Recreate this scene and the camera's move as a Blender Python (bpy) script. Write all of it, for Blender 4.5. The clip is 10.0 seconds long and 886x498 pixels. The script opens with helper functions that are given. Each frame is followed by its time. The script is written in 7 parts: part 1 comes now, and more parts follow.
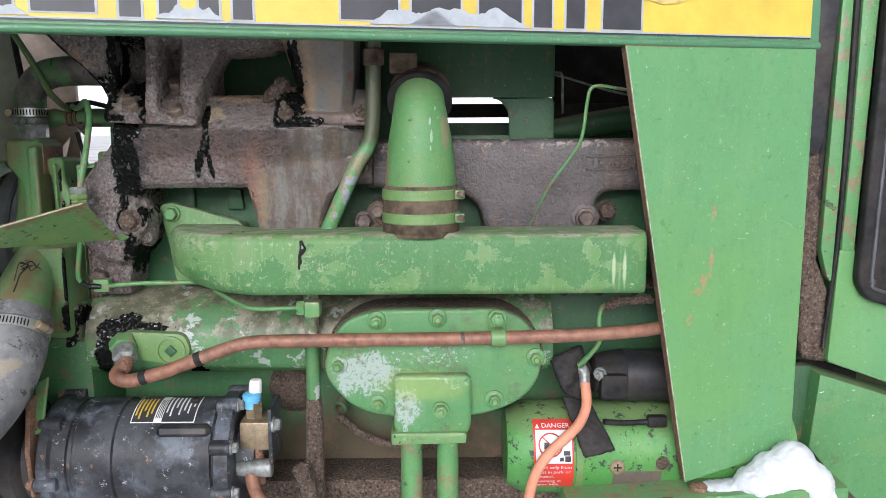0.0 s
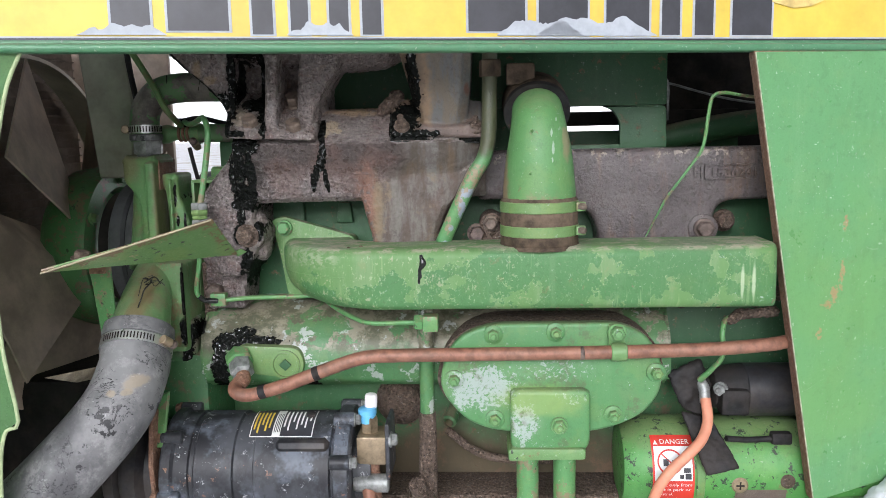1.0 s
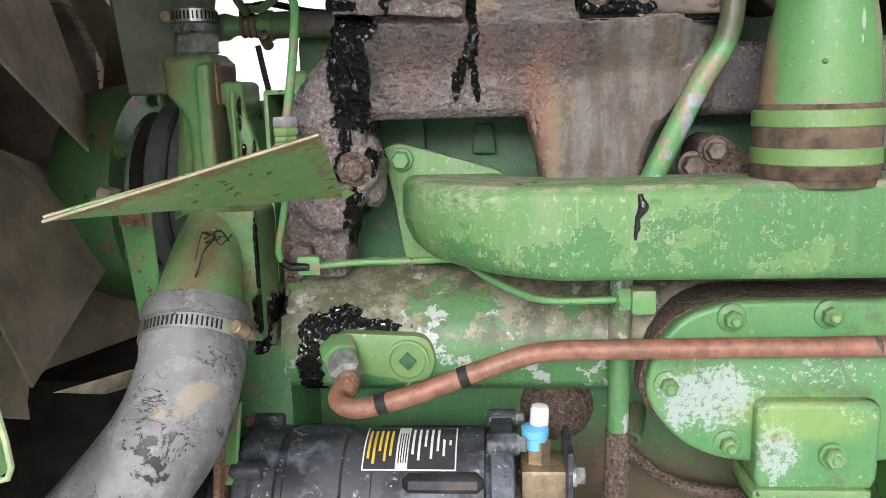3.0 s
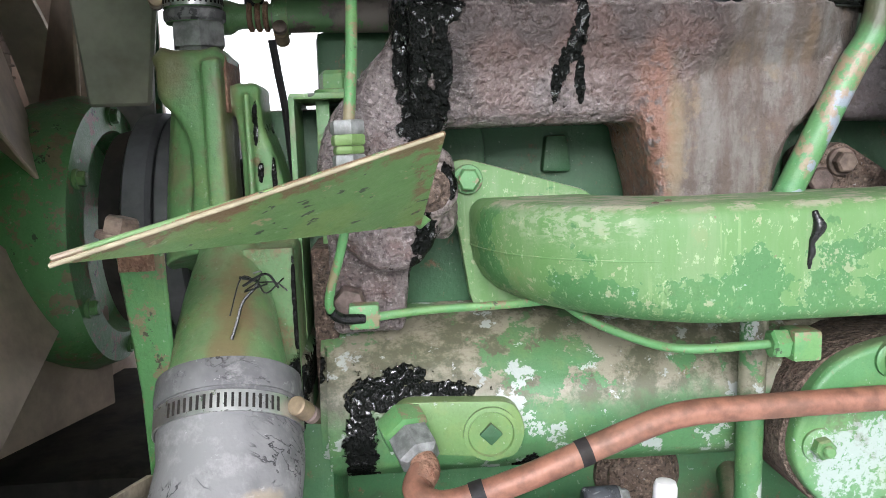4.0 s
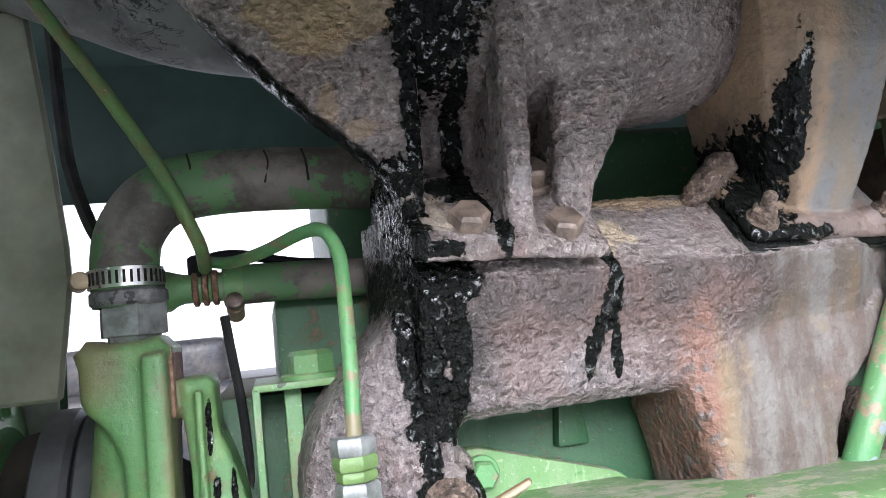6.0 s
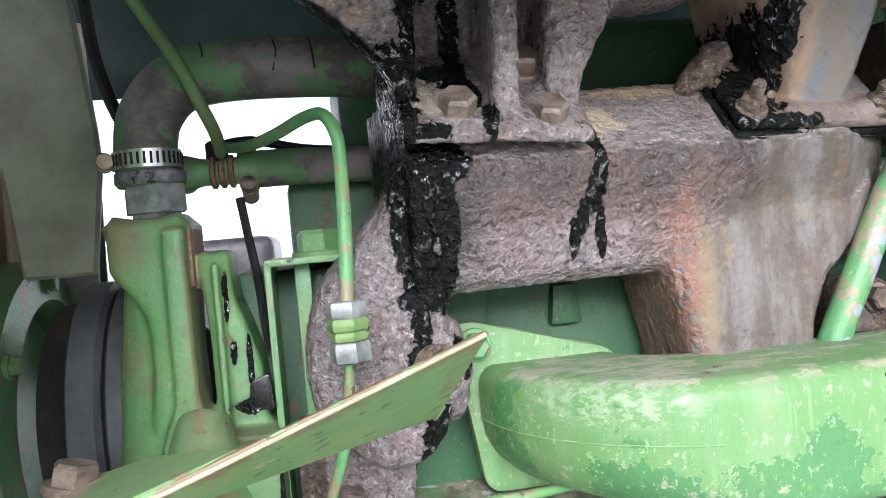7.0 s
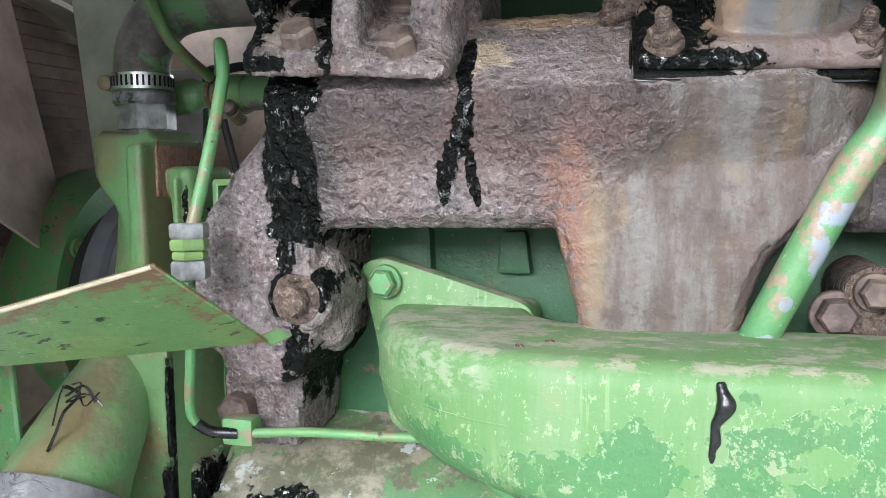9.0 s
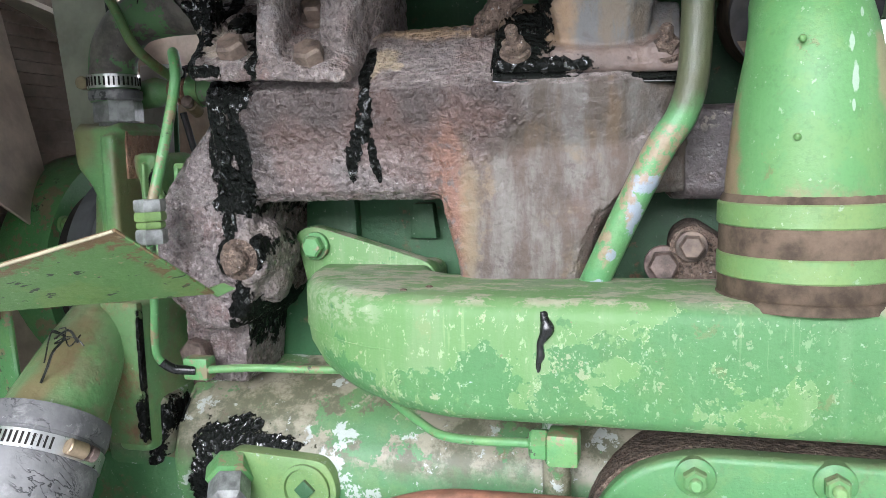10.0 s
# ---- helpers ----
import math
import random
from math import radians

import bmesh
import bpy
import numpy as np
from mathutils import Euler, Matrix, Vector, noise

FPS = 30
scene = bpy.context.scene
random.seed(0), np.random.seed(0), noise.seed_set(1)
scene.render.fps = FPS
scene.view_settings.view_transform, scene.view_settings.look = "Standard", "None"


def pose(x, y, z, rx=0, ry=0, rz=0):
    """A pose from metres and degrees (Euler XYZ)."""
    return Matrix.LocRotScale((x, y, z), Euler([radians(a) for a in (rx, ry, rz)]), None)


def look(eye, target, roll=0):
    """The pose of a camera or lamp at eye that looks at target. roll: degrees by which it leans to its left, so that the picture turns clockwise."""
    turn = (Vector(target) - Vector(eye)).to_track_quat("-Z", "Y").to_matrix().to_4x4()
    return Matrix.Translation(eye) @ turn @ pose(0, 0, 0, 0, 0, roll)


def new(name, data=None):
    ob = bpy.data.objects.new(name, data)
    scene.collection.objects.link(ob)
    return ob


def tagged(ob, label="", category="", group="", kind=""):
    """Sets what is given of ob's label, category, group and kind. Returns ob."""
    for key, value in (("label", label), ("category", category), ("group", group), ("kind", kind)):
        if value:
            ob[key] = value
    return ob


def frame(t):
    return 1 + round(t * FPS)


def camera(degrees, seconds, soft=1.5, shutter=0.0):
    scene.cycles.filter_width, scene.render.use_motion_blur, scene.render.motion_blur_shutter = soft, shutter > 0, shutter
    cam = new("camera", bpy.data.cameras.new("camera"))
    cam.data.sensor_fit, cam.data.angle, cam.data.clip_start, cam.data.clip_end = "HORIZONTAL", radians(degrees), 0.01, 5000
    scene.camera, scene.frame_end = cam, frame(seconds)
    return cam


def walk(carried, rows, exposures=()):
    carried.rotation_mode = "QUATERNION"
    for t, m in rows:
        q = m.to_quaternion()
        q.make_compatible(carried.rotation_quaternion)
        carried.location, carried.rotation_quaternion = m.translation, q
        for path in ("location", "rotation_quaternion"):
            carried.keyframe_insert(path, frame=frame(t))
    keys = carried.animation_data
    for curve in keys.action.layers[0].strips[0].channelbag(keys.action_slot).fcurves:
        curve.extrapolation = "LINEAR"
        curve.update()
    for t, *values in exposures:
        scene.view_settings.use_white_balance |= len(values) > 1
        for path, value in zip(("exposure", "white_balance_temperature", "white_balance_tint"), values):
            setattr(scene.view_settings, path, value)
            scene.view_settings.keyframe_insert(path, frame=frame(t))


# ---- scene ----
cam = camera(59.0, 10.0, 0.5)
PATH = [
    (0, (-0.007, -0.013, 1.357), (0.006, 1.965, 1.062), -0.3),
    (0.5, (-0.054, -0.013, 1.364), (-0.099, 1.966, 1.076), -0.7),
    (1, (-0.11, 0.002, 1.37), (-0.214, 1.979, 1.085), -1.2),
    (1.5, (-0.177, 0.044, 1.366), (-0.332, 2.015, 1.069), -1.5),
    (2, (-0.197, 0.155, 1.369), (-0.372, 2.122, 1.05), -1.5),
    (2.5, (-0.22, 0.269, 1.347), (-0.388, 2.23, 0.994), -1.5),
    (2.7, (-0.252, 0.307, 1.325), (-0.42, 2.265, 0.955), -1.5),
    (3.8, (-0.479, 0.527, 1.249), (-0.403, 2.499, 0.92), -1.9),
    (4, (-0.493, 0.541, 1.266), (-0.347, 2.517, 0.994), -2.0),
    (4.5, (-0.547, 0.642, 1.295), (-0.214, 2.614, 1.233), -2.8),
    (5, (-0.583, 0.687, 1.341), (-0.105, 2.622, 1.511), -4.2),
    (5.2, (-0.593, 0.693, 1.343), (-0.101, 2.617, 1.585), -4.6),
    (6.3, (-0.543, 0.658, 1.328), (-0.108, 2.605, 1.463), -6.4),
    (6.5, (-0.54, 0.649, 1.321), (-0.125, 2.603, 1.403), -6.1),
    (7, (-0.53, 0.634, 1.317), (-0.212, 2.608, 1.281), -5.2),
    (7.5, (-0.433, 0.639, 1.319), (-0.277, 2.63, 1.215), -4.1),
    (8, (-0.314, 0.663, 1.307), (-0.431, 2.657, 1.202), -2.6),
    (8.5, (-0.252, 0.663, 1.312), (-0.637, 2.62, 1.166), -1.3),
    (9, (-0.225, 0.664, 1.313), (-0.762, 2.581, 1.119), -0.7),
    (9.5, (-0.145, 0.611, 1.32), (-0.717, 2.512, 1.08), -0.9),
    (10, (-0.126, 0.56, 1.315), (-0.65, 2.474, 1.067), -1.5),
]
walk(cam, [(t, look(eye, target, roll)) for t, eye, target, roll in PATH],
     [(0, 0.3, 6600, 13), (1.5, 0.35, 6700, 13), (2.5, 0.5, 7000, 13), (4.0, 0.82, 6600, 14), (5.0, 1.3, 6300, 15), (6.5, 1.38, 6300, 15), (7.0, 1.27, 6300, 14), (8.5, 1.15, 6300, 13), (10, 0.95, 6400, 13)])

# ---- light: overcast winter sky over snow ----
world = bpy.data.worlds.new("overcast_sky")
scene.world = world
world.use_nodes = True
wn, wl = world.node_tree.nodes, world.node_tree.links
sky = wn.new("ShaderNodeTexSky")
sky.sky_type, sky.sun_disc = "NISHITA", False
sky.sun_elevation, sky.sun_rotation = radians(22), radians(190)
sky.air_density, sky.dust_density = 1.0, 6.0
grey = wn.new("ShaderNodeHueSaturation")
grey.inputs["Saturation"].default_value = 0.05
cool = wn.new("ShaderNodeMix")
cool.data_type, cool.blend_type = "RGBA", "MULTIPLY"
cool.inputs[0].default_value, cool.inputs[7].default_value = 1.0, (0.94, 0.99, 1.08, 1)
wl.new(sky.outputs[0], grey.inputs["Color"])
wl.new(grey.outputs[0], cool.inputs[6])
wl.new(cool.outputs[2], wn["Background"].inputs["Color"])
wn["Background"].inputs["Strength"].default_value = 0.15
sun = new("sun", bpy.data.lights.new("sun", "SUN"))
sun.data.energy, sun.data.angle, sun.data.color = 0.85, radians(30), (1.0, 1.0, 1.0)
sun.matrix_world = look((0.4, -4.0, 2.7), (0, 1.1, 1.2))

# ---- materials ----
class Mat:
    """A small builder for procedural node materials."""

    def __init__(self, name):
        self.m = bpy.data.materials.new(name)
        self.m.use_nodes = True
        self.nt = self.m.node_tree
        self.b = self.nt.nodes["Principled BSDF"]
        self.pos = self.node("ShaderNodeNewGeometry").outputs["Position"]

    def node(self, kind):
        return self.nt.nodes.new(kind)

    def put(self, sock, v):
        if isinstance(v, bpy.types.NodeSocket):
            self.nt.links.new(v, sock)
        elif isinstance(v, (tuple, list)) and len(v) == 3 and sock.type == "RGBA":
            sock.default_value = (*v, 1)
        else:
            sock.default_value = v

    def math(self, op, a, b=0.0):
        n = self.node("ShaderNodeMath")
        n.operation = op
        self.put(n.inputs[0], a), self.put(n.inputs[1], b)
        return n.outputs[0]

    def mul(self, a, b): return self.math("MULTIPLY", a, b)
    def add(self, a, b): return self.math("ADD", a, b)
    def sub(self, a, b): return self.math("SUBTRACT", a, b)
    def mx(self, a, b): return self.math("MAXIMUM", a, b)

    def noise(self, scale, detail=5.0, rough=0.6, stretch=None, dist=0.0, off=0.0):
        n = self.node("ShaderNodeTexNoise")
        n.inputs["Scale"].default_value, n.inputs["Detail"].default_value = scale, detail
        n.inputs["Roughness"].default_value, n.inputs["Distortion"].default_value = rough, dist
        mp = self.node("ShaderNodeMapping")
        mp.inputs["Location"].default_value = (off, off * 1.7, off * 0.6)
        if stretch:
            mp.inputs["Scale"].default_value = stretch
        self.put(mp.inputs["Vector"], self.pos)
        self.put(n.inputs["Vector"], mp.outputs[0])
        return n.outputs["Fac"]

    def step(self, v, lo, hi):
        n = self.node("ShaderNodeMapRange")
        n.interpolation_type = "SMOOTHSTEP"
        self.put(n.inputs["Value"], v)
        n.inputs["From Min"].default_value, n.inputs["From Max"].default_value = lo, hi
        return n.outputs["Result"]

    def mix(self, f, a, b):
        n = self.node("ShaderNodeMix")
        n.data_type = "RGBA"
        self.put(n.inputs[0], f), self.put(n.inputs[6], a), self.put(n.inputs[7], b)
        return n.outputs[2]

    def axis(self, k):
        if self.xyz is None:
            self.xyz = self.node("ShaderNodeSeparateXYZ")
            self.put(self.xyz.inputs[0], self.pos)
        return self.xyz.outputs[k]

    def up(self):
        if self.nrm is None:
            self.nrm = self.node("ShaderNodeSeparateXYZ")
            self.put(self.nrm.inputs[0], self.node("ShaderNodeNewGeometry").outputs["Normal"])
        return self.nrm.outputs[2]

    def oval(self, cx, cz, rx, rz):
        """Distance from (cx, cz) in half-widths rx and rz, seen from the side."""
        p = self.node("ShaderNodeVectorMath")
        p.operation = "MULTIPLY_ADD"
        self.put(p.inputs[0], self.pos)
        p.inputs[1].default_value, p.inputs[2].default_value = (1 / rx, 0, 1 / rz), (-cx / rx, 0, -cz / rz)
        n = self.node("ShaderNodeVectorMath")
        n.operation = "LENGTH"
        self.put(n.inputs[0], p.outputs[0])
        return n.outputs["Value"]

    def blob(self, cx, cz, rx, rz, ragged=0.5, scale=60, off=0.0, soft=0.25):
        """A ragged stain of half-widths rx and rz about (cx, cz), seen from the side."""
        d = self.add(self.oval(cx, cz, rx, rz), self.mul(self.sub(self.noise(scale, 4, 0.65, off=off), 0.5), ragged * 2))
        return self.sub(1.0, self.step(d, 1 - soft, 1 + soft))

    xyz = None
    nrm = None
    wet = None
    calm = None

    def out(self, color, rough=0.5, metal=0.0, bumps=(), spec=0.5):
        self.put(self.b.inputs["Base Color"], color)
        self.put(self.b.inputs["Roughness"], rough)
        self.put(self.b.inputs["Metallic"], metal)
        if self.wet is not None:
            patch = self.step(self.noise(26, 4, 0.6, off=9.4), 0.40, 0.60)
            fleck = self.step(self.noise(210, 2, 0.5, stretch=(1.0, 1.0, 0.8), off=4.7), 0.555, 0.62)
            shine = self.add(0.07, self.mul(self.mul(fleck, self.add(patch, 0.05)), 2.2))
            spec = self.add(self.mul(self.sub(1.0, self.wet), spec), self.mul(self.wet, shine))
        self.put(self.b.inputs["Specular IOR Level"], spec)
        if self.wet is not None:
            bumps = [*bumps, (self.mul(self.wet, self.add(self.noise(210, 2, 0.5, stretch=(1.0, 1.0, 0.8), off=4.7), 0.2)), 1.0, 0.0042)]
        last = None
        for h, strength, dist in bumps:
            n = self.node("ShaderNodeBump")
            n.inputs["Strength"].default_value, n.inputs["Distance"].default_value = strength, dist
            self.put(n.inputs["Height"], h)
            if last:
                self.put(n.inputs["Normal"], last)
            last = n.outputs[0]
        if last:
            self.put(self.b.inputs["Normal"], last)
        return self.m


GREEN = (0.10, 0.28, 0.11)
RUST, DUST, BARE = (0.20, 0.075, 0.035), (0.26, 0.19, 0.135), (0.48, 0.52, 0.55)
OIL = (0.006, 0.007, 0.006)


def paint(name, base=GREEN, pale=0.3, bare=0.15, rust=0.12, dust=0.5, deep=0.3, rough=0.42, extra=None, seed=0.0, film=DUST):
    """Old tractor paint: faded patches, crisp chips to the primer, rust spots, dust lying on top."""
    g = Mat(name)
    c = g.mix(g.mul(g.step(g.noise(9, 4, off=seed), 0.42, 0.68), deep), base, tuple(v * 0.66 for v in base))
    c = g.mix(g.mul(g.step(g.noise(16, 6, 0.7, off=seed + 3), 0.50, 0.60), pale), c, (base[0] * 1.7 + 0.02, base[1] * 1.12, base[2] * 0.95))
    c = g.mix(g.mul(g.step(g.noise(6, 5, 0.7, stretch=(6, 6, 0.7), off=seed + 4), 0.50, 0.72), 0.22), c, (base[0] + 0.10, base[1] + 0.09, base[2] + 0.07))
    st = g.mul(g.step(g.noise(30, 5, 0.75, off=seed + 23), 0.60, 0.72), 0.35)
    c = g.mix(st, c, (base[0] * 0.8 + 0.03, base[1] * 0.5, base[2] * 0.6))
    chips = g.mul(g.step(g.noise(80, 6, 0.72, off=seed + 7), 0.645, 0.66), g.step(g.noise(7, 2, off=seed + 8), 0.5 - bare * 0.4, 0.62 - bare * 0.2))
    chips = g.mul(chips, min(1.0, bare * 5))
    c = g.mix(chips, c, BARE)
    rs = g.mul(g.step(g.noise(38, 6, 0.7, off=seed + 11), 0.665 - rust * 0.3, 0.70), min(1.0, rust * 5))
    c = g.mix(rs, c, g.mix(g.noise(160, 3), (0.13, 0.055, 0.03), (0.27, 0.14, 0.08)))
    d = g.mul(g.step(g.add(g.up(), g.mul(g.sub(g.noise(30, 6, 0.7, stretch=(0.6, 1.6, 1), off=seed + 13), 0.5), 0.9)), 0.45, 0.95), dust)
    d = g.mx(d, g.mul(g.step(g.noise(5, 5, 0.7, off=seed + 17), 0.60, 0.75), dust * 0.4))
    c = g.mix(d, c, film)
    c = g.mix(g.mul(g.step(g.noise(430, 2, 0.5, off=seed + 31), 0.5, 0.62), 0.12), c, tuple(v * 0.5 for v in base))
    c = g.mix(g.mul(g.step(g.noise(85, 6, 0.78, off=seed + 37), 0.555, 0.60), 0.26), c, tuple(v * 0.55 for v in base))
    fl = g.mul(g.step(g.noise(210, 4, 0.65, off=seed + 19), 0.655, 0.675), 0.25 + bare * 0.6)
    c = g.mix(fl, c, (0.46, 0.52, 0.42))
    r = g.add(rough, g.add(g.mul(d, 0.4), g.mul(g.sub(g.noise(60, 4), 0.5), 0.25)))
    if extra:
        c, r = extra(g, c, r)
    return g.out(c, r, 0, [(g.add(chips, g.mul(rs, 0.7)), 0.6, -0.0012), (g.noise(260, 5, 0.7), 0.40, 0.0013), (g.noise(40, 3), 0.25, 0.004)])


def oil_mask(g, stains):
    """Ragged oil runs with loose spots beside them; stains: rows of (cx, cz, rx, rz)."""
    d = None
    for cx, cz, rx, rz in stains:
        e = g.oval(cx, cz, rx, rz)
        d = e if d is None else g.math("MINIMUM", d, e)
    d = g.add(d, g.add(g.mul(g.sub(g.noise(70, 4, 0.62, off=2.3), 0.5), 1.5), g.mul(g.sub(g.noise(210, 3, 0.6, off=5.3), 0.5), 0.9)))
    k = g.sub(1.0, g.step(d, 0.94, 1.06))
    halo = g.sub(1.0, g.step(d, 1.1, 1.9))
    spots = g.mul(halo, g.step(g.noise(130, 4, 0.65, off=6.1), 0.66, 0.68))
    holes = g.sub(1.0, g.step(g.noise(110, 5, 0.7, off=8.8), 0.68, 0.70))
    k = g.mx(g.mul(k, holes), spots)
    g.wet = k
    return k, halo


def oily(*stains):
    """Black wet oil in the given stains (cx, cz, rx, rz), with a thin dark film about them."""
    def extra(g, c, r):
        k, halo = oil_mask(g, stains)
        c = g.mix(g.mul(halo, 0.25), c, (0.05, 0.045, 0.03))
        return g.mix(k, c, OIL), g.add(g.mul(r, g.sub(1.0, k)), g.mul(k, 0.14))
    return extra


def cast_iron(name, base, second, grain=1.0, extra=None, rough=0.62, seed=0.0):
    """Rough sand-cast iron: mottled rust, dark pits, pale specks painted in as glints."""
    g = Mat(name)
    dim, lit = tuple(v * 0.42 for v in base), tuple(min(1, v * 1.75) for v in second)
    c = g.mix(g.step(g.noise(11, 5, 0.65, off=seed), 0.34, 0.66), base, second)
    c = g.mix(g.mul(g.step(g.noise(26, 5, 0.7, off=seed + 6), 0.52, 0.72), 0.45), c, (base[0] * 1.35, base[1] * 0.95, base[2] * 0.88))
    c = g.mix(g.mul(g.step(g.noise(48, 5, 0.7, off=seed + 4), 0.50, 0.70), 0.35 * grain), c, dim)
    grit = g.noise(230, 3, 0.6, off=seed + 2)
    # grain tops are lightened and pits dimmed in the colour itself
    c = g.mix(g.mul(g.step(grit, 0.55, 0.66), 0.62 * grain), c, lit)
    c = g.mix(g.mul(g.sub(1.0, g.step(grit, 0.34, 0.45)), 0.75 * grain), c, dim)
    # small pale specks: glints put into the colour
    c = g.mix(g.mul(g.step(g.noise(330, 2, 0.5, off=seed + 9), 0.70, 0.74), 0.45 * grain), c, (0.42, 0.41, 0.40))
    r = g.sub(rough, g.mul(g.step(g.noise(90, 4, off=seed + 8), 0.45, 0.65), 0.28))
    if extra:
        c, r = extra(g, c, r)
    n1, n2 = g.noise(230, 3, 0.6, off=seed + 2), g.noise(120, 3, 0.55, off=seed + 3)
    if g.calm is not None:
        k = g.sub(1.0, g.mul(g.calm, 0.8))
        n1, n2 = g.mul(n1, k), g.mul(n2, k)
    return g.out(c, r, 0.0, [(n1, 0.95 * grain, 0.0042), (n2, 0.85 * grain, 0.0050)], spec=0.42)


def plain(name, color, rough=0.6, metal=0.0, vary=0.35, scale=40, relief=0.15, dust=0.0, spec=0.5):
    g = Mat(name)
    c = g.mix(g.step(g.noise(scale, 5, 0.65), 0.3, 0.7), tuple(v * (1 - vary) for v in color), tuple(min(1, v * (1 + vary)) for v in color))
    if dust:
        c = g.mix(g.mul(g.step(g.noise(11, 5, 0.7), 0.4, 0.65), dust), c, DUST)
    return g.out(c, g.add(rough - 0.1, g.mul(g.noise(scale * 3, 3), 0.2)), metal, [(g.noise(scale * 5, 4), relief, 0.001)], spec)


def manifold_extra(g, c, r):
    x, z = g.axis(0), g.axis(2)
    up = g.step(g.add(g.up(), g.mul(g.sub(g.noise(40, 4), 0.5), 0.4)), 0.35, 0.7)
    # dry grey dust on the sloping shoulder
    c = g.mix(g.mul(up, 0.45), c, (0.29, 0.255, 0.235))
    wob = g.mul(g.sub(g.noise(28, 4), 0.5), 0.05)
    # darker brown upper half, then the heat-scaled runner at the second port
    dark_half = g.mul(g.step(g.add(z, g.mul(wob, 0.5)), 1.308, 1.334), g.sub(1.0, g.step(g.add(x, wob), -0.225, -0.185)))
    dark_half = g.mul(dark_half, g.sub(1.0, up))
    c = g.mix(g.mul(dark_half, 0.72), c, (0.042, 0.030, 0.026))
    tan = g.step(g.add(g.add(x, wob), g.mul(g.step(z, 1.27, 1.35), -0.055)), -0.298, -0.262)
    tan = g.mul(tan, g.sub(1.0, up))
    streak = g.noise(22, 6, 0.70, stretch=(1.7, 1, 0.42))
    hi = g.mix(g.step(streak, 0.42, 0.60), (0.058, 0.045, 0.033), (0.118, 0.110, 0.098))
    hi = g.mix(g.mul(g.step(g.noise(15, 4, 0.6, stretch=(2, 1, 0.5), off=4), 0.50, 0.62), 0.8), hi, (0.098, 0.066, 0.036))
    lo = g.mix(g.step(streak, 0.40, 0.62), (0.092, 0.070, 0.055), (0.165, 0.152, 0.135))
    lo = g.mix(g.mul(g.step(g.noise(13, 5, 0.65, off=14), 0.52, 0.64), 0.8), lo, (0.098, 0.062, 0.047))
    lo = g.mix(g.mul(g.step(g.noise(17, 5, 0.65, off=34), 0.56, 0.66), 0.7), lo, (0.200, 0.150, 0.095))
    pal = g.mix(g.sub(1.0, g.step(g.add(z, g.mul(wob, 0.4)), 1.305, 1.330)), hi, lo)
    pal = g.mix(g.mul(g.step(g.noise(140, 4, 0.7, off=3), 0.56, 0.66), 0.35), pal, (0.09, 0.065, 0.05))
    dk = g.mul(g.step(g.noise(34, 6, 0.74, off=61), 0.54, 0.62), 0.5)
    pal = g.mix(dk, pal, (0.060, 0.046, 0.038))
    g.calm = g.mul(tan, 0.75)
    r = g.add(r, g.mul(tan, 0.25))
    c = g.mix(g.mul(tan, 0.92), c, pal)
    edge = g.blob(-0.280, 1.262, 0.016, 0.065, 0.8, 45, 3.0, 0.5)
    edge = g.mul(edge, g.step(g.noise(90, 4, 0.7, off=5), 0.36, 0.5))
    c = g.mix(g.mul(edge, 0.75), c, (0.235, 0.115, 0.075))
    c = g.mix(g.mul(g.blob(-0.264, 1.26, 0.007, 0.05, 0.8, 45, 13.0, 0.5), 0.6), c, (0.22, 0.165, 0.095))
    warm = g.mul(g.step(g.noise(8, 4, 0.6, off=44), 0.50, 0.62), g.sub(1.0, tan))
    c = g.mix(g.mul(warm, 0.30), c, (0.16, 0.085, 0.066))
    # sand-coloured scale along the back of the shoulder
    sand = g.mul(g.blob(-0.285, 1.411, 0.055, 0.009, 0.8, 50, 1.0, 0.4), g.step(g.noise(50, 5, 0.7, off=2), 0.40, 0.5))
    c = g.mix(g.mul(sand, 0.9), c, (0.33, 0.235, 0.145))
    for i, (cx, cz, rx, rz) in enumerate(((-0.330, 1.386, 0.010, 0.009), (-0.318, 1.380, 0.005, 0.004), (-0.338, 1.376, 0.005, 0.006))):
        c = g.mix(g.mul(g.blob(cx, cz, rx, rz, 0.9, 70, 6.0 + i, 0.3), 0.85), c, (0.40, 0.32, 0.22))
    crust = g.blob(-0.442, 1.226, 0.018, 0.036, 0.6, 50, 17.0, 0.3)
    c = g.mix(g.mul(crust, g.mul(g.step(g.noise(60, 5, 0.7, off=21), 0.42, 0.52), 0.6)), c, (0.22, 0.185, 0.16))
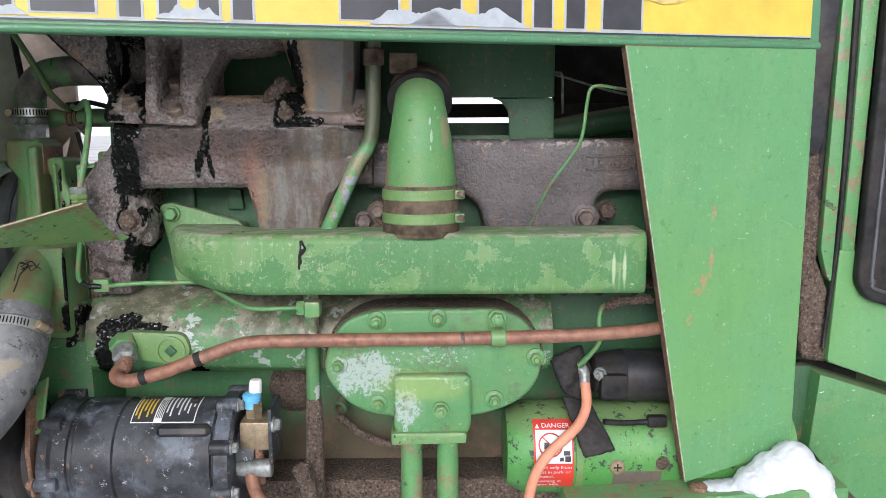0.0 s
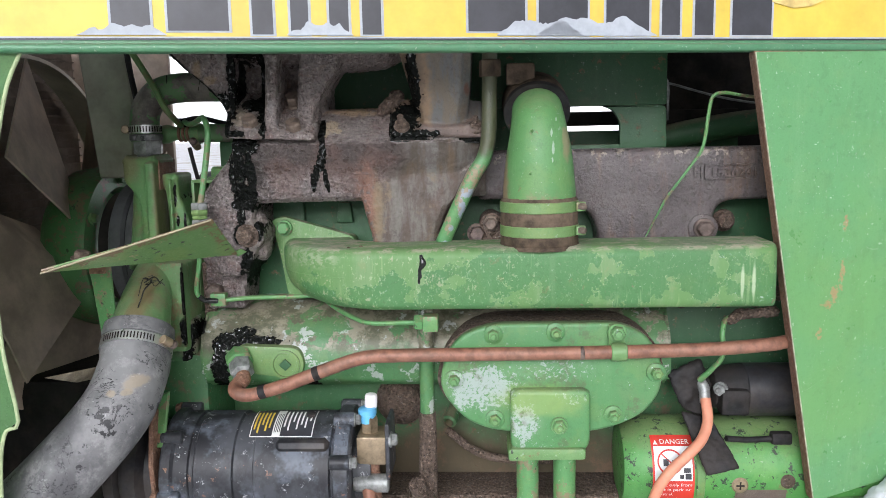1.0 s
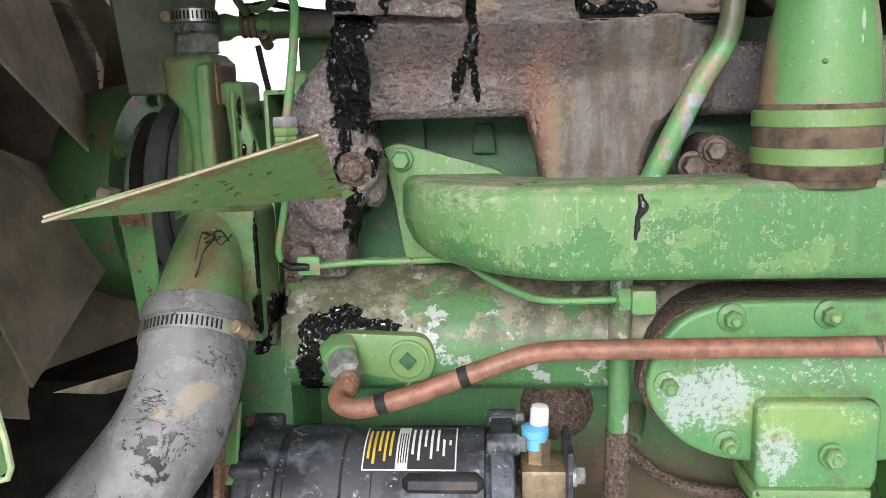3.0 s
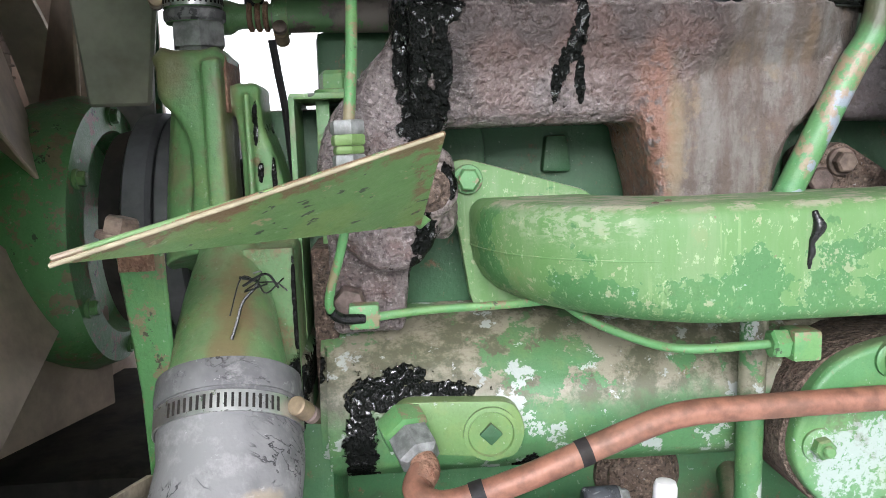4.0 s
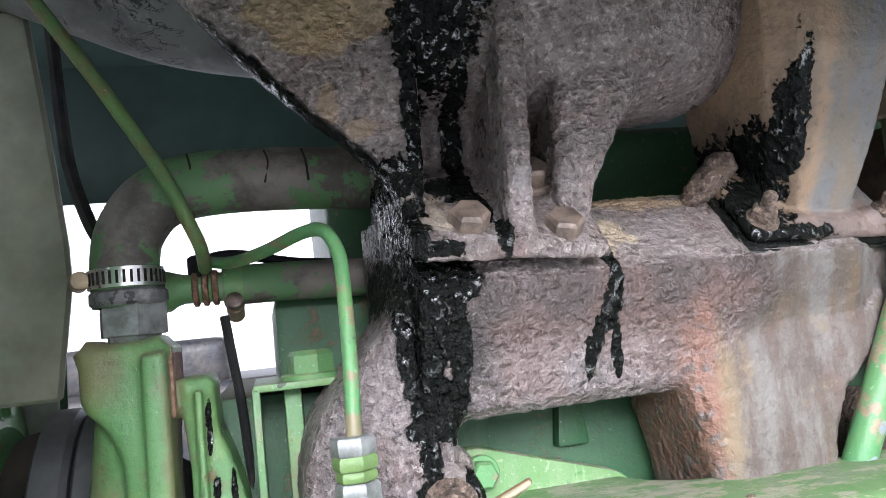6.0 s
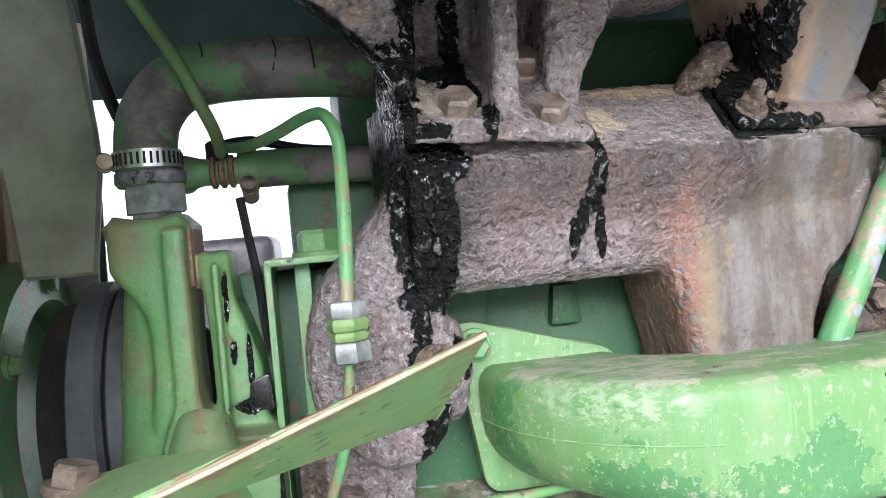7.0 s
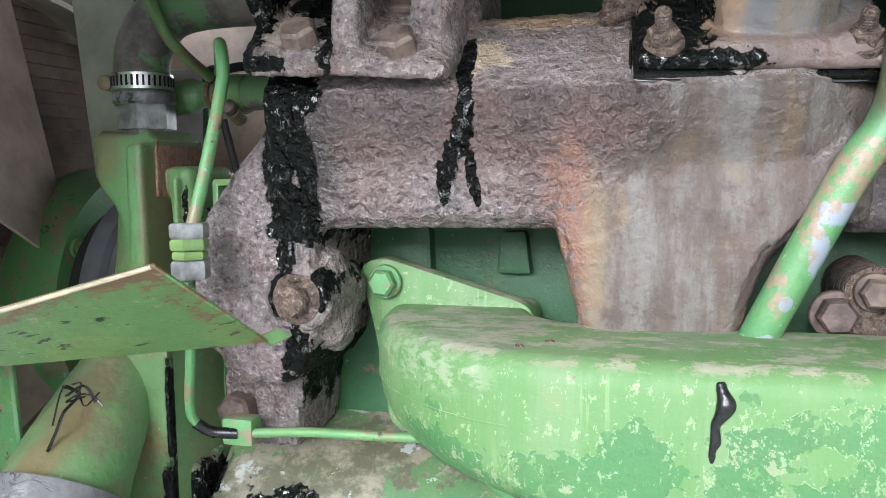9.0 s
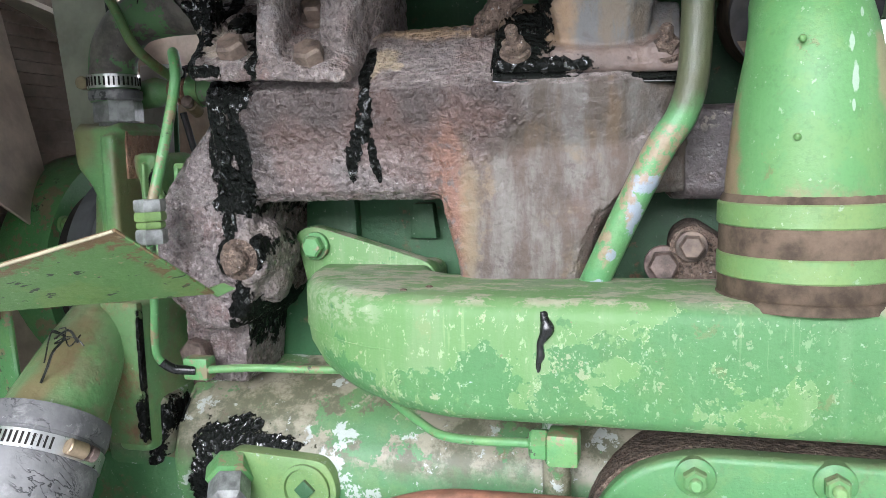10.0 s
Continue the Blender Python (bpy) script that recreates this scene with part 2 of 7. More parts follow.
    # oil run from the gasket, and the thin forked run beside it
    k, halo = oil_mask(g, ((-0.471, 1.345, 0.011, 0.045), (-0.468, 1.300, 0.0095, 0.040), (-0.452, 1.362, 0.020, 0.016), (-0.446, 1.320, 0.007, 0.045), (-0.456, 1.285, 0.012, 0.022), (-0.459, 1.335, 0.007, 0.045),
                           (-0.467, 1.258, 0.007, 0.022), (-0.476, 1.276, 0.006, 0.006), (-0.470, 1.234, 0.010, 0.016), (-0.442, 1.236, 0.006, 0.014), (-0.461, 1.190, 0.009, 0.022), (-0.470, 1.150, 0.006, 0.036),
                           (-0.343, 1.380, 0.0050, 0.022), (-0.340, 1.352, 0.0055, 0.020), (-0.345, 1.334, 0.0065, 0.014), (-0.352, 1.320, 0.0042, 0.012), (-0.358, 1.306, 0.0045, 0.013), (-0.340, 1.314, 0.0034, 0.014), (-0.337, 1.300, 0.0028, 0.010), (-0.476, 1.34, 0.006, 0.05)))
    wetdark = g.mul(g.blob(-0.452, 1.33, 0.028, 0.065, 0.5, 50, 3.0, 0.4), g.step(g.noise(60, 4, 0.6, off=31), 0.36, 0.56))
    c = g.mix(g.mul(wetdark, 0.75), c, (0.030, 0.026, 0.024))
    r = g.sub(r, g.mul(wetdark, 0.3))
    return g.mix(k, c, OIL), g.add(g.mul(r, g.sub(1.0, k)), g.mul(k, 0.13))


def bracket_extra(g, c, r):
    tan = g.blob(-0.505, 1.525, 0.050, 0.026, 0.8, 30, 5.0, 0.12)
    c = g.mix(g.mul(tan, 0.85), c, g.mix(g.noise(70, 4), (0.20, 0.135, 0.07), (0.34, 0.245, 0.135)))
    for i, (cx, cz, rx, rz) in enumerate(((-0.459, 1.412, 0.011, 0.018), (-0.452, 1.400, 0.012, 0.010), (-0.425, 1.402, 0.005, 0.010))):
        pale = g.mul(g.blob(cx, cz, rx, rz, 0.8, 60, 2.0 + i, 0.3), g.step(g.noise(90, 4, 0.7, off=i), 0.38, 0.5))
        c = g.mix(g.mul(pale, 0.9), c, (0.35, 0.29, 0.23))
    for i, (cx, cz, rx, rz) in enumerate(((-0.512, 1.470, 0.006, 0.012), (-0.495, 1.455, 0.010, 0.006), (-0.250, 1.415, 0.006, 0.012))):
        c = g.mix(g.mul(g.blob(cx, cz, rx, rz, 0.9, 50, 12.0 + i, 0.4), 0.6), c, (0.30, 0.21, 0.125))
    ochre = g.mul(g.step(g.noise(24, 5, 0.7, off=51), 0.60, 0.70), 0.4)
    c = g.mix(ochre, c, (0.20, 0.125, 0.085))
    grey = g.mul(g.step(g.noise(36, 5, 0.7, off=57), 0.52, 0.64), g.sub(1.0, g.step(g.axis(2), 1.41, 1.45)))
    c = g.mix(g.mul(grey, 0.55), c, (0.27, 0.25, 0.24))
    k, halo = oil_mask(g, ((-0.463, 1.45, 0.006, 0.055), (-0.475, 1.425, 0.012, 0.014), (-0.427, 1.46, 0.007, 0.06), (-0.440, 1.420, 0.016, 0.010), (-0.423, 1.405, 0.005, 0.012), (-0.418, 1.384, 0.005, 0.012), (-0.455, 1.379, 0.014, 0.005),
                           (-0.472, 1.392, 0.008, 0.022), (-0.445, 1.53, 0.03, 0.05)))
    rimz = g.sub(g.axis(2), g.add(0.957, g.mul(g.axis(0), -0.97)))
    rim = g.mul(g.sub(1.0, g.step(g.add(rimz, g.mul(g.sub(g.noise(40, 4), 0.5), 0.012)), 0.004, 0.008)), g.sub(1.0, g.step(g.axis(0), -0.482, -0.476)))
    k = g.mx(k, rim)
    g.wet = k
    c = g.mix(g.mul(halo, 0.4), c, (0.05, 0.04, 0.035))
    return g.mix(k, c, OIL), g.add(g.mul(r, g.sub(1.0, k)), g.mul(k, 0.13))


def stack_extra(g, c, r):
    s = g.noise(20, 5, 0.65, stretch=(2.5, 1, 0.4), off=2)
    c = g.mix(g.step(s, 0.45, 0.6), (0.135, 0.135, 0.132), (0.16, 0.132, 0.10))
    left = g.sub(1.0, g.step(g.add(g.axis(0), g.mul(g.sub(g.noise(18, 5, 0.7, off=29), 0.5), 0.05)), -0.190, -0.175))
    c = g.mix(g.mul(left, 0.85), c, g.mix(g.noise(40, 5, 0.7), (0.20, 0.115, 0.06), (0.33, 0.24, 0.15)))
    c = g.mix(g.mul(g.step(g.noise(17, 6, 0.72, off=9), 0.58, 0.66), 0.7), c, (0.13, 0.078, 0.058))
    c = g.mix(g.mul(g.step(g.noise(120, 5, 0.7, off=19), 0.55, 0.66), 0.4), c, (0.09, 0.07, 0.06))
    low = g.sub(1.0, g.step(g.add(g.axis(2), g.mul(g.sub(g.noise(40, 4), 0.5), 0.014)), 1.383, 1.392))
    c = g.mix(g.mul(low, 0.85), c, g.mix(g.noise(80, 4, 0.7), (0.115, 0.075, 0.062), (0.185, 0.140, 0.120)))
    c = g.mix(g.mul(g.blob(-0.131, 1.435, 0.004, 0.008, 0.8, 50, 9.0, 0.4), 0.8), c, (0.17, 0.075, 0.05))
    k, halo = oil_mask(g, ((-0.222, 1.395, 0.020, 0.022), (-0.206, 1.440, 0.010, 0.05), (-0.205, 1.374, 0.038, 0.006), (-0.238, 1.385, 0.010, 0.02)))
    c = g.mix(g.mul(halo, 0.4), c, (0.05, 0.04, 0.035))
    return g.mix(k, c, OIL), g.add(g.mul(r, g.sub(1.0, k)), g.mul(k, 0.12))


def grey_extra(g, c, r):
    z = g.axis(2)
    hi = g.step(g.add(z, g.mul(g.sub(g.noise(30, 4), 0.5), 0.03)), 1.315, 1.335)
    fl = g.mul(g.step(g.noise(46, 6, 0.72, off=3.4), 0.57, 0.60), hi)
    c = g.mix(g.mul(fl, 0.7), c, (0.36, 0.31, 0.26))
    st = g.step(g.noise(11, 5, 0.7, stretch=(4, 1, 0.5), off=6.4), 0.52, 0.66)
    c = g.mix(g.mul(st, 0.45), c, (0.22, 0.14, 0.095))
    return c, r


def box_extra(g, c, r):
    x, z = g.axis(0), g.axis(2)
    left = g.sub(1.0, g.step(x, -0.28, 0.10))
    front = g.sub(1.0, g.step(g.up(), 0.3, 0.7))
    # a yellow-green older coat shows through the blue-green one, with ragged pale borders
    f = g.add(g.noise(13, 6, 0.68, off=21), g.mul(g.sub(g.noise(7, 4, 0.6, stretch=(2, 1, 0.6), off=24), 0.5), 0.15))
    f = g.add(f, g.mul(left, 0.07))
    low = g.mul(left, g.sub(1.0, g.step(g.add(z, g.mul(g.sub(g.noise(30, 5, 0.7, off=71), 0.5), 0.02)), 1.160, 1.172)))
    f = g.sub(f, g.mul(low, 0.06))
    old = g.step(f, 0.52, 0.535)
    coat = g.mix(g.step(g.noise(9, 5, 0.7, stretch=(4, 1, 0.5), off=27), 0.40, 0.62), (0.105, 0.225, 0.07), (0.15, 0.25, 0.105))
    coat = g.mix(g.mul(g.step(g.noise(20, 6, 0.72, off=31), 0.57, 0.64), 0.5), coat, (0.19, 0.235, 0.10))
    c = g.mix(g.mul(old, 0.85), c, coat)
    rim = g.sub(1.0, g.step(g.math("ABSOLUTE", g.sub(f, 0.527)), 0.002, 0.006))
    rim = g.mul(rim, g.step(g.noise(150, 4, 0.7, off=33), 0.50, 0.56))
    c = g.mix(g.mul(rim, 0.6), c, (0.32, 0.38, 0.22))
    # worn cream spots near the bend
    t = g.mul(g.step(g.noise(60, 6, 0.74, off=41), 0.615, 0.63), g.mul(g.add(left, 0.15), front))
    c = g.mix(g.mul(t, 0.55), c, (0.34, 0.34, 0.22))
    fine = g.mul(g.step(g.noise(150, 5, 0.75, stretch=(1.3, 1, 0.8), off=43), 0.59, 0.62), g.add(0.12, g.mul(left, 0.3)))
    c = g.mix(g.mul(fine, front), c, (0.40, 0.48, 0.30))
    sp = g.mul(g.step(g.noise(70, 3, 0.5, off=51), 0.71, 0.73), 0.8)
    c = g.mix(g.mul(sp, 0.8), c, (0.17, 0.115, 0.075))
    for k, xr in enumerate((0.2375, 0.2525)):
        run = g.blob(xr, 1.168, 0.0024, 0.022, 0.4, 90, k * 3.0, 0.4)
        c = g.mix(g.mul(run, 0.6), c, (0.48, 0.55, 0.38))
    top = g.mul(g.step(g.noise(40, 6, 0.75, stretch=(0.7, 1.2, 1), off=61), 0.50, 0.56), g.step(g.up(), 0.5, 0.9))
    c = g.mix(g.mul(top, 0.75), c, g.mix(g.noise(120, 3), (0.24, 0.20, 0.14), (0.46, 0.43, 0.34)))
    drips = g.mul(g.step(g.noise(30, 4, 0.6, stretch=(5, 1, 0.22), off=67), 0.60, 0.64), g.mul(front, g.step(g.noise(8, 2, off=69), 0.48, 0.58)))
    c = g.mix(g.mul(drips, 0.35), c, (0.26, 0.36, 0.17))
    wear = g.blob(-0.355, 1.205, 0.04, 0.014, 0.7, 50, 2.0, 0.5)
    wear = g.mul(wear, g.step(g.noise(130, 5, 0.75, stretch=(0.5, 1, 1.4), off=63), 0.44, 0.56))
    return g.mix(g.mul(wear, 0.35), c, (0.44, 0.44, 0.36)), r


def sleeve_extra(g, c, r):
    x, z = g.axis(0), g.axis(2)
    side = g.sub(1.0, g.step(g.add(x, g.mul(g.sub(g.noise(70, 5, 0.7, off=2), 0.5), 0.016)), -0.078, -0.074))
    low = g.sub(1.0, g.step(g.add(z, g.mul(g.sub(g.noise(22, 5, 0.7, off=5), 0.5), 0.06)), 1.278, 1.295))
    dirt = g.mx(g.mul(side, 0.9), g.mul(low, g.mul(g.step(g.noise(40, 5, 0.7, off=7), 0.45, 0.6), 0.6)))
    c = g.mix(dirt, c, g.mix(g.noise(90, 4), (0.16, 0.10, 0.06), (0.28, 0.19, 0.12)))
    for i, (cx, cz, rx, rz) in enumerate(((-0.017, 1.372, 0.0014, 0.006), (-0.015, 1.352, 0.0018, 0.009), (-0.016, 1.335, 0.0012, 0.004), (-0.010, 1.39, 0.0010, 0.003))):
        c = g.mix(g.mul(g.blob(cx, cz, rx, rz, 0.9, 120, i * 3.1, 0.15), 0.8), c, (0.34, 0.42, 0.34))
    tan = g.blob(0.004, 1.355, 0.006, 0.022, 0.9, 50, 9.0, 0.3)
    return g.mix(g.mul(tan, 0.6), c, (0.30, 0.21, 0.13)), r


def cover_extra(g, c, r):
    m = g.blob(-0.115, 1.005, 0.055, 0.035, 0.7, 25, 1.0, 0.5)
    for i, (cx, cz, rx, rz) in enumerate(((-0.055, 0.955, 0.022, 0.035), (-0.02, 1.03, 0.08, 0.018), (0.015, 0.99, 0.03, 0.014), (-0.145, 0.985, 0.016, 0.02), (-0.04, 0.915, 0.04, 0.01))):
        m = g.mx(m, g.mul(g.blob(cx, cz, rx, rz, 0.8, 30, 4.0 + i, 0.5), 0.95 if i in (0, 3) else 0.6))
    k = g.step(g.add(g.noise(190, 5, 0.75), g.mul(g.sub(m, 0.5), 0.34)), 0.57, 0.63)
    c = g.mix(g.mul(g.mul(m, 0.45), g.step(g.noise(30, 5, 0.7, off=8), 0.4, 0.6)), c, (0.20, 0.31, 0.19))
    c = g.mix(g.mul(k, 0.8), c, (0.36, 0.41, 0.39))
    y = g.blob(-0.03, 0.985, 0.06, 0.02, 0.6, 30, 2.0, 0.5)
    c = g.mix(g.mul(y, 0.5), c, (0.26, 0.36, 0.10))
    dirt = g.mul(g.step(g.noise(20, 6, 0.72, off=12.6), 0.56, 0.66), 0.5)
    return g.mix(dirt, c, (0.10, 0.085, 0.05)), r


def shield_extra(g, c, r):
    x, z = g.axis(0), g.axis(2)
    for i, (cx, cz, rx, rz) in enumerate(((0.392, 1.240, 0.0035, 0.010), (0.390, 1.165, 0.004, 0.018), (0.380, 1.140, 0.005, 0.012), (0.370, 1.126, 0.009, 0.006), (0.360, 1.083, 0.004, 0.010))):
        sc = g.mul(g.blob(cx, cz, rx, rz, 1.6, 110, i * 3.1, 0.2), g.step(g.noise(150, 4, 0.7, off=i), 0.40, 0.5))
        c = g.mix(sc, c, g.mix(g.noise(120), (0.33, 0.12, 0.06), (0.42, 0.28, 0.19)))
    low = g.sub(1.0, g.step(z, 0.86, 1.12))
    scr = g.mul(g.step(g.noise(55, 7, 0.82, stretch=(1.2, 1, 0.8), off=71), 0.640, 0.650), g.add(0.25, low))
    c = g.mix(g.mul(scr, 0.8), c, (0.46, 0.60, 0.46))
    for i, (sc, st) in enumerate(((22, (1.0, 1, 0.30)), (26, (0.30, 1, 1.0)), (20, (0.7, 1, 0.7)))):
        ln = g.sub(1.0, g.step(g.math("ABSOLUTE", g.sub(g.noise(sc, 2, 0.45, stretch=st, off=81 + i * 7), 0.56)), 0.001, 0.005))
        ln = g.mul(ln, g.step(g.noise(17, 3, 0.6, off=95 + i), 0.62, 0.68))
        c = g.mix(g.mul(ln, 0.6), c, (0.36, 0.47, 0.36))
    dots = g.mul(g.step(g.noise(170, 3, 0.6, off=75), 0.70, 0.71), 0.7)
    c = g.mix(dots, c, (0.42, 0.55, 0.42))
    dirt = g.mul(g.step(g.noise(12, 7, 0.75, stretch=(1.5, 1, 0.5), off=77), 0.52, 0.66), 0.3)
    c = g.mix(dirt, c, (0.065, 0.16, 0.06))
    yl = g.mul(g.step(g.noise(3.2, 4, 0.6, off=91), 0.46, 0.62), 0.35)
    return g.mix(yl, c, (0.14, 0.30, 0.07)), r


def block_extra(g, c, r):
    z = g.axis(2)
    mud = g.sub(1.0, g.step(g.add(z, g.mul(g.sub(g.noise(8, 5, 0.65), 0.5), 0.25)), 0.83, 0.92))
    c = g.mix(g.mul(mud, 0.9), c, g.mix(g.noise(30, 5), (0.055, 0.036, 0.024), (0.14, 0.092, 0.06)))
    b = g.mul(g.step(g.noise(13, 6, 0.72, off=12), 0.54, 0.64), 0.75)
    c = g.mix(b, c, (0.16, 0.095, 0.06))
    return c, g.add(r, g.mul(mud, 0.3))


def rail_extra(g, c, r):
    z = g.axis(2)
    top = g.step(g.add(z, g.mul(g.sub(g.noise(22, 5, 0.7), 0.5), 0.06)), 1.035, 1.06)
    top = g.mul(top, g.sub(1.0, g.step(g.add(g.noise(15, 6, 0.7, off=52), g.mul(g.step(z, 1.09, 1.12), 0.10)), 0.53, 0.56)))
    c = g.mix(g.mul(top, 0.8), c, g.mix(g.step(g.noise(30, 6, 0.75, off=9), 0.42, 0.58), (0.105, 0.08, 0.058), (0.30, 0.25, 0.20)))
    ch = g.step(g.noise(32, 7, 0.72, off=4.4), 0.575, 0.59)
    c = g.mix(g.mul(ch, 0.85), c, (0.40, 0.43, 0.41))
    return oily((-0.571, 1.01, 0.009, 0.08), (-0.562, 1.078, 0.014, 0.014), (-0.520, 1.015, 0.012, 0.055), (-0.506, 1.062, 0.026, 0.013), (-0.463, 1.063, 0.040, 0.0075), (-0.484, 1.074, 0.018, 0.008), (-0.380, 0.985, 0.014, 0.018))(g, c, r)


def tube_chip(g, c, r):
    for i, (cx, cz, rx, rz) in enumerate(((-0.133, 1.289, 0.011, 0.007), (-0.141, 1.268, 0.006, 0.014), (-0.158, 1.238, 0.004, 0.005), (-0.169, 1.212, 0.008, 0.006))):
        c = g.mix(g.blob(cx, cz, rx, rz, 1.3, 110, i * 3.3, 0.08), c, (0.25, 0.29, 0.33))
    grit = g.mul(g.mx(g.blob(-0.124, 1.308, 0.024, 0.018, 1.1, 90, 7.0, 0.2), g.mx(g.blob(-0.146, 1.282, 0.006, 0.022, 0.9, 90, 9.0, 0.2), g.blob(-0.162, 1.248, 0.005, 0.020, 0.9, 90, 11.0, 0.2))), g.step(g.noise(150, 4, 0.7, off=3), 0.42, 0.52))
    c = g.mix(g.mul(grit, 0.9), c, g.mix(g.noise(300, 2), (0.20, 0.13, 0.08), (0.34, 0.26, 0.18)))
    # browner upper end, with the hood's shade put into the colour
    top = g.step(g.add(g.axis(2), g.mul(g.sub(g.noise(60, 5, 0.7), 0.5), 0.04)), 1.325, 1.355)
    return g.mix(g.mul(top, 0.85), c, g.mix(g.noise(80, 4), (0.040, 0.032, 0.022), (0.095, 0.066, 0.042))), r


def pump_extra(g, c, r):
    br = g.mul(g.step(g.noise(18, 7, 0.75, off=3.3), 0.50, 0.62), 0.55)
    c = g.mix(br, c, g.mix(g.noise(45, 5, 0.7), (0.115, 0.075, 0.045), (0.26, 0.20, 0.13)))
    warm = g.mx(g.blob(-0.668, 1.335, 0.020, 0.030, 0.8, 40, 5.0, 0.5), g.blob(-0.618, 1.26, 0.006, 0.075, 0.9, 60, 7.0, 0.5))
    c = g.mix(g.mul(warm, 0.65), c, (0.17, 0.115, 0.065))
    rim = g.blob(-0.60, 1.13, 0.012, 0.06, 0.9, 40, 2.0, 0.5)
    c = g.mix(g.mul(rim, 0.6), c, (0.20, 0.11, 0.055))
    fade = g.mul(g.step(g.noise(10, 5, 0.7, off=8.3), 0.50, 0.66), 0.5)
    c = g.mix(fade, c, (0.17, 0.25, 0.12))
    return oily((-0.598, 1.285, 0.0022, 0.016), (-0.590, 1.292, 0.0018, 0.012), (-0.596, 1.245, 0.0022, 0.008), (-0.586, 1.205, 0.012, 0.006), (-0.585, 1.238, 0.002, 0.02))(g, c, r)


def line_extra(g, c, r):
    w = g.step(g.noise(34, 6, 0.75, off=7.7), 0.54, 0.57)
    c = g.mix(g.mul(w, 0.8), c, g.mix(g.noise(90, 4), (0.15, 0.085, 0.055), (0.30, 0.21, 0.14)))
    k = g.step(g.noise(33, 5, 0.7, off=17.7), 0.63, 0.65)
    return g.mix(g.mul(k, 0.8), c, (0.03, 0.028, 0.022)), r


def guard_extra(g, c, r):
    x, z = g.axis(0), g.axis(2)
    k = g.mul(g.step(g.noise(95, 3, 0.5, stretch=(0.7, 1, 1.3), off=15), 0.655, 0.665), 0.95)
    c = g.mix(k, c, (0.02, 0.025, 0.02))
    under = g.sub(g.add(g.mul(x, 0.2857), 1.4003), z)
    nz = g.mul(g.sub(g.noise(42, 6, 0.72, off=19), 0.5), 0.030)
    rim = g.sub(1.0, g.step(g.add(under, nz), 0.003, 0.006))
    tip = g.step(g.add(x, g.mul(nz, 0.8)), -0.4745, -0.470)
    rim = g.mul(g.mx(rim, tip), g.step(g.noise(30, 6, 0.75, off=29), 0.46, 0.48))
    c = g.mix(g.mul(rim, 0.85), c, g.mix(g.noise(140, 4), (0.13, 0.06, 0.035), (0.24, 0.12, 0.07)))
    tan = g.mul(g.step(g.noise(70, 4, 0.6, off=35), 0.65, 0.66), 0.8)
    return g.mix(tan, c, (0.36, 0.27, 0.18)), r


def fin_extra(g, c, r):
    k = g.mul(g.step(g.noise(52, 3, 0.5, off=15), 0.665, 0.68), 0.9)
    c = g.mix(k, c, (0.02, 0.03, 0.02))
    tan = g.blob(-0.668, 1.222, 0.030, 0.05, 0.5, 50, 5.0, 0.15)
    c = g.mix(g.mul(tan, 0.85), c, (0.36, 0.25, 0.20))
    e = g.mul(g.step(g.noise(20, 5, 0.7, off=25), 0.58, 0.66), 0.55)
    return g.mix(e, c, (0.26, 0.13, 0.07)), r


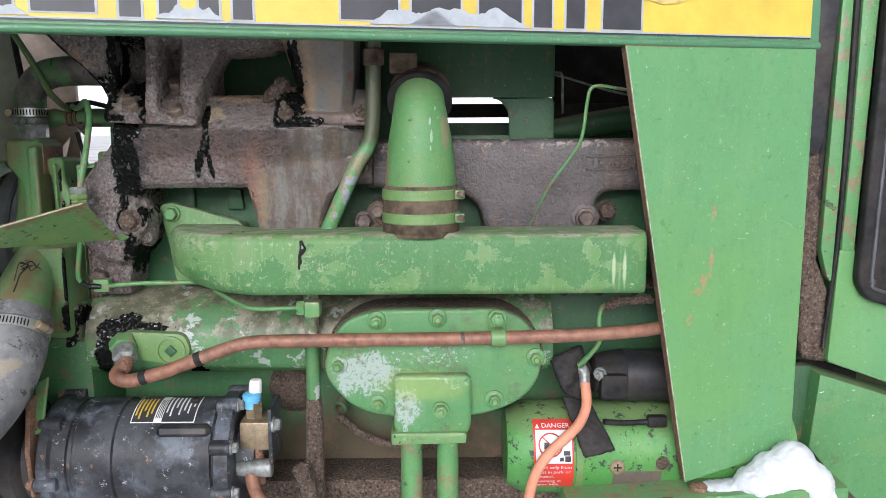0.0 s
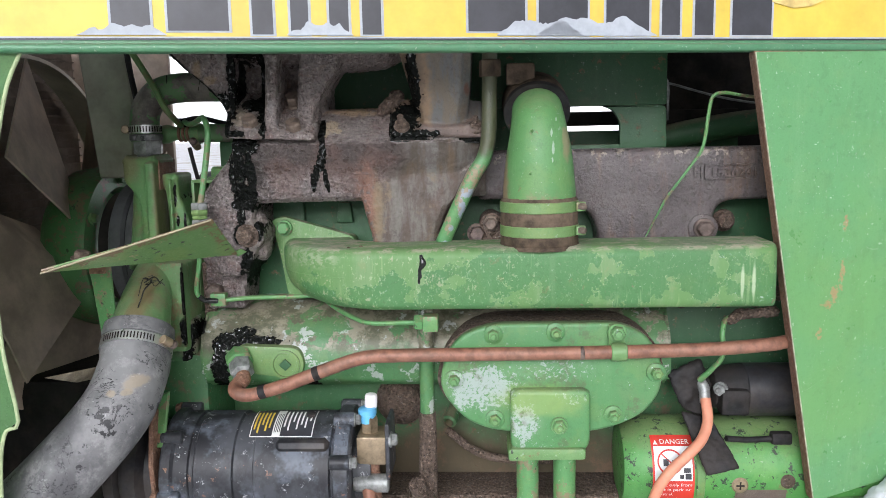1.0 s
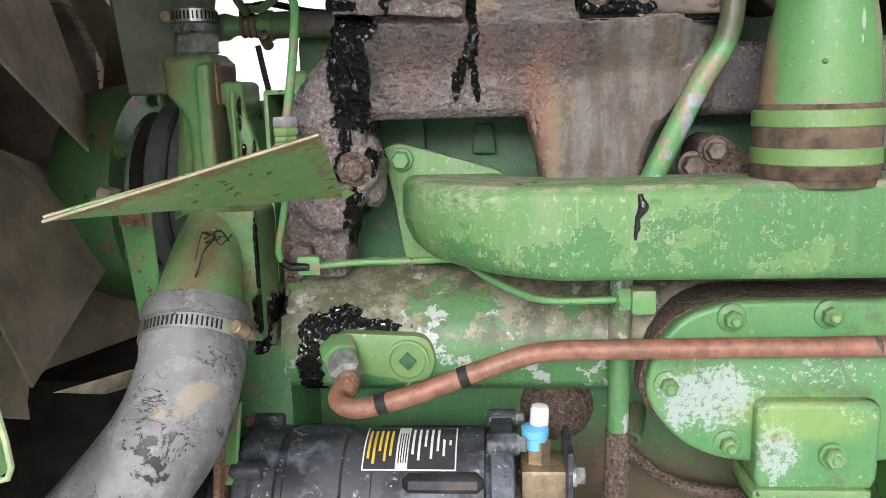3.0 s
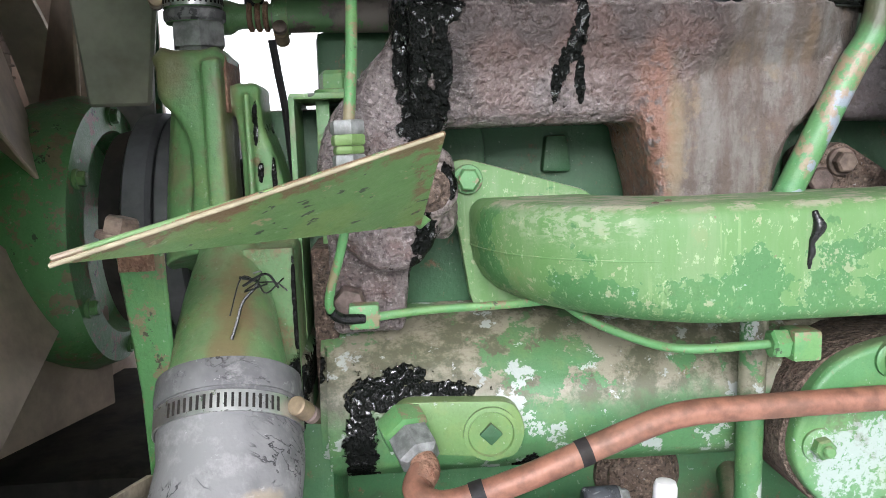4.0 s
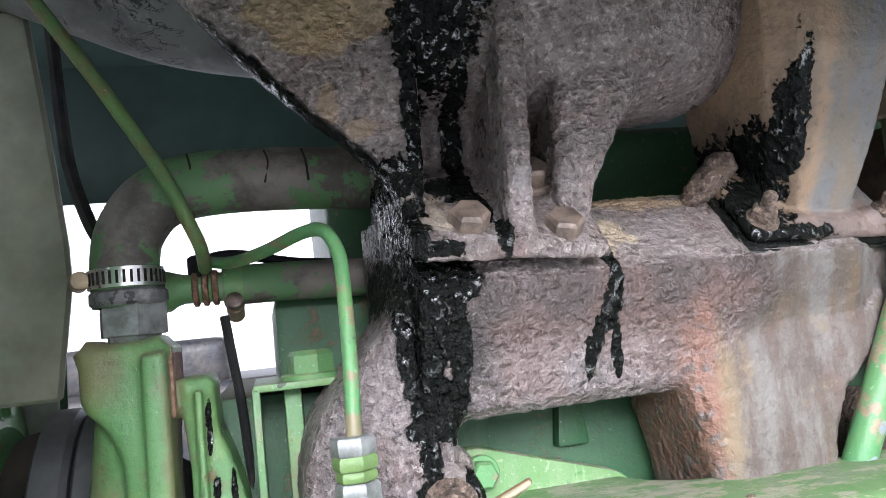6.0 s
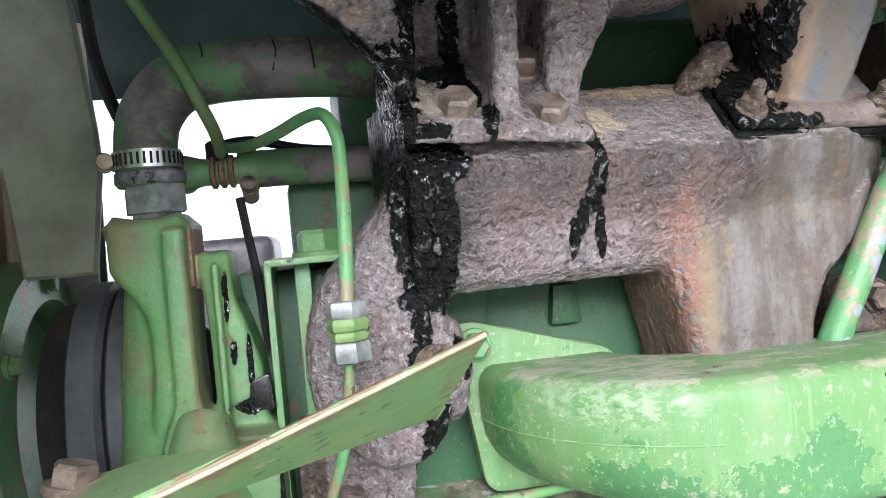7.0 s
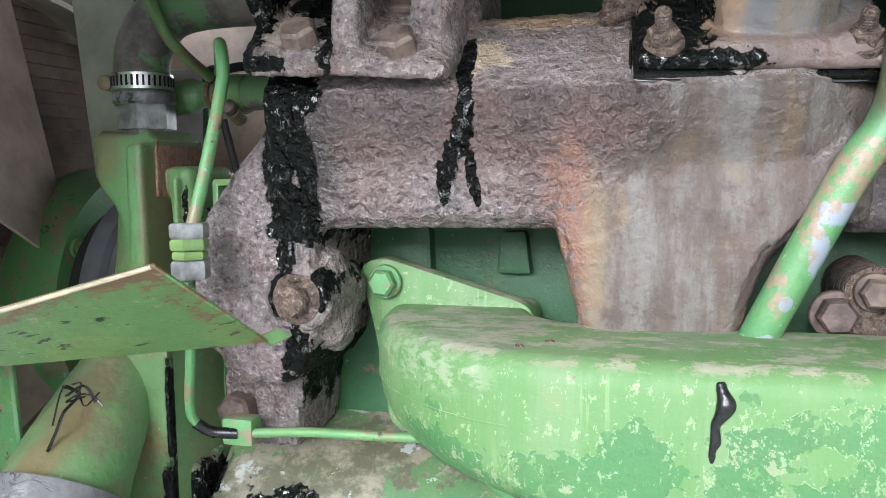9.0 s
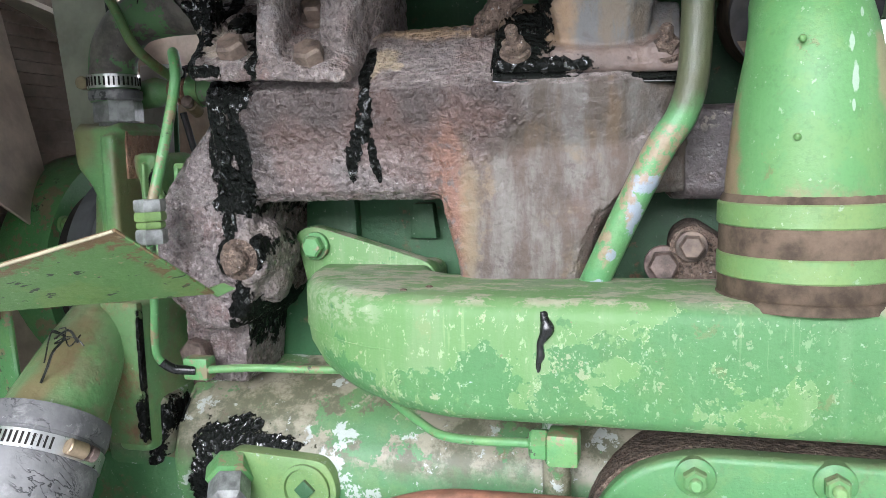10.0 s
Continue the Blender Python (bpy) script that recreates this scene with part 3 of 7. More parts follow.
M = dict(
    box=paint("faded_green_duct_paint", (0.058, 0.180, 0.057), 0.15, 0.10, 0.05, 0.45, 0.2, 0.54, box_extra, 1.0, (0.30, 0.29, 0.21)),
    sleeve=paint("green_sleeve_paint", (0.088, 0.235, 0.078), 0.25, 0.08, 0.08, 0.35, 0.2, 0.48, sleeve_extra, 5.0),
    shield=paint("green_sheet_paint", (0.105, 0.285, 0.115), 0.12, 0.05, 0.0, 0.2, 0.12, 0.32, shield_extra, 9.0),
    hood=paint("green_hood_paint", (0.07, 0.21, 0.105), 0.10, 0.15, 0.06, 0.4, 0.2, 0.36, None, 13.0),
    cover=paint("green_cover_paint", (0.08, 0.235, 0.085), 0.3, 0.2, 0.05, 0.35, 0.25, 0.40, cover_extra, 17.0),
    block=paint("green_block_paint", (0.04, 0.155, 0.055), 0.2, 0.12, 0.2, 0.6, 0.4, 0.55, block_extra, 21.0),
    gallery=paint("green_gallery_paint", (0.07, 0.20, 0.075), 0.3, 0.2, 0.12, 0.15, 0.3, 0.45, rail_extra, 25.0),
    pump=paint("green_pump_paint", (0.115, 0.265, 0.10), 0.35, 0.08, 0.15, 0.4, 0.25, 0.42, pump_extra, 29.0),
    flange=paint("rusty_flange_paint", (0.10, 0.21, 0.075), 0.3, 0.08, 0.75, 0.3, 0.25, 0.5, oily((-0.5645, 1.145, 0.0018, 0.04), (-0.566, 1.085, 0.006, 0.022)), 61.0),
    fin=paint("pale_green_sheet_paint", (0.13, 0.26, 0.095), 0.3, 0.06, 0.16, 0.2, 0.1, 0.38, fin_extra, 33.0),
    line=paint("green_line_paint", (0.09, 0.255, 0.09), 0.3, 0.12, 0.12, 0.2, 0.2, 0.40, line_extra, 37.0),
    oiltube=paint("green_tube_paint", (0.09, 0.255, 0.10), 0.2, 0.08, 0.10, 0.3, 0.2, 0.38, tube_chip, 41.0),
    bolt=paint("green_bolt_paint", (0.11, 0.26, 0.095), 0.5, 0.2, 0.15, 0.4, 0.2, 0.45, None, 45.0),
    # darker copy of the green: shade on the rear parts is put into it
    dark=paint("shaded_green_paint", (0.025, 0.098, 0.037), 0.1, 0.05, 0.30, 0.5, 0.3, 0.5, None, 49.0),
    guard=paint("guard_sheet_paint", (0.125, 0.25, 0.085), 0.3, 0.04, 0.03, 0.3, 0.1, 0.38, guard_extra, 35.0),
    # lighter copy of the sheet green, with the panel's daylight put into it
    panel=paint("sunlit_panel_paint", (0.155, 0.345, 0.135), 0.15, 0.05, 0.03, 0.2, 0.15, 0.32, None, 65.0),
    lime=paint("yellowed_green_paint", (0.125, 0.235, 0.08), 0.2, 0.12, 0.08, 0.25, 0.1, 0.40, None, 57.0),
    starter=paint("speckled_green_paint", (0.075, 0.27, 0.065), 0.25, 0.0, 0.1, 0.4, 0.2, 0.42, lambda g, c, r: (g.mix(g.step(g.noise(50, 6, 0.78, off=3), 0.575, 0.59), c, (0.03, 0.045, 0.03)), r), 53.0),
    manifold=cast_iron("rusty_cast_manifold", (0.112, 0.089, 0.083), (0.178, 0.153, 0.146), 1.1, manifold_extra, 0.46),
    manifold_grey=cast_iron("grey_scaled_manifold", (0.070, 0.058, 0.058), (0.118, 0.102, 0.098), 0.45, grey_extra, 0.45, 4.0),
    bracket=cast_iron("brown_cast_bracket", (0.135, 0.108, 0.098), (0.215, 0.182, 0.168), 1.0, bracket_extra, 0.42, 7.0),
    stack=cast_iron("scaled_steel_stack", (0.30, 0.28, 0.25), (0.34, 0.28, 0.2), 0.35, stack_extra, 0.6, 9.0),
    rust=cast_iron("rusty_steel", (0.19, 0.10, 0.065), (0.25, 0.15, 0.10), 0.6, None, 0.8, 12.0),
    soil=cast_iron("dirt_crust", (0.082, 0.058, 0.044), (0.145, 0.105, 0.08), 1.2, None, 0.95, 15.0),
    bolt_rust=plain("bare_rusty_bolt", (0.125, 0.092, 0.078), 0.45, 0.3, 0.6, 90, 0.5),
    bolt_tan=plain("tan_scaled_bolt", (0.15, 0.112, 0.088), 0.5, 0.2, 0.6, 70, 0.5),
    bolt_grey=plain("dull_zinc", (0.26, 0.27, 0.26), 0.45, 0.45, 0.4, 80, 0.2),
    clamp=plain("stainless_band", (0.62, 0.62, 0.60), 0.3, 0.9, 0.15, 60, 0.1),
    brass=plain("brass_fitting", (0.30, 0.23, 0.15), 0.45, 0.6, 0.3, 70, 0.2),
    copper=plain("dull_copper_tube", (0.235, 0.105, 0.068), 0.5, 0.12, 0.35, 60, 0.3, 0.15),
    hose=None, rubber=plain("black_rubber", (0.016, 0.016, 0.017), 0.6, 0, 0.5, 50, 0.3, 0.06, 0.22),
    cuff=plain("dirty_rubber_cuff", (0.085, 0.062, 0.043), 0.8, 0, 0.5, 60, 0.6, 0.25, 0.2),
    black=plain("black_enamel", (0.02, 0.021, 0.024), 0.42, 0.0, 0.5, 35, 0.25, 0.12, 0.3),
    belt=plain("worn_belt", (0.075, 0.077, 0.082), 0.5, 0, 0.3, 30, 0.1),
    core=plain("dusty_radiator_core", (0.26, 0.205, 0.165), 0.8, 0, 0.3, 20, 0.3),
    oil=plain("wet_oil", OIL, 0.28, 0, 0.2, 40, 0.2),
    bead=plain("pooled_oil", OIL, 0.05, 0, 0.2, 40, 0.02, spec=0.8),
    orange=plain("faded_orange_cable", (0.64, 0.26, 0.16), 0.5, 0, 0.15, 30, 0.05),
    yellow=plain("yellow_band", (0.62, 0.45, 0.065), 0.42, 0, 0.12, 14, 0.05, 0.06),
    ink=plain("dark_grey_ink", (0.035, 0.036, 0.042), 0.4, 0, 0.2, 25, 0.04),
    white=plain("white_print", (0.72, 0.72, 0.70), 0.4, 0, 0.05, 20, 0.03),
    red=plain("red_decal", (0.60, 0.04, 0.025), 0.4, 0, 0.12, 25, 0.03),
    blue=plain("blue_plastic", (0.12, 0.42, 0.68), 0.35, 0, 0.1, 30, 0.05),
    pale=plain("white_plastic", (0.75, 0.72, 0.72), 0.4, 0, 0.05, 30, 0.05),
    peel=plain("peeled_grey_primer", (0.36, 0.39, 0.42), 0.5, 0, 0.10, 60, 0.1),
    snow=plain("snow", (0.60, 0.62, 0.65), 0.7, 0, 0.06, 90, 0.8),
    # dark teal for the hood's inside: its shade is put into the colour
    hood_shade=plain("shaded_hood_inside", (0.045, 0.080, 0.070), 0.6, 0, 0.25, 6, 0.1),
    # near black for gaps and hollows, their shade put into the colour
    void=plain("void_black", (0.024, 0.022, 0.021), 0.85, 0, 0.4, 20, 0.3, 0.10, 0.15),
    shroud=plain("grimy_shroud", (0.58, 0.53, 0.43), 0.6, 0, 0.25, 8, 0.1, 0.15),
    fan=plain("rusty_fan_blade", (0.50, 0.39, 0.31), 0.55, 0.0, 0.3, 12, 0.1, 0.2),
)


def hose_mat():
    g = Mat("cracked_grey_hose")
    c = g.mix(g.step(g.noise(8, 5, 0.65), 0.40, 0.62), (0.095, 0.095, 0.098), (0.20, 0.20, 0.20))
    c = g.mix(g.mul(g.step(g.noise(34, 7, 0.78, off=13), 0.50, 0.66), 0.55), c, (0.33, 0.325, 0.32))
    f = g.add(g.noise(16, 5, 0.68, dist=0.8, off=3), g.mul(g.sub(g.noise(70, 3, 0.6, off=6), 0.5), 0.06))
    cr = g.sub(1.0, g.step(g.math("ABSOLUTE", g.sub(f, 0.5)), 0.003, 0.010))
    cr = g.mul(cr, g.step(g.noise(9, 3, off=9), 0.46, 0.54))
    flake = g.mul(g.step(g.noise(24, 6, 0.72, off=15), 0.60, 0.615), g.step(g.noise(6, 2, off=19), 0.45, 0.6))
    cr = g.mx(cr, flake)
    c = g.mix(cr, c, (0.030, 0.030, 0.032))
    sc = g.step(g.noise(70, 6, 0.8, stretch=(1, 1, 1.8), off=5), 0.64, 0.67)
    c = g.mix(g.mul(sc, 0.7), c, (0.40, 0.40, 0.39))
    for i, (cx, cz, rx, rz) in enumerate(((-0.575, 1.055, 0.012, 0.008), (-0.60, 1.045, 0.006, 0.004), (-0.583, 1.045, 0.007, 0.004))):
        c = g.mix(g.mul(g.blob(cx, cz, rx, rz, 0.7, 70, 2.0 + i, 0.3), 0.7), c, (0.33, 0.27, 0.19))
    return g.out(c, 0.5, 0, [(cr, 0.6, -0.0015), (g.noise(150, 4), 0.35, 0.0012), (g.noise(28, 4), 0.3, 0.005)], 0.4)


M["hose"] = hose_mat()

# ---- mesh helpers ----
PLACE = {}


def thing(name, label, category, at, group=""):
    """An empty at the base of a thing; its parts hang below it."""
    ob = tagged(new(name), label, category, group)
    ob.location, ob.empty_display_size = at, 0.05
    PLACE[ob] = Vector(at)
    return ob


def part(name, bm, material, parent=None, label="", angle=38, remesh=0.0, rough=0.0, kind=""):
    """Links a bmesh, given in world metres, as one mesh object under a thing."""
    bmesh.ops.recalc_face_normals(bm, faces=bm.faces)
    base = PLACE.get(parent, Vector())
    bm.transform(Matrix.Translation(-base))
    me = bpy.data.meshes.new(name)
    bm.to_mesh(me)
    bm.free()
    me.materials.append(material)
    for p in me.polygons:
        p.use_smooth = True
    me.set_sharp_from_angle(angle=radians(angle))
    ob = tagged(new(name, me), label, kind=kind)
    if remesh:
        md = ob.modifiers.new("cast", "REMESH")
        md.mode, md.voxel_size, md.use_smooth_shade = "VOXEL", remesh, True
        sm = ob.modifiers.new("soften", "SMOOTH")
        sm.factor, sm.iterations = 0.5, 5
        if rough:
            tx = bpy.data.textures.new(name + "_relief", "CLOUDS")
            tx.noise_scale, tx.noise_depth = 0.0065, 2
            dm = ob.modifiers.new("relief", "DISPLACE")
            dm.texture, dm.strength, dm.mid_level, dm.texture_coords = tx, rough, 0.5, "LOCAL"
    if parent is not None:
        ob.parent = parent
    PLACE[ob] = base
    return ob


def put_mesh(name, me, m, parent, label=""):
    """An object of its own on shared mesh data, at the world pose m."""
    ob = tagged(new(name, me), label)
    if parent is not None:
        ob.parent = parent
    ob.matrix_basis = Matrix.Translation(-PLACE.get(parent, Vector())) @ m
    PLACE[ob] = PLACE.get(parent, Vector())
    return ob


def box(x0, x1, y0, y1, z0, z1, bevel=0.003, seg=2, bm=None):
    b = bmesh.new()
    bmesh.ops.create_cube(b, size=1, matrix=Matrix.Translation(((x0 + x1) / 2, (y0 + y1) / 2, (z0 + z1) / 2)) @ Matrix.Diagonal((x1 - x0, y1 - y0, z1 - z0, 1)))
    if bevel:
        bmesh.ops.bevel(b, geom=b.edges[:], offset=bevel, segments=seg, profile=0.6, affect="EDGES")
    return join(bm, b)


def join(a, b):
    """Adds bmesh b to bmesh a."""
    if a is None:
        return b
    me = bpy.data.meshes.new("join")
    b.to_mesh(me)
    b.free()
    a.from_mesh(me)
    bpy.data.meshes.remove(me)
    return a


def prism(outline, y0, y1, bevel=0.003, seg=2, bm=None, slope=0.0):
    """A plate with the given (x, z) outline from y0 (front) to y1; slope: how y changes with x."""
    b = bmesh.new()
    lo = [b.verts.new((x, y0 + slope * x, z)) for x, z in outline]
    hi = [b.verts.new((x, y1 + slope * x, z)) for x, z in outline]
    n = len(lo)
    b.faces.new(lo), b.faces.new(hi[::-1])
    for i in range(n):
        b.faces.new((lo[i], hi[i], hi[(i + 1) % n], lo[(i + 1) % n]))
    bmesh.ops.recalc_face_normals(b, faces=b.faces)
    if bevel:
        sharp = [e for e in b.edges if len(e.link_faces) == 2 and e.calc_face_angle(0) > 0.35]
        bmesh.ops.bevel(b, geom=sharp, offset=bevel, segments=seg, profile=0.6, affect="EDGES")
    return join(bm, b)


def rounded(points, r, n=5):
    """The (x, z) outline with its corners rounded to about r."""
    res = []
    for i, p in enumerate(points):
        p, a, c = Vector(p), Vector(points[i - 1]), Vector(points[(i + 1) % len(points)])
        d = min(r, (a - p).length / 2.2, (c - p).length / 2.2)
        s, e = p + (a - p).normalized() * d, p + (c - p).normalized() * d
        for k in range(n):
            t = k / (n - 1)
            res.append(tuple((1 - t) ** 2 * s + 2 * t * (1 - t) * p + t * t * e))
    return res


def smooth_path(points, n=8):
    P = [Vector(p) for p in points]
    P = [P[0] * 2 - P[1]] + P + [P[-1] * 2 - P[-2]]
    out = []
    for i in range(1, len(P) - 2):
        for k in range(n):
            t = k / n
            a, b, c, d = P[i - 1], P[i], P[i + 1], P[i + 2]
            out.append(0.5 * ((2 * b) + (c - a) * t + (2 * a - 5 * b + 4 * c - d) * t * t + (3 * b - a - 3 * c + d) * t ** 3))
    return out + [P[-2]]


def tube(points, r, seg=16, n=8, cap=True, bm=None, straight=False, section=None):
    """A round bar or hose along the points; r: one radius, or one for each point."""
    path = [Vector(p) for p in points] if straight else smooth_path(points, n)
    m = len(path)
    rs = [r] * m if not isinstance(r, (list, tuple)) else [float(v) for v in np.interp(np.linspace(0, 1, m), np.linspace(0, 1, len(r)), r)]
    b = bmesh.new()
    tan = [(path[min(i + 1, m - 1)] - path[max(i - 1, 0)]).normalized() for i in range(m)]
    nrm = tan[0].orthogonal().normalized()
    rings = []
    for i in range(m):
        nrm = (nrm - tan[i] * nrm.dot(tan[i])).normalized()
        bi = tan[i].cross(nrm)
        rings.append([b.verts.new(path[i] + (nrm * math.cos(a) + bi * math.sin(a)) * rs[i]) for a in (2 * math.pi * k / seg for k in range(seg))])
    for i in range(m - 1):
        for k in range(seg):
            b.faces.new((rings[i][k], rings[i][(k + 1) % seg], rings[i + 1][(k + 1) % seg], rings[i + 1][k]))
    if cap:
        b.faces.new(rings[0][::-1]), b.faces.new(rings[-1])
    return join(bm, b)


def _turn(p0, d, profile, seg, bm):
    """A turned body from p0 along d; profile: rows of (metres along the axis, radius)."""
    b = bmesh.new()
    u = d.orthogonal().normalized()
    v = d.cross(u)
    rings = [[b.verts.new(p0 + d * t + (u * math.cos(a) + v * math.sin(a)) * r) for a in (2 * math.pi * k / seg for k in range(seg))] for t, r in profile]
    for i in range(len(rings) - 1):
        for k in range(seg):
            b.faces.new((rings[i][k], rings[i][(k + 1) % seg], rings[i + 1][(k + 1) % seg], rings[i + 1][k]))
    b.faces.new(rings[0][::-1]), b.faces.new(rings[-1])
    return join(bm, b)


def ball(c, r, bm=None, seg=20):
    b = bmesh.new()
    s = r if isinstance(r, (tuple, list)) else (r, r, r)
    bmesh.ops.create_uvsphere(b, u_segments=seg, v_segments=seg // 2, radius=1, matrix=Matrix.Translation(c) @ Matrix.Diagonal((*s, 1)))
    return join(bm, b)


def facing(pos, normal, spin=0.0):
    """A pose at pos whose z axis points along normal."""
    q = Vector(normal).to_track_quat("Z", "Y")
    return Matrix.Translation(pos) @ q.to_matrix().to_4x4() @ Matrix.Rotation(radians(spin), 4, "Z")


BOLTS = {}


def bolt(parent, pos, normal=(0, -1, 0), r=0.0095, material=None, spin=0.0, washer=True, stud=0.0, name="bolt", label=""):
    """A hex head on a washer; r: half its width over the flats; stud: a threaded end through it."""
    material = material or M["bolt"]
    key = (r, material.name, washer, stud)
    if key not in BOLTS:
        b, t = bmesh.new(), 0.0
        if washer:
            _join = _turn(Vector((0, 0, -0.002)), Vector((0, 0, 1)), [(0, r * 1.45), (0.003, r * 1.45), (0.004, r * 1.38)], 20, None)
            b = _join
            t = 0.002
        h = r * 1.15
        head = _turn(Vector((0, 0, t - 0.001)), Vector((0, 0, 1)), [(0, r * 1.15), (h * 0.8, r * 1.15), (h, r * 0.95)], 6, None)
        b = join(b, head)
        if stud:
            prof = []
            k = 0
            z = 0.0
            while z < stud:
                prof += [(z, r * 0.60), (z + 0.0009, r * 0.52)]
                z += 0.0018
            b = join(b, _turn(Vector((0, 0, h)), Vector((0, 0, 1)), prof + [(stud + 0.001, r * 0.4)], 14, None))
        bmesh.ops.recalc_face_normals(b, faces=b.faces)
        me = bpy.data.meshes.new("bolt")
        b.to_mesh(me)
        b.free()
        me.materials.append(material)
        for p in me.polygons:
            p.use_smooth = True
        me.set_sharp_from_angle(angle=radians(28))
        BOLTS[key] = me
    return put_mesh(name, BOLTS[key], facing(pos, normal, spin), parent, label)


def hose_clamp(label, center, axis, r, screw_at, width=0.013, slots=26, metal="clamp"):
    """A worm-drive clamp: slotted band, screw housing and slotted screw; screw_at: an angle round the axis."""
    c, d = Vector(center), Vector(axis).normalized()
    t = thing("hose_clamp", label, "hose clamp", c, "hose clamps")
    u = d.orthogonal().normalized()
    v = d.cross(u)

    def at(a, rr, h):
        return c + (u * math.cos(a) + v * math.sin(a)) * rr + d * h
    b = bmesh.new()
    n = 72
    rows = [(-width / 2, r + 0.0004), (-width / 2, r + 0.0016), (width / 2, r + 0.0016), (width / 2, r + 0.0004)]
    rings = [[b.verts.new(at(2 * math.pi * k / n, rr, h)) for h, rr in rows] for k in range(n)]
    for k in range(n):
        for j in range(4):
            b.faces.new((rings[k][j], rings[k][(j + 1) % 4], rings[(k + 1) % n][(j + 1) % 4], rings[(k + 1) % n][j]))
    part("band", b, M[metal], t)
    w = Vector(screw_at)
    a0 = math.atan2(w.dot(v), w.dot(u))
    b = None
    for k in range(slots):
        a = a0 + 0.35 + k * (0.0042 / r)
        if a > a0 + 5.6:
            break
        q = bmesh.new()
        da = 0.0008 / r
        vs = [q.verts.new(at(a + sa * da, r + hr, sh * width * 0.33)) for hr in (0.0012, 0.0021) for sa, sh in ((-1, -1), (1, -1), (1, 1), (-1, 1))]
        for f in ((0, 1, 2, 3), (4, 5, 6, 7), (0, 1, 5, 4), (1, 2, 6, 5), (2, 3, 7, 6), (3, 0, 4, 7)):
            q.faces.new([vs[i] for i in f])
        b = join(b, q)
    if b:
        part("slot_row", b, M["void"], t, "dark punched slots", kind="stuff")
    p = at(a0, r + 0.006, 0)
    tang = (-u * math.sin(a0) + v * math.cos(a0))
    part("screw_housing", _turn(p - tang * 0.008, tang, [(0, 0.0055), (0.001, 0.0065), (0.015, 0.0065), (0.016, 0.0055)], 14, None), M["brass"], t)
    s = part("screw", _turn(p - tang * 0.017, tang, [(0, 0.0045), (0.001, 0.0062), (0.006, 0.0062), (0.007, 0.004), (0.012, 0.004)], 18, None), M["bolt_rust"], t, "slotted screw head")
    return t


def text_bm(words, size, width=None):
    """Letters as a flat mesh on (x, y), the first line's base at the origin."""
    cu = bpy.data.curves.new("words", "FONT")
    cu.body, cu.size, cu.resolution_u = words, size, 2
    ob = bpy.data.objects.new("words", cu)
    me = ob.to_mesh()
    b = bmesh.new()
    b.from_mesh(me)
    ob.to_mesh_clear()
    bpy.data.objects.remove(ob)
    bpy.data.curves.remove(cu)
    if width and b.verts:
        w = max(v.co.x for v in b.verts) or 1
        for v in b.verts:
            v.co.x *= width / w
    return b


def bend(b, f):
    """Moves every vertex by f(x, y, z)."""
    for v in b.verts:
        v.co = f(*v.co)
    return b


def flat_rect(x0, x1, y0, y1, nx=1, ny=1):
    b = bmesh.new()
    g = [[b.verts.new((x0 + (x1 - x0) * i / nx, y0 + (y1 - y0) * j / ny, 0)) for i in range(nx + 1)] for j in range(ny + 1)]
    for j in range(ny):
        for i in range(nx):
            b.faces.new((g[j][i], g[j][i + 1], g[j + 1][i + 1], g[j + 1][i]))
    return b


def setting(name, bm, material, label, category="", **k):
    ob = part(name, bm, material, None, label, **k)
    return tagged(ob, label, category, kind="structure")


HOOD0, HOODK = 1.0205, 0.2285          # the hood's side stands at y = HOOD0 + HOODK * x


def hood_y(x, off=0.0):
    return HOOD0 + HOODK * x + off

# ---- ground, distance ----
g = Mat("snowy_stubble_field")
gc = g.mix(g.step(g.noise(0.35, 6, 0.7), 0.50, 0.66), (0.82, 0.83, 0.85), (0.56, 0.50, 0.43))
gc = g.mix(g.mul(g.step(g.noise(6, 5, 0.7), 0.58, 0.72), 0.5), gc, (0.40, 0.32, 0.24))
FIELD = g.out(gc, 0.9, 0, [(g.noise(9, 5), 0.5, 0.03)])
b = bmesh.new()
bmesh.ops.create_grid(b, x_segments=60, y_segments=60, size=1)
for v in b.verts:
    x, y = v.co.x, v.co.y
    v.co.x, v.co.y = math.copysign(abs(x) ** 3, x) * 2500, math.copysign(abs(y) ** 3, y) * 2500
    r = v.co.length
    v.co.z = 0.03 * noise.noise((v.co.x * 0.4, v.co.y * 0.4, 0)) + (0.0 if r < 60 else 1.5 * noise.noise((v.co.x * 0.004, v.co.y * 0.004, 5)))
setting("ground", b, FIELD, "snow-dusted tan stubble field under an overcast sky", "ground")
b = bmesh.new()
ring = []
for k in range(241):
    a = 2 * math.pi * k / 240
    h = 130
    ring.append((b.verts.new((math.cos(a) * 700, math.sin(a) * 700, -4)), b.verts.new((math.cos(a) * 705, math.sin(a) * 705, max(3, h)))))
for k in range(240):
    b.faces.new((ring[k][0], ring[k + 1][0], ring[k + 1][1], ring[k][1]))
# the ring glows, to whiten the dull sky along the horizon
HAZE = plain("glowing_haze", (0.6, 0.61, 0.63), 0.95, 0, 0.04, 0.02, 0.0)
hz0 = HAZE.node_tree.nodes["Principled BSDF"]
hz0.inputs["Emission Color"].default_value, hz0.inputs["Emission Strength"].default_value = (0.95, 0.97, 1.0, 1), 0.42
setting("backdrop", b, HAZE, "added plain ring that glows white like bright sky haze", "haze")

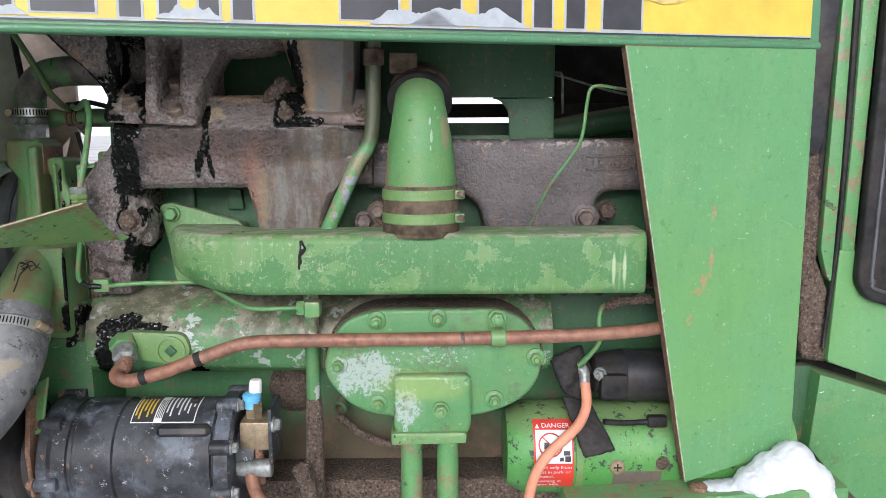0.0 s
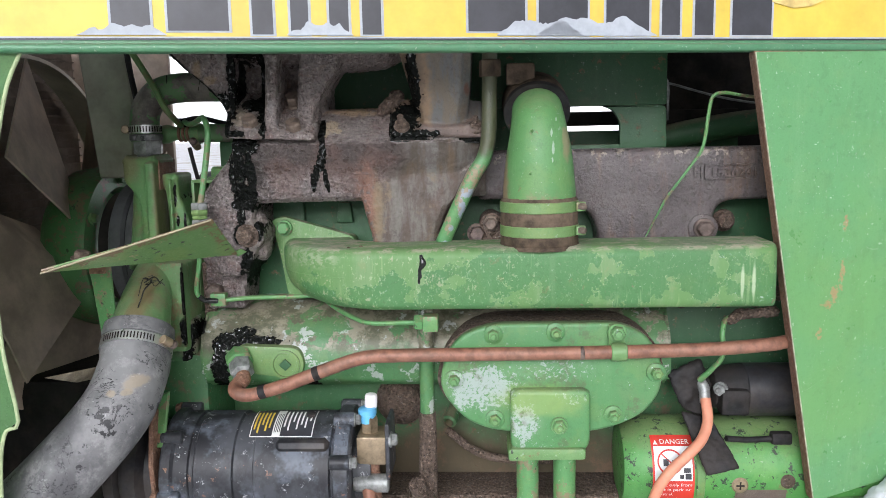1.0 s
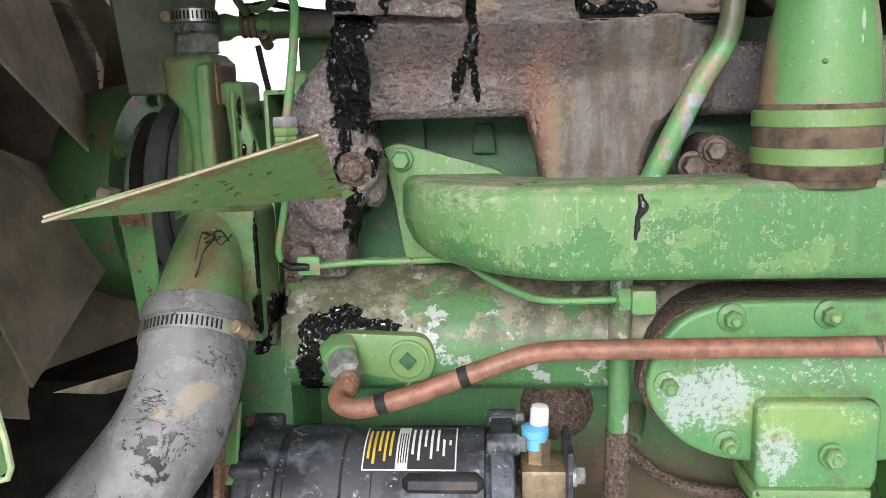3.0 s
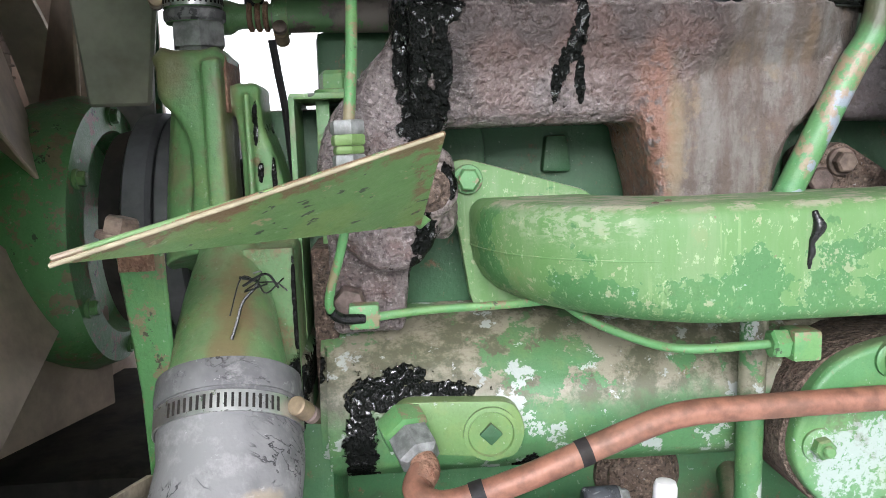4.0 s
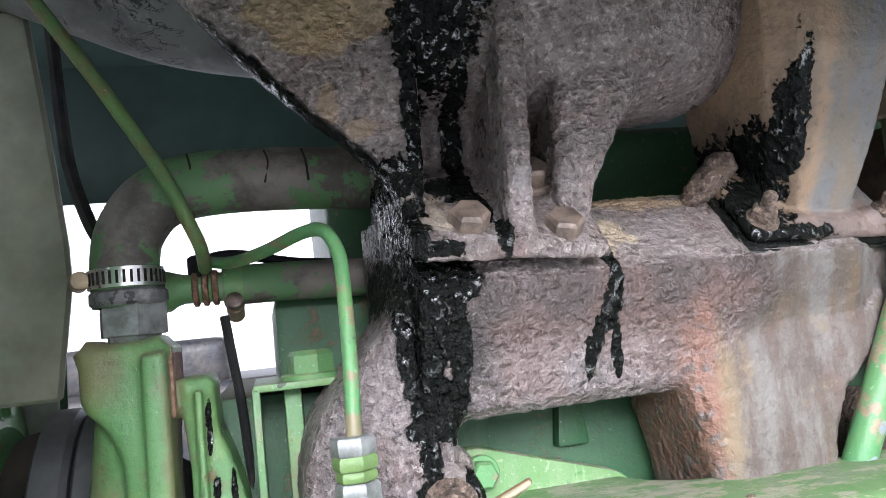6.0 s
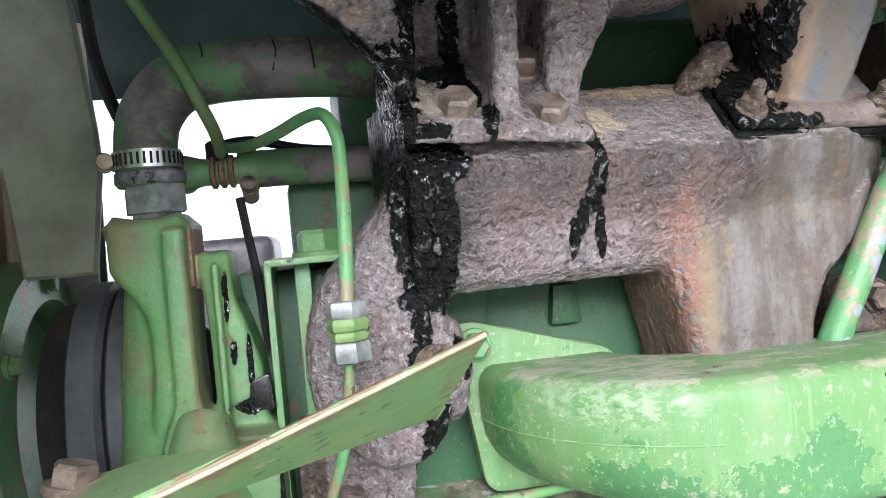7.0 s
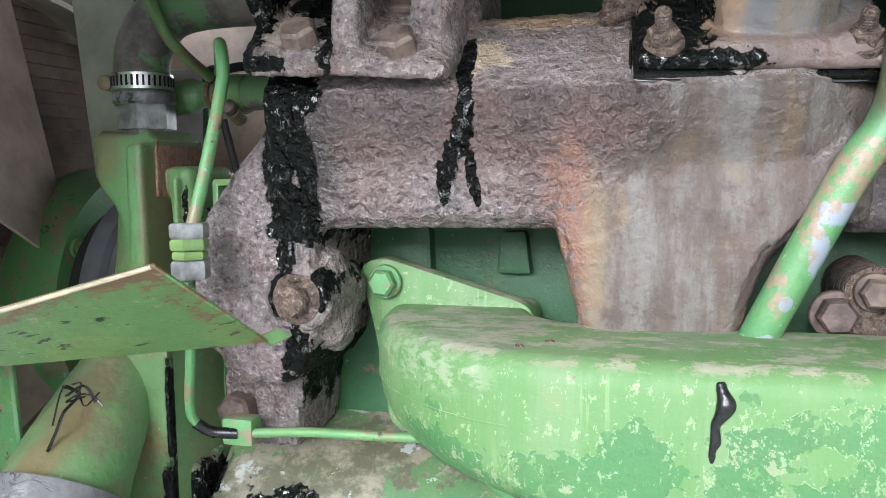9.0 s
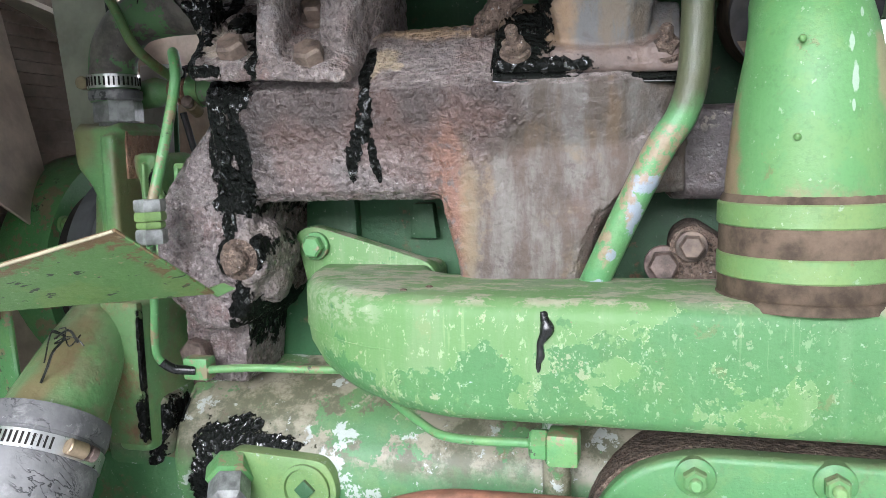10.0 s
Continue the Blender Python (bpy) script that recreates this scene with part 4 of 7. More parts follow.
# ---- engine block ----
blk = thing("engine_block", "green painted diesel engine block, muddy below", "engine block", (0.0, 1.45, 0.62))
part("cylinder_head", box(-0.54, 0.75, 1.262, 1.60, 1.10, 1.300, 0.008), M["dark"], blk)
part("crankcase", box(-0.55, 0.80, 1.275, 1.62, 0.60, 1.10, 0.01), M["block"], blk)
# water gallery along the side: rounded front, sloping dusty top
sec = [(1.30, 1.125), (1.235, 1.118), (1.20, 1.098), (1.168, 1.075), (1.156, 1.045), (1.156, 1.01), (1.17, 0.99), (1.20, 0.983), (1.30, 0.983)]
b = bmesh.new()
L = [b.verts.new((-0.552, y, z)) for y, z in sec]
R = [b.verts.new((0.17, y, z)) for y, z in sec]
for i in range(len(sec)):
    j = (i + 1) % len(sec)
    b.faces.new((L[i], L[j], R[j], R[i]))
b.faces.new(L[::-1]), b.faces.new(R)
bmesh.ops.bevel(b, geom=[e for e in b.edges], offset=0.006, segments=2, affect="EDGES")
gal = part("water_gallery", b, M["gallery"], blk, "green gallery with flaked paint and black oil", angle=60)
part("pad", prism(rounded([(-0.497, 1.018), (-0.394, 1.006), (-0.384, 1.03), (-0.394, 1.056), (-0.485, 1.060), (-0.50, 1.045)], 0.016), 1.147, 1.17, 0.003), M["lime"], gal, "yellow-green fitting pad")
part("pipe_plug", _turn(Vector((-0.4145, 1.150, 1.030)), Vector((0, -1, 0)), [(0, 0.0225), (0.006, 0.0225), (0.0065, 0.019), (0.004, 0.018)], 28, None), M["lime"], gal, "round plug with a square recess")
# the recess is a raised square in darker green
part("plug_square", prism([(-0.4145, 1.0205), (-0.405, 1.030), (-0.4145, 1.0395), (-0.424, 1.030)], 1.1425, 1.147, 0.001), M["dark"], gal, "dark green square for the plug's recess")
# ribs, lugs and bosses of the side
# added box that closes the bright gap between pump and manifold
part("front_gap_block", box(-0.60, -0.54, 1.285, 1.6, 0.60, 1.30, 0.006), M["dark"], blk)
part("front_cover_edge", box(-0.557, -0.536, 1.205, 1.29, 1.05, 1.18, 0.004), M["soil"], blk, "brown dusty cover edge")
# added box that hides the bright ground below the pump
part("lower_gap_block", box(-0.665, -0.54, 1.16, 1.5, 0.60, 1.045, 0.02), M["block"], blk)
part("lug", prism([(-0.347, 1.235), (-0.320, 1.235), (-0.324, 1.268), (-0.343, 1.268)], 1.250, 1.27, 0.003), M["dark"], blk)
part("face_plate", prism(rounded([(-0.50, 1.11), (-0.395, 1.11), (-0.40, 1.285), (-0.455, 1.29), (-0.47, 1.2)], 0.02), 1.250, 1.27, 0.004), M["dark"], blk)
part("core_boss", _turn(Vector((-0.252, 1.29, 0.93)), Vector((0, -1, 0)), [(0, 0.046), (0.02, 0.043), (0.028, 0.034), (0.034, 0.033), (0.038, 0.024), (0.034, 0.018)], 28, None), M["soil"], blk, "dirt-caked round boss")
part("drain_stub", _turn(Vector((-0.155, 1.28, 0.925)), Vector((-0.3, -1, -0.35)), [(0, 0.011), (0.05, 0.011), (0.052, 0.007), (0.04, 0.006)], 16, None), M["block"], blk)
part("lower_flange", box(-0.55, 0.8, 1.19, 1.30, 0.60, 0.80, 0.012), M["soil"], blk, "mud-crusted lower rail")
part("ledge", tube([(-0.175, 1.24, 0.89), (-0.13, 1.23, 0.858), (-0.08, 1.225, 0.845), (0.0, 1.225, 0.843)], 0.007, 10), M["soil"], blk)

# ---- rocker cover and the pierced plate behind the manifold ----
rk = thing("rocker_cover", "green rocker cover on the cylinder head, darkened for shade", "rocker cover", (-0.3, 1.40, 1.30))
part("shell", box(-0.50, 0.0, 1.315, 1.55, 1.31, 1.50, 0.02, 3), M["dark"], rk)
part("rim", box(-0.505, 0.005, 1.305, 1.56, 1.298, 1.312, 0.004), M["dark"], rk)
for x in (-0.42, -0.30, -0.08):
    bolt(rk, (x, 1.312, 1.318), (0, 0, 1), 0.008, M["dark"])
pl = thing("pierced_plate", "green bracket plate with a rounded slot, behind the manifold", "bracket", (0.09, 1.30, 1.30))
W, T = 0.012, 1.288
# this web is drawn out up and left to close bright sky gaps
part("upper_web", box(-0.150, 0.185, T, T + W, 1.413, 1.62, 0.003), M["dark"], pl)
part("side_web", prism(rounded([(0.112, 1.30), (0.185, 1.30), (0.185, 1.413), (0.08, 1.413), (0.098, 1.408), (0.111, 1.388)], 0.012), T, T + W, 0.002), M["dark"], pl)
# dark bars added to dim the slot and plug bright gaps
part("slot_filler_bar", box(-0.20, 0.35, 1.45, 1.47, 1.3835, 1.4085, 0.003), M["void"], pl)
part("slot_filler_bar", box(-0.20, 0.35, 1.45, 1.47, 1.33, 1.374, 0.003), M["dark"], pl)
part("slot_filler_bar", box(-0.22, -0.038, 1.472, 1.485, 1.32, 1.43, 0.003), M["dark"], pl)
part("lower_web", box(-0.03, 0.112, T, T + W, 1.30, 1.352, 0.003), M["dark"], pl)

# ---- exhaust manifold ----
mf = thing("exhaust_manifold", "rusty rough-cast exhaust manifold with wet black oil runs", "exhaust manifold", (-0.3, 1.2, 1.2))
LOG = [(1.27, 1.413), (1.180, 1.413), (1.172, 1.410), (1.131, 1.367), (1.126, 1.360), (1.130, 1.344), (1.143, 1.305), (1.150, 1.285), (1.160, 1.277), (1.27, 1.277)]


def loft_x(sections, bm=None):
    """A bar along x through (x, outline in y and z) sections."""
    q = bmesh.new()
    rs = [[q.verts.new((x, y, z)) for y, z in o] for x, o in sections]
    n = len(rs[0])
    for i in range(len(rs) - 1):
        for k in range(n):
            q.faces.new((rs[i][k], rs[i][(k + 1) % n], rs[i + 1][(k + 1) % n], rs[i + 1][k]))
    q.faces.new(rs[0][::-1]), q.faces.new(rs[-1])
    bmesh.ops.recalc_face_normals(q, faces=q.faces)
    return join(bm, q)


FLAT = [(y + 0.010, z) for y, z in LOG]
DROP = [(1.27, 1.378), (1.192, 1.376), (1.180, 1.374), (1.160, 1.366), (1.155, 1.360), (1.158, 1.344), (1.166, 1.312), (1.172, 1.290), (1.180, 1.280), (1.27, 1.278)]
b = loft_x([(-0.468, [(y - 0.014, z) for y, z in LOG]), (-0.400, [(y - 0.008, z) for y, z in LOG]), (-0.348, LOG), (-0.25, LOG), (-0.21, [(y + 0.006, z) for y, z in LOG]), (-0.150, FLAT), (-0.118, DROP), (-0.105, [(y + 0.006, z) for y, z in DROP])])
for v in b.verts:
    if v.co.x < -0.46:
        v.co.x -= max(0.0, v.co.y - 1.115) * 0.10
# second runner, a broad web that narrows down to its port
b = prism(rounded([(-0.300, 1.33), (-0.288, 1.268), (-0.276, 1.225), (-0.268, 1.150), (-0.180, 1.150), (-0.176, 1.225), (-0.164, 1.258), (-0.150, 1.272), (-0.128, 1.282), (-0.108, 1.33)], 0.02), 1.157, 1.275, 0.024, 5, bm=b, slope=0.06)
# first runner: a drooping web with its shoulder, nut boss and foot
b = prism(rounded([(-0.474, 1.375), (-0.483, 1.343), (-0.508, 1.316), (-0.533, 1.285), (-0.543, 1.255), (-0.544, 1.228), (-0.536, 1.195), (-0.500, 1.165), (-0.468, 1.168), (-0.452, 1.190), (-0.446, 1.215), (-0.450, 1.252), (-0.446, 1.278), (-0.420, 1.30), (-0.43, 1.375)], 0.012), 1.138, 1.26, 0.016, 4, bm=b)
b = prism(rounded([(-0.540, 1.20), (-0.538, 1.112), (-0.480, 1.112), (-0.474, 1.160), (-0.462, 1.20)], 0.008), 1.172, 1.25, 0.006, bm=b)
b = _turn(Vector((-0.459, 1.2, 1.230)), Vector((0, -1, 0)), [(0, 0.026), (0.060, 0.024), (0.065, 0.020)], 24, b)
b = ball((-0.448, 1.168, 1.242), (0.013, 0.022, 0.020), b)
b = ball((-0.447, 1.174, 1.212), (0.014, 0.022, 0.025), b)
part("casting", b, M["manifold"], mf, remesh=0.0019, rough=0.0026)
part("washer", _turn(Vector((-0.459, 1.140, 1.230)), Vector((0, -1, 0)), [(0, 0.0185), (0.005, 0.018), (0.007, 0.0165)], 22, None), M["soil"], mf, remesh=0.002, rough=0.003)
part("worn_nut", _turn(Vector((-0.459, 1.135, 1.230)), Vector((0, -1, 0)), [(0, 0.0115), (0.008, 0.0110), (0.0105, 0.0098), (0.0115, 0.007)], 8, None), M["soil"], mf, "rounded-off rusty nut")
bolt(mf, (-0.524, 1.170, 1.140), r=0.0125, material=M["bolt_rust"], spin=0, washer=False)
bolt(mf, (-0.120, 1.195, 1.222), r=0.0105, material=M["bolt_rust"], spin=20)
part("pimple", ball((-0.505, 1.138, 1.264), (0.005, 0.006, 0.005)), M["manifold"], mf)

mr = thing("rear_exhaust_manifold", "smooth grey heat-scaled rear half of the exhaust manifold", "exhaust manifold", (0.2, 1.24, 1.2))
out = [(-0.12, 1.346), (0.70, 1.346), (0.70, 1.266), (0.262, 1.266), (0.244, 1.258), (0.238, 1.24), (0.236, 1.19), (0.066, 1.19), (0.064, 1.225), (0.052, 1.25), (0.022, 1.268), (-0.05, 1.272), (-0.12, 1.272)]
b = prism(out, 1.200, 1.27, 0.012, 3)
part("casting", b, M["manifold_grey"], mr)
part("boss", _turn(Vector((0.222, 1.22, 1.224)), Vector((0, -1, 0)), [(0, 0.023), (0.022, 0.022), (0.025, 0.018)], 24, None), M["manifold_grey"], mr)
bolt(mr, (0.222, 1.193, 1.224), r=0.011, material=M["bolt_rust"], spin=15)
bolt(mr, (0.262, 1.232, 1.232), r=0.012, material=M["soil"], spin=5)
part("number_frame", join(join(box(0.222, 0.298, 1.1958, 1.203, 1.318, 1.3205, 0.0006), box(0.222, 0.298, 1.1958, 1.203, 1.2975, 1.300, 0.0006)), join(box(0.222, 0.2245, 1.1958, 1.203, 1.2975, 1.3205, 0.0006), box(0.2955, 0.298, 1.1958, 1.203, 1.2975, 1.3205, 0.0006))), M["manifold_grey"], mr)
for words, x, z, s, w in (("153624", 0.229, 1.3025, 0.017, 0.062), ("H", 0.205, 1.300, 0.025, 0.013)):
    t = bend(text_bm(words, s, w), lambda u, v, q: (x + u, 1.1958, z + v))
    ex = bmesh.ops.extrude_face_region(t, geom=t.faces[:])
    bmesh.ops.translate(t, verts=[v for v in ex["geom"] if isinstance(v, bmesh.types.BMVert)], vec=(0, 0.0045, 0))
    part("casting_number", t, M["manifold_grey"], mr)
# the stack's flange lies on the sloping shoulder: (u, v, n) run along its front edge, up the slope and out of it
FU = Vector((0.133, 0.0185, -0.004)).normalized()
FN = FU.cross(Vector((0, 0.645, 0.757))).normalized()
FLANGE = Matrix((FU, FN.cross(FU), FN)).transposed().to_4x4()
FLANGE.translation = Vector((-0.2400, 1.1345, 1.3660))


def on_flange(u, v, n=0.0):
    return FLANGE @ Vector((u, v, n))


def flange_slab(n0, n1, grow=0.0, bevel=0.002):
    q = box(-grow, 0.134 + grow, -grow, 0.068, n0, n1, bevel)
    q.transform(FLANGE)
    return q


part("oil_bead", tube([on_flange(-0.0025, 0.03, 0.0012), on_flange(-0.0032, 0.004, 0.0008), on_flange(0.0, -0.0032, 0.0006), on_flange(0.04, -0.0034, 0.0004), on_flange(0.09, -0.0032, 0.0006), on_flange(0.134, -0.0030, 0.0008)], [0.0008, 0.0014, 0.0018, 0.0016, 0.0013, 0.0010], 12), M["bead"], mf, "wet shining bead of oil")
part("gasket", flange_slab(-0.0005, 0.0042, 0.0022, 0.0006), M["oil"], mf, "black oily gasket")

# ---- exhaust stack on its flange ----
st = thing("exhaust_stack", "scaled grey-tan exhaust pipe on a bolted flange", "exhaust pipe", (-0.175, 1.19, 1.366))
b = flange_slab(0.0044, 0.0135, 0.0, 0.003)
SQ = lambda x0, x1, y0, y1, z: [(x0 + 0.012, y0, z), (x1 - 0.014, y0 + 0.004, z), (x1, y0 + 0.022, z), (x1, y1, z), (x0, y1, z), (x0, y0 + 0.02, z)]
q = bmesh.new()
rs = [[q.verts.new(p) for p in SQ(*a)] for a in ((-0.203, -0.136, 1.150, 1.235, 1.372), (-0.205, -0.132, 1.138, 1.235, 1.395), (-0.213, -0.126, 1.114, 1.225, 1.44), (-0.225, -0.123, 1.090, 1.215, 1.49), (-0.240, -0.123, 1.045, 1.20, 1.66))]
for i in range(4):
    for k in range(6):
        q.faces.new((rs[i][k], rs[i][(k + 1) % 6], rs[i + 1][(k + 1) % 6], rs[i + 1][k]))
q.faces.new(rs[0][::-1]), q.faces.new(rs[-1])
bmesh.ops.recalc_face_normals(q, faces=q.faces)
b = join(b, q)
# cast fillet between the flange and the pipe, and the pads under the nuts
b = tube([on_flange(0.040, 0.014, 0.010), on_flange(0.075, 0.010, 0.010), on_flange(0.104, 0.014, 0.010)], 0.008, 12, bm=b)
b = ball(on_flange(0.118, 0.014, 0.011), (0.016, 0.012, 0.010), b)
part("elbow", b, M["stack"], st, remesh=0.0020, rough=0.0013)
for u, v in ((0.014, 0.014), (0.121, 0.013)):
    bolt(st, on_flange(u, v, 0.0135), (-0.02, -0.70, 0.71), 0.0080, M["soil"], 10, True, 0.012, "stud_nut")
b = None
for u, v, n, r in ((-0.014, 0.052, -0.001, 0.008), (-0.007, 0.056, 0.005, 0.0115), (0.001, 0.060, 0.013, 0.0125), (0.008, 0.064, 0.021, 0.012)):
    b = ball(on_flange(u, v, n), (r, r * 0.9, r * 0.85), b)
part("crusted_nut", b, M["soil"], st, "sand-scaled rear nut", remesh=0.002, rough=0.006)

# ---- cast bracket over the manifold ----
br = thing("cast_bracket", "brown ribbed cast bracket with tan scale and oil", "bracket", (-0.42, 1.14, 1.386))
# sloping foot, its front edge a little proud of the manifold
b = loft_x([(x, [(1.178, zb), (y0 + 0.003, z0), (y0, z1), (y0 + 0.006, z1 + 0.005), (1.178, z1 + 0.066)]) for x, y0, z0, z1, zb in ((-0.472, 1.096, 1.3735, 1.386, 1.40), (-0.464, 1.095, 1.3715, 1.386, 1.40), (-0.405, 1.098, 1.370, 1.381, 1.39), (-0.356, 1.107, 1.367, 1.376, 1.39), (-0.347, 1.114, 1.368, 1.376, 1.39))])
for v in b.verts:
    if v.co.x < -0.463:
        v.co.x -= max(0.0, v.co.y - 1.11) * 0.12
# upright middle rib, right-hand web, rear wall, left-hand wing, and the bar that they carry
b = prism([(-0.417, 1.38), (-0.398, 1.38), (-0.396, 1.43), (-0.388, 1.56), (-0.408, 1.56), (-0.413, 1.43)], 1.099, 1.20, 0.007, 3, bm=b)
b = prism([(-0.374, 1.40), (-0.352, 1.395), (-0.348, 1.412), (-0.333, 1.440), (-0.314, 1.468), (-0.29, 1.52), (-0.365, 1.52), (-0.372, 1.44)], 1.121, 1.20, 0.008, 3, bm=b)
b = box(-0.475, -0.340, 1.168, 1.25, 1.40, 1.56, 0.01, bm=b)
b = prism([(-0.470, 1.400), (-0.479, 1.422), (-0.502, 1.447), (-0.533, 1.474), (-0.562, 1.503), (-0.640, 1.60), (-0.452, 1.60), (-0.458, 1.43), (-0.461, 1.395)], 1.114, 1.136, 0.005, bm=b)
b = tube([(-0.51, 1.185, 1.572), (-0.47, 1.182, 1.562), (-0.35, 1.18, 1.552), (-0.26, 1.185, 1.550), (-0.18, 1.2, 1.572)], [0.07, 0.082, 0.086, 0.080, 0.05], 28, bm=b)
part("casting", b, M["bracket"], br, remesh=0.0021, rough=0.0026)
FOOT_N = Vector((0, -0.69, 0.72)).normalized()
for x, y, z, sp in ((-0.437, 1.108, 1.3935, 5), (-0.377, 1.114, 1.3865, 0)):
    bolt(br, (x, y, z), FOOT_N, 0.0105, M["bolt_tan"], sp, False)
bolt(br, (-0.383, 1.148, 1.424), FOOT_N, 0.0105, M["bolt_tan"], 15)
part("hole_rim", _turn(Vector((-0.448, 1.137, 1.419)), FOOT_N, [(-0.004, 0.0125), (0.003, 0.012), (0.004, 0.010), (0.001, 0.0085)], 20, None), M["bracket"], br)
# the empty hole's shade is drawn as a black disc
part("bolt_hole", _turn(Vector((-0.448, 1.137, 1.419)), FOOT_N, [(-0.002, 0.009), (0.0015, 0.009)], 18, None), M["oil"], br, "black disc for the dark of an empty bolt hole")
gpi = thing("grey_pipe", "smooth grey pipe curving under the hood", "pipe", (-0.6, 1.3, 1.58))
part("pipe", tube([(-0.80, 1.31, 1.69), (-0.69, 1.305, 1.645), (-0.60, 1.30, 1.608), (-0.50, 1.29, 1.59), (-0.43, 1.28, 1.585)], 0.046, 26), M["hose"], gpi)

# ---- intake crossover duct ----
dc = thing("intake_duct", "faded green sheet-metal intake crossover duct, patchy yellowed paint", "intake duct", (0.0, 1.11, 1.13))


def duct_section(rb):
    """Half-width 0.054 across, heights 1.131 to 1.217; rb: radius of the outer bottom edge."""
    pts, h0, h1, w = [], 1.131, 1.217, 0.054
    for cx, cz, r, a0 in ((w - 0.014, h1 - 0.014, 0.014, 0), (-w + 0.010, h1 - 0.010, 0.010, 90), (-w + 0.012, h0 + 0.012, 0.012, 180), (w - rb, h0 + rb, rb, 270)):
        for k in range(6):
            a = radians(a0 + 90 * k / 5)
            pts.append((cx + r * math.cos(a), cz + r * math.sin(a)))
    return pts


b, rings = bmesh.new(), []
stations = [((0.287, 1.125), (0, -0.80), 0.013), ((0.284, 1.115), (0, -0.95), 0.013)]
stations += [((x, 1.112), (0, -1), 0.013) for x in np.linspace(0.277, -0.262, 22)]
for k in range(1, 13):
    a = radians(90 * k / 12)
    stations.append(((-0.262 - 0.105 * math.sin(a), 1.217 - 0.105 * math.cos(a)), (-math.sin(a), -math.cos(a)), 0.013 + 0.036 * math.sin(min(1, k / 9) * math.pi / 2)))
stations.append(((-0.367, 1.255), (-1, 0), 0.045))
for (cx, cy), (ox, oy), rb in stations:
    rings.append([b.verts.new((cx + ox * s, cy + oy * s, z)) for s, z in duct_section(rb)])
for i in range(len(rings) - 1):
    n = len(rings[i])
    for k in range(n):
        b.faces.new((rings[i][k], rings[i][(k + 1) % n], rings[i + 1][(k + 1) % n], rings[i + 1][k]))
b.faces.new(rings[0][::-1]), b.faces.new(rings[-1])
part("duct", b, M["box"], dc, angle=50)
part("mounting_flange", prism(rounded([(-0.443, 1.245), (-0.425, 1.252), (-0.31, 1.218), (-0.30, 1.12), (-0.42, 1.12), (-0.43, 1.19)], 0.014), 1.207, 1.225, 0.003), M["box"], dc, "triangular flange")
bolt(dc, (-0.421, 1.204, 1.2335), r=0.0088, material=M["line"], spin=10)
seam = [((cx + ox * 0.0535, cy + oy * 0.0535, 1.178)) for (cx, cy), (ox, oy), rb in stations[25:-1]]
part("weld_seam", tube(seam, 0.0009, 8, 2), M["box"], dc)
part("collar", _turn(Vector((-0.031, 1.112, 1.212)), Vector((0, 0, 1)), [(0, 0.060), (0.004, 0.058), (0.006, 0.054)], 40, None), M["cuff"], dc)
for x, y in ((-0.285, 1.10), (-0.30, 1.085)):
    part("chip", ball((x, y, 1.217), (0.003, 0.0022, 0.0014)), M["soil"], dc)
drip = tube([(-0.1965, 1.0600, 1.2100), (-0.1955, 1.0583, 1.2055), (-0.1935, 1.0575, 1.199), (-0.1955, 1.0575, 1.194), (-0.1985, 1.0578, 1.188), (-0.1980, 1.0580, 1.181), (-0.1995, 1.0580, 1.175), (-0.1995, 1.0583, 1.169)], [0.0028, 0.0032, 0.0050, 0.0036, 0.0024, 0.0030, 0.0022, 0.0014], 12)
tagged(part("oil_drip", drip, M["oil"], None, remesh=0.0011, rough=0.0016), "glossy black drip of oil on the green duct", "oil drip")

# ---- intake sleeve, cuff and clamps ----
sl = thing("intake_sleeve", "green tapered intake pipe with dirt on its edge", "intake pipe", (-0.031, 1.112, 1.216))
part("pipe", tube([(-0.031, 1.112, 1.22), (-0.031, 1.111, 1.29), (-0.031, 1.109, 1.34), (-0.0315, 1.110, 1.372), (-0.032, 1.122, 1.394), (-0.032, 1.155, 1.409), (-0.032, 1.27, 1.415)], [0.051, 0.051, 0.046, 0.040, 0.0365, 0.035, 0.035], 36), M["sleeve"], sl, angle=60)
for x, z in ((-0.044, 1.375), (-0.046, 1.318)):
    part("bump", ball((x, 1.068 - (1.375 - z) * 0.08, z), (0.0024, 0.003, 0.0024)), M["sleeve"], sl)
cf = thing("rubber_cuff", "dirty brown rubber cuff with green painted bands", "rubber cuff", (-0.031, 1.112, 1.216))
part("cuff", _turn(Vector((-0.031, 1.112, 1.217)), Vector((0, 0, 1)), [(0, 0.0535), (0.002, 0.055), (0.062, 0.054), (0.066, 0.0515)], 44, None), M["cuff"], cf)
for z in (1.230, 1.263):
    part("band", _turn(Vector((-0.031, 1.112, z)), Vector((0, 0, 1)), [(0, 0.0548), (0.001, 0.0558), (0.014, 0.0556), (0.015, 0.0546)], 44, None), M["lime"], cf, "green painted band")
    part("screw_block", box(0.017, 0.031, 1.078, 1.092, z + 0.001, z + 0.014, 0.003), M["fin"], cf)
    part("screw", _turn(Vector((0.022, 1.080, z + 0.008)), Vector((0.8, -0.6, 0)), [(0, 0.0048), (0.008, 0.0048), (0.0095, 0.0035)], 6, None), M["bolt_tan"], cf)
el = thing("rubber_elbow", "brown-black rubber elbow clamped over the intake pipe", "rubber hose", (-0.031, 1.2, 1.43))
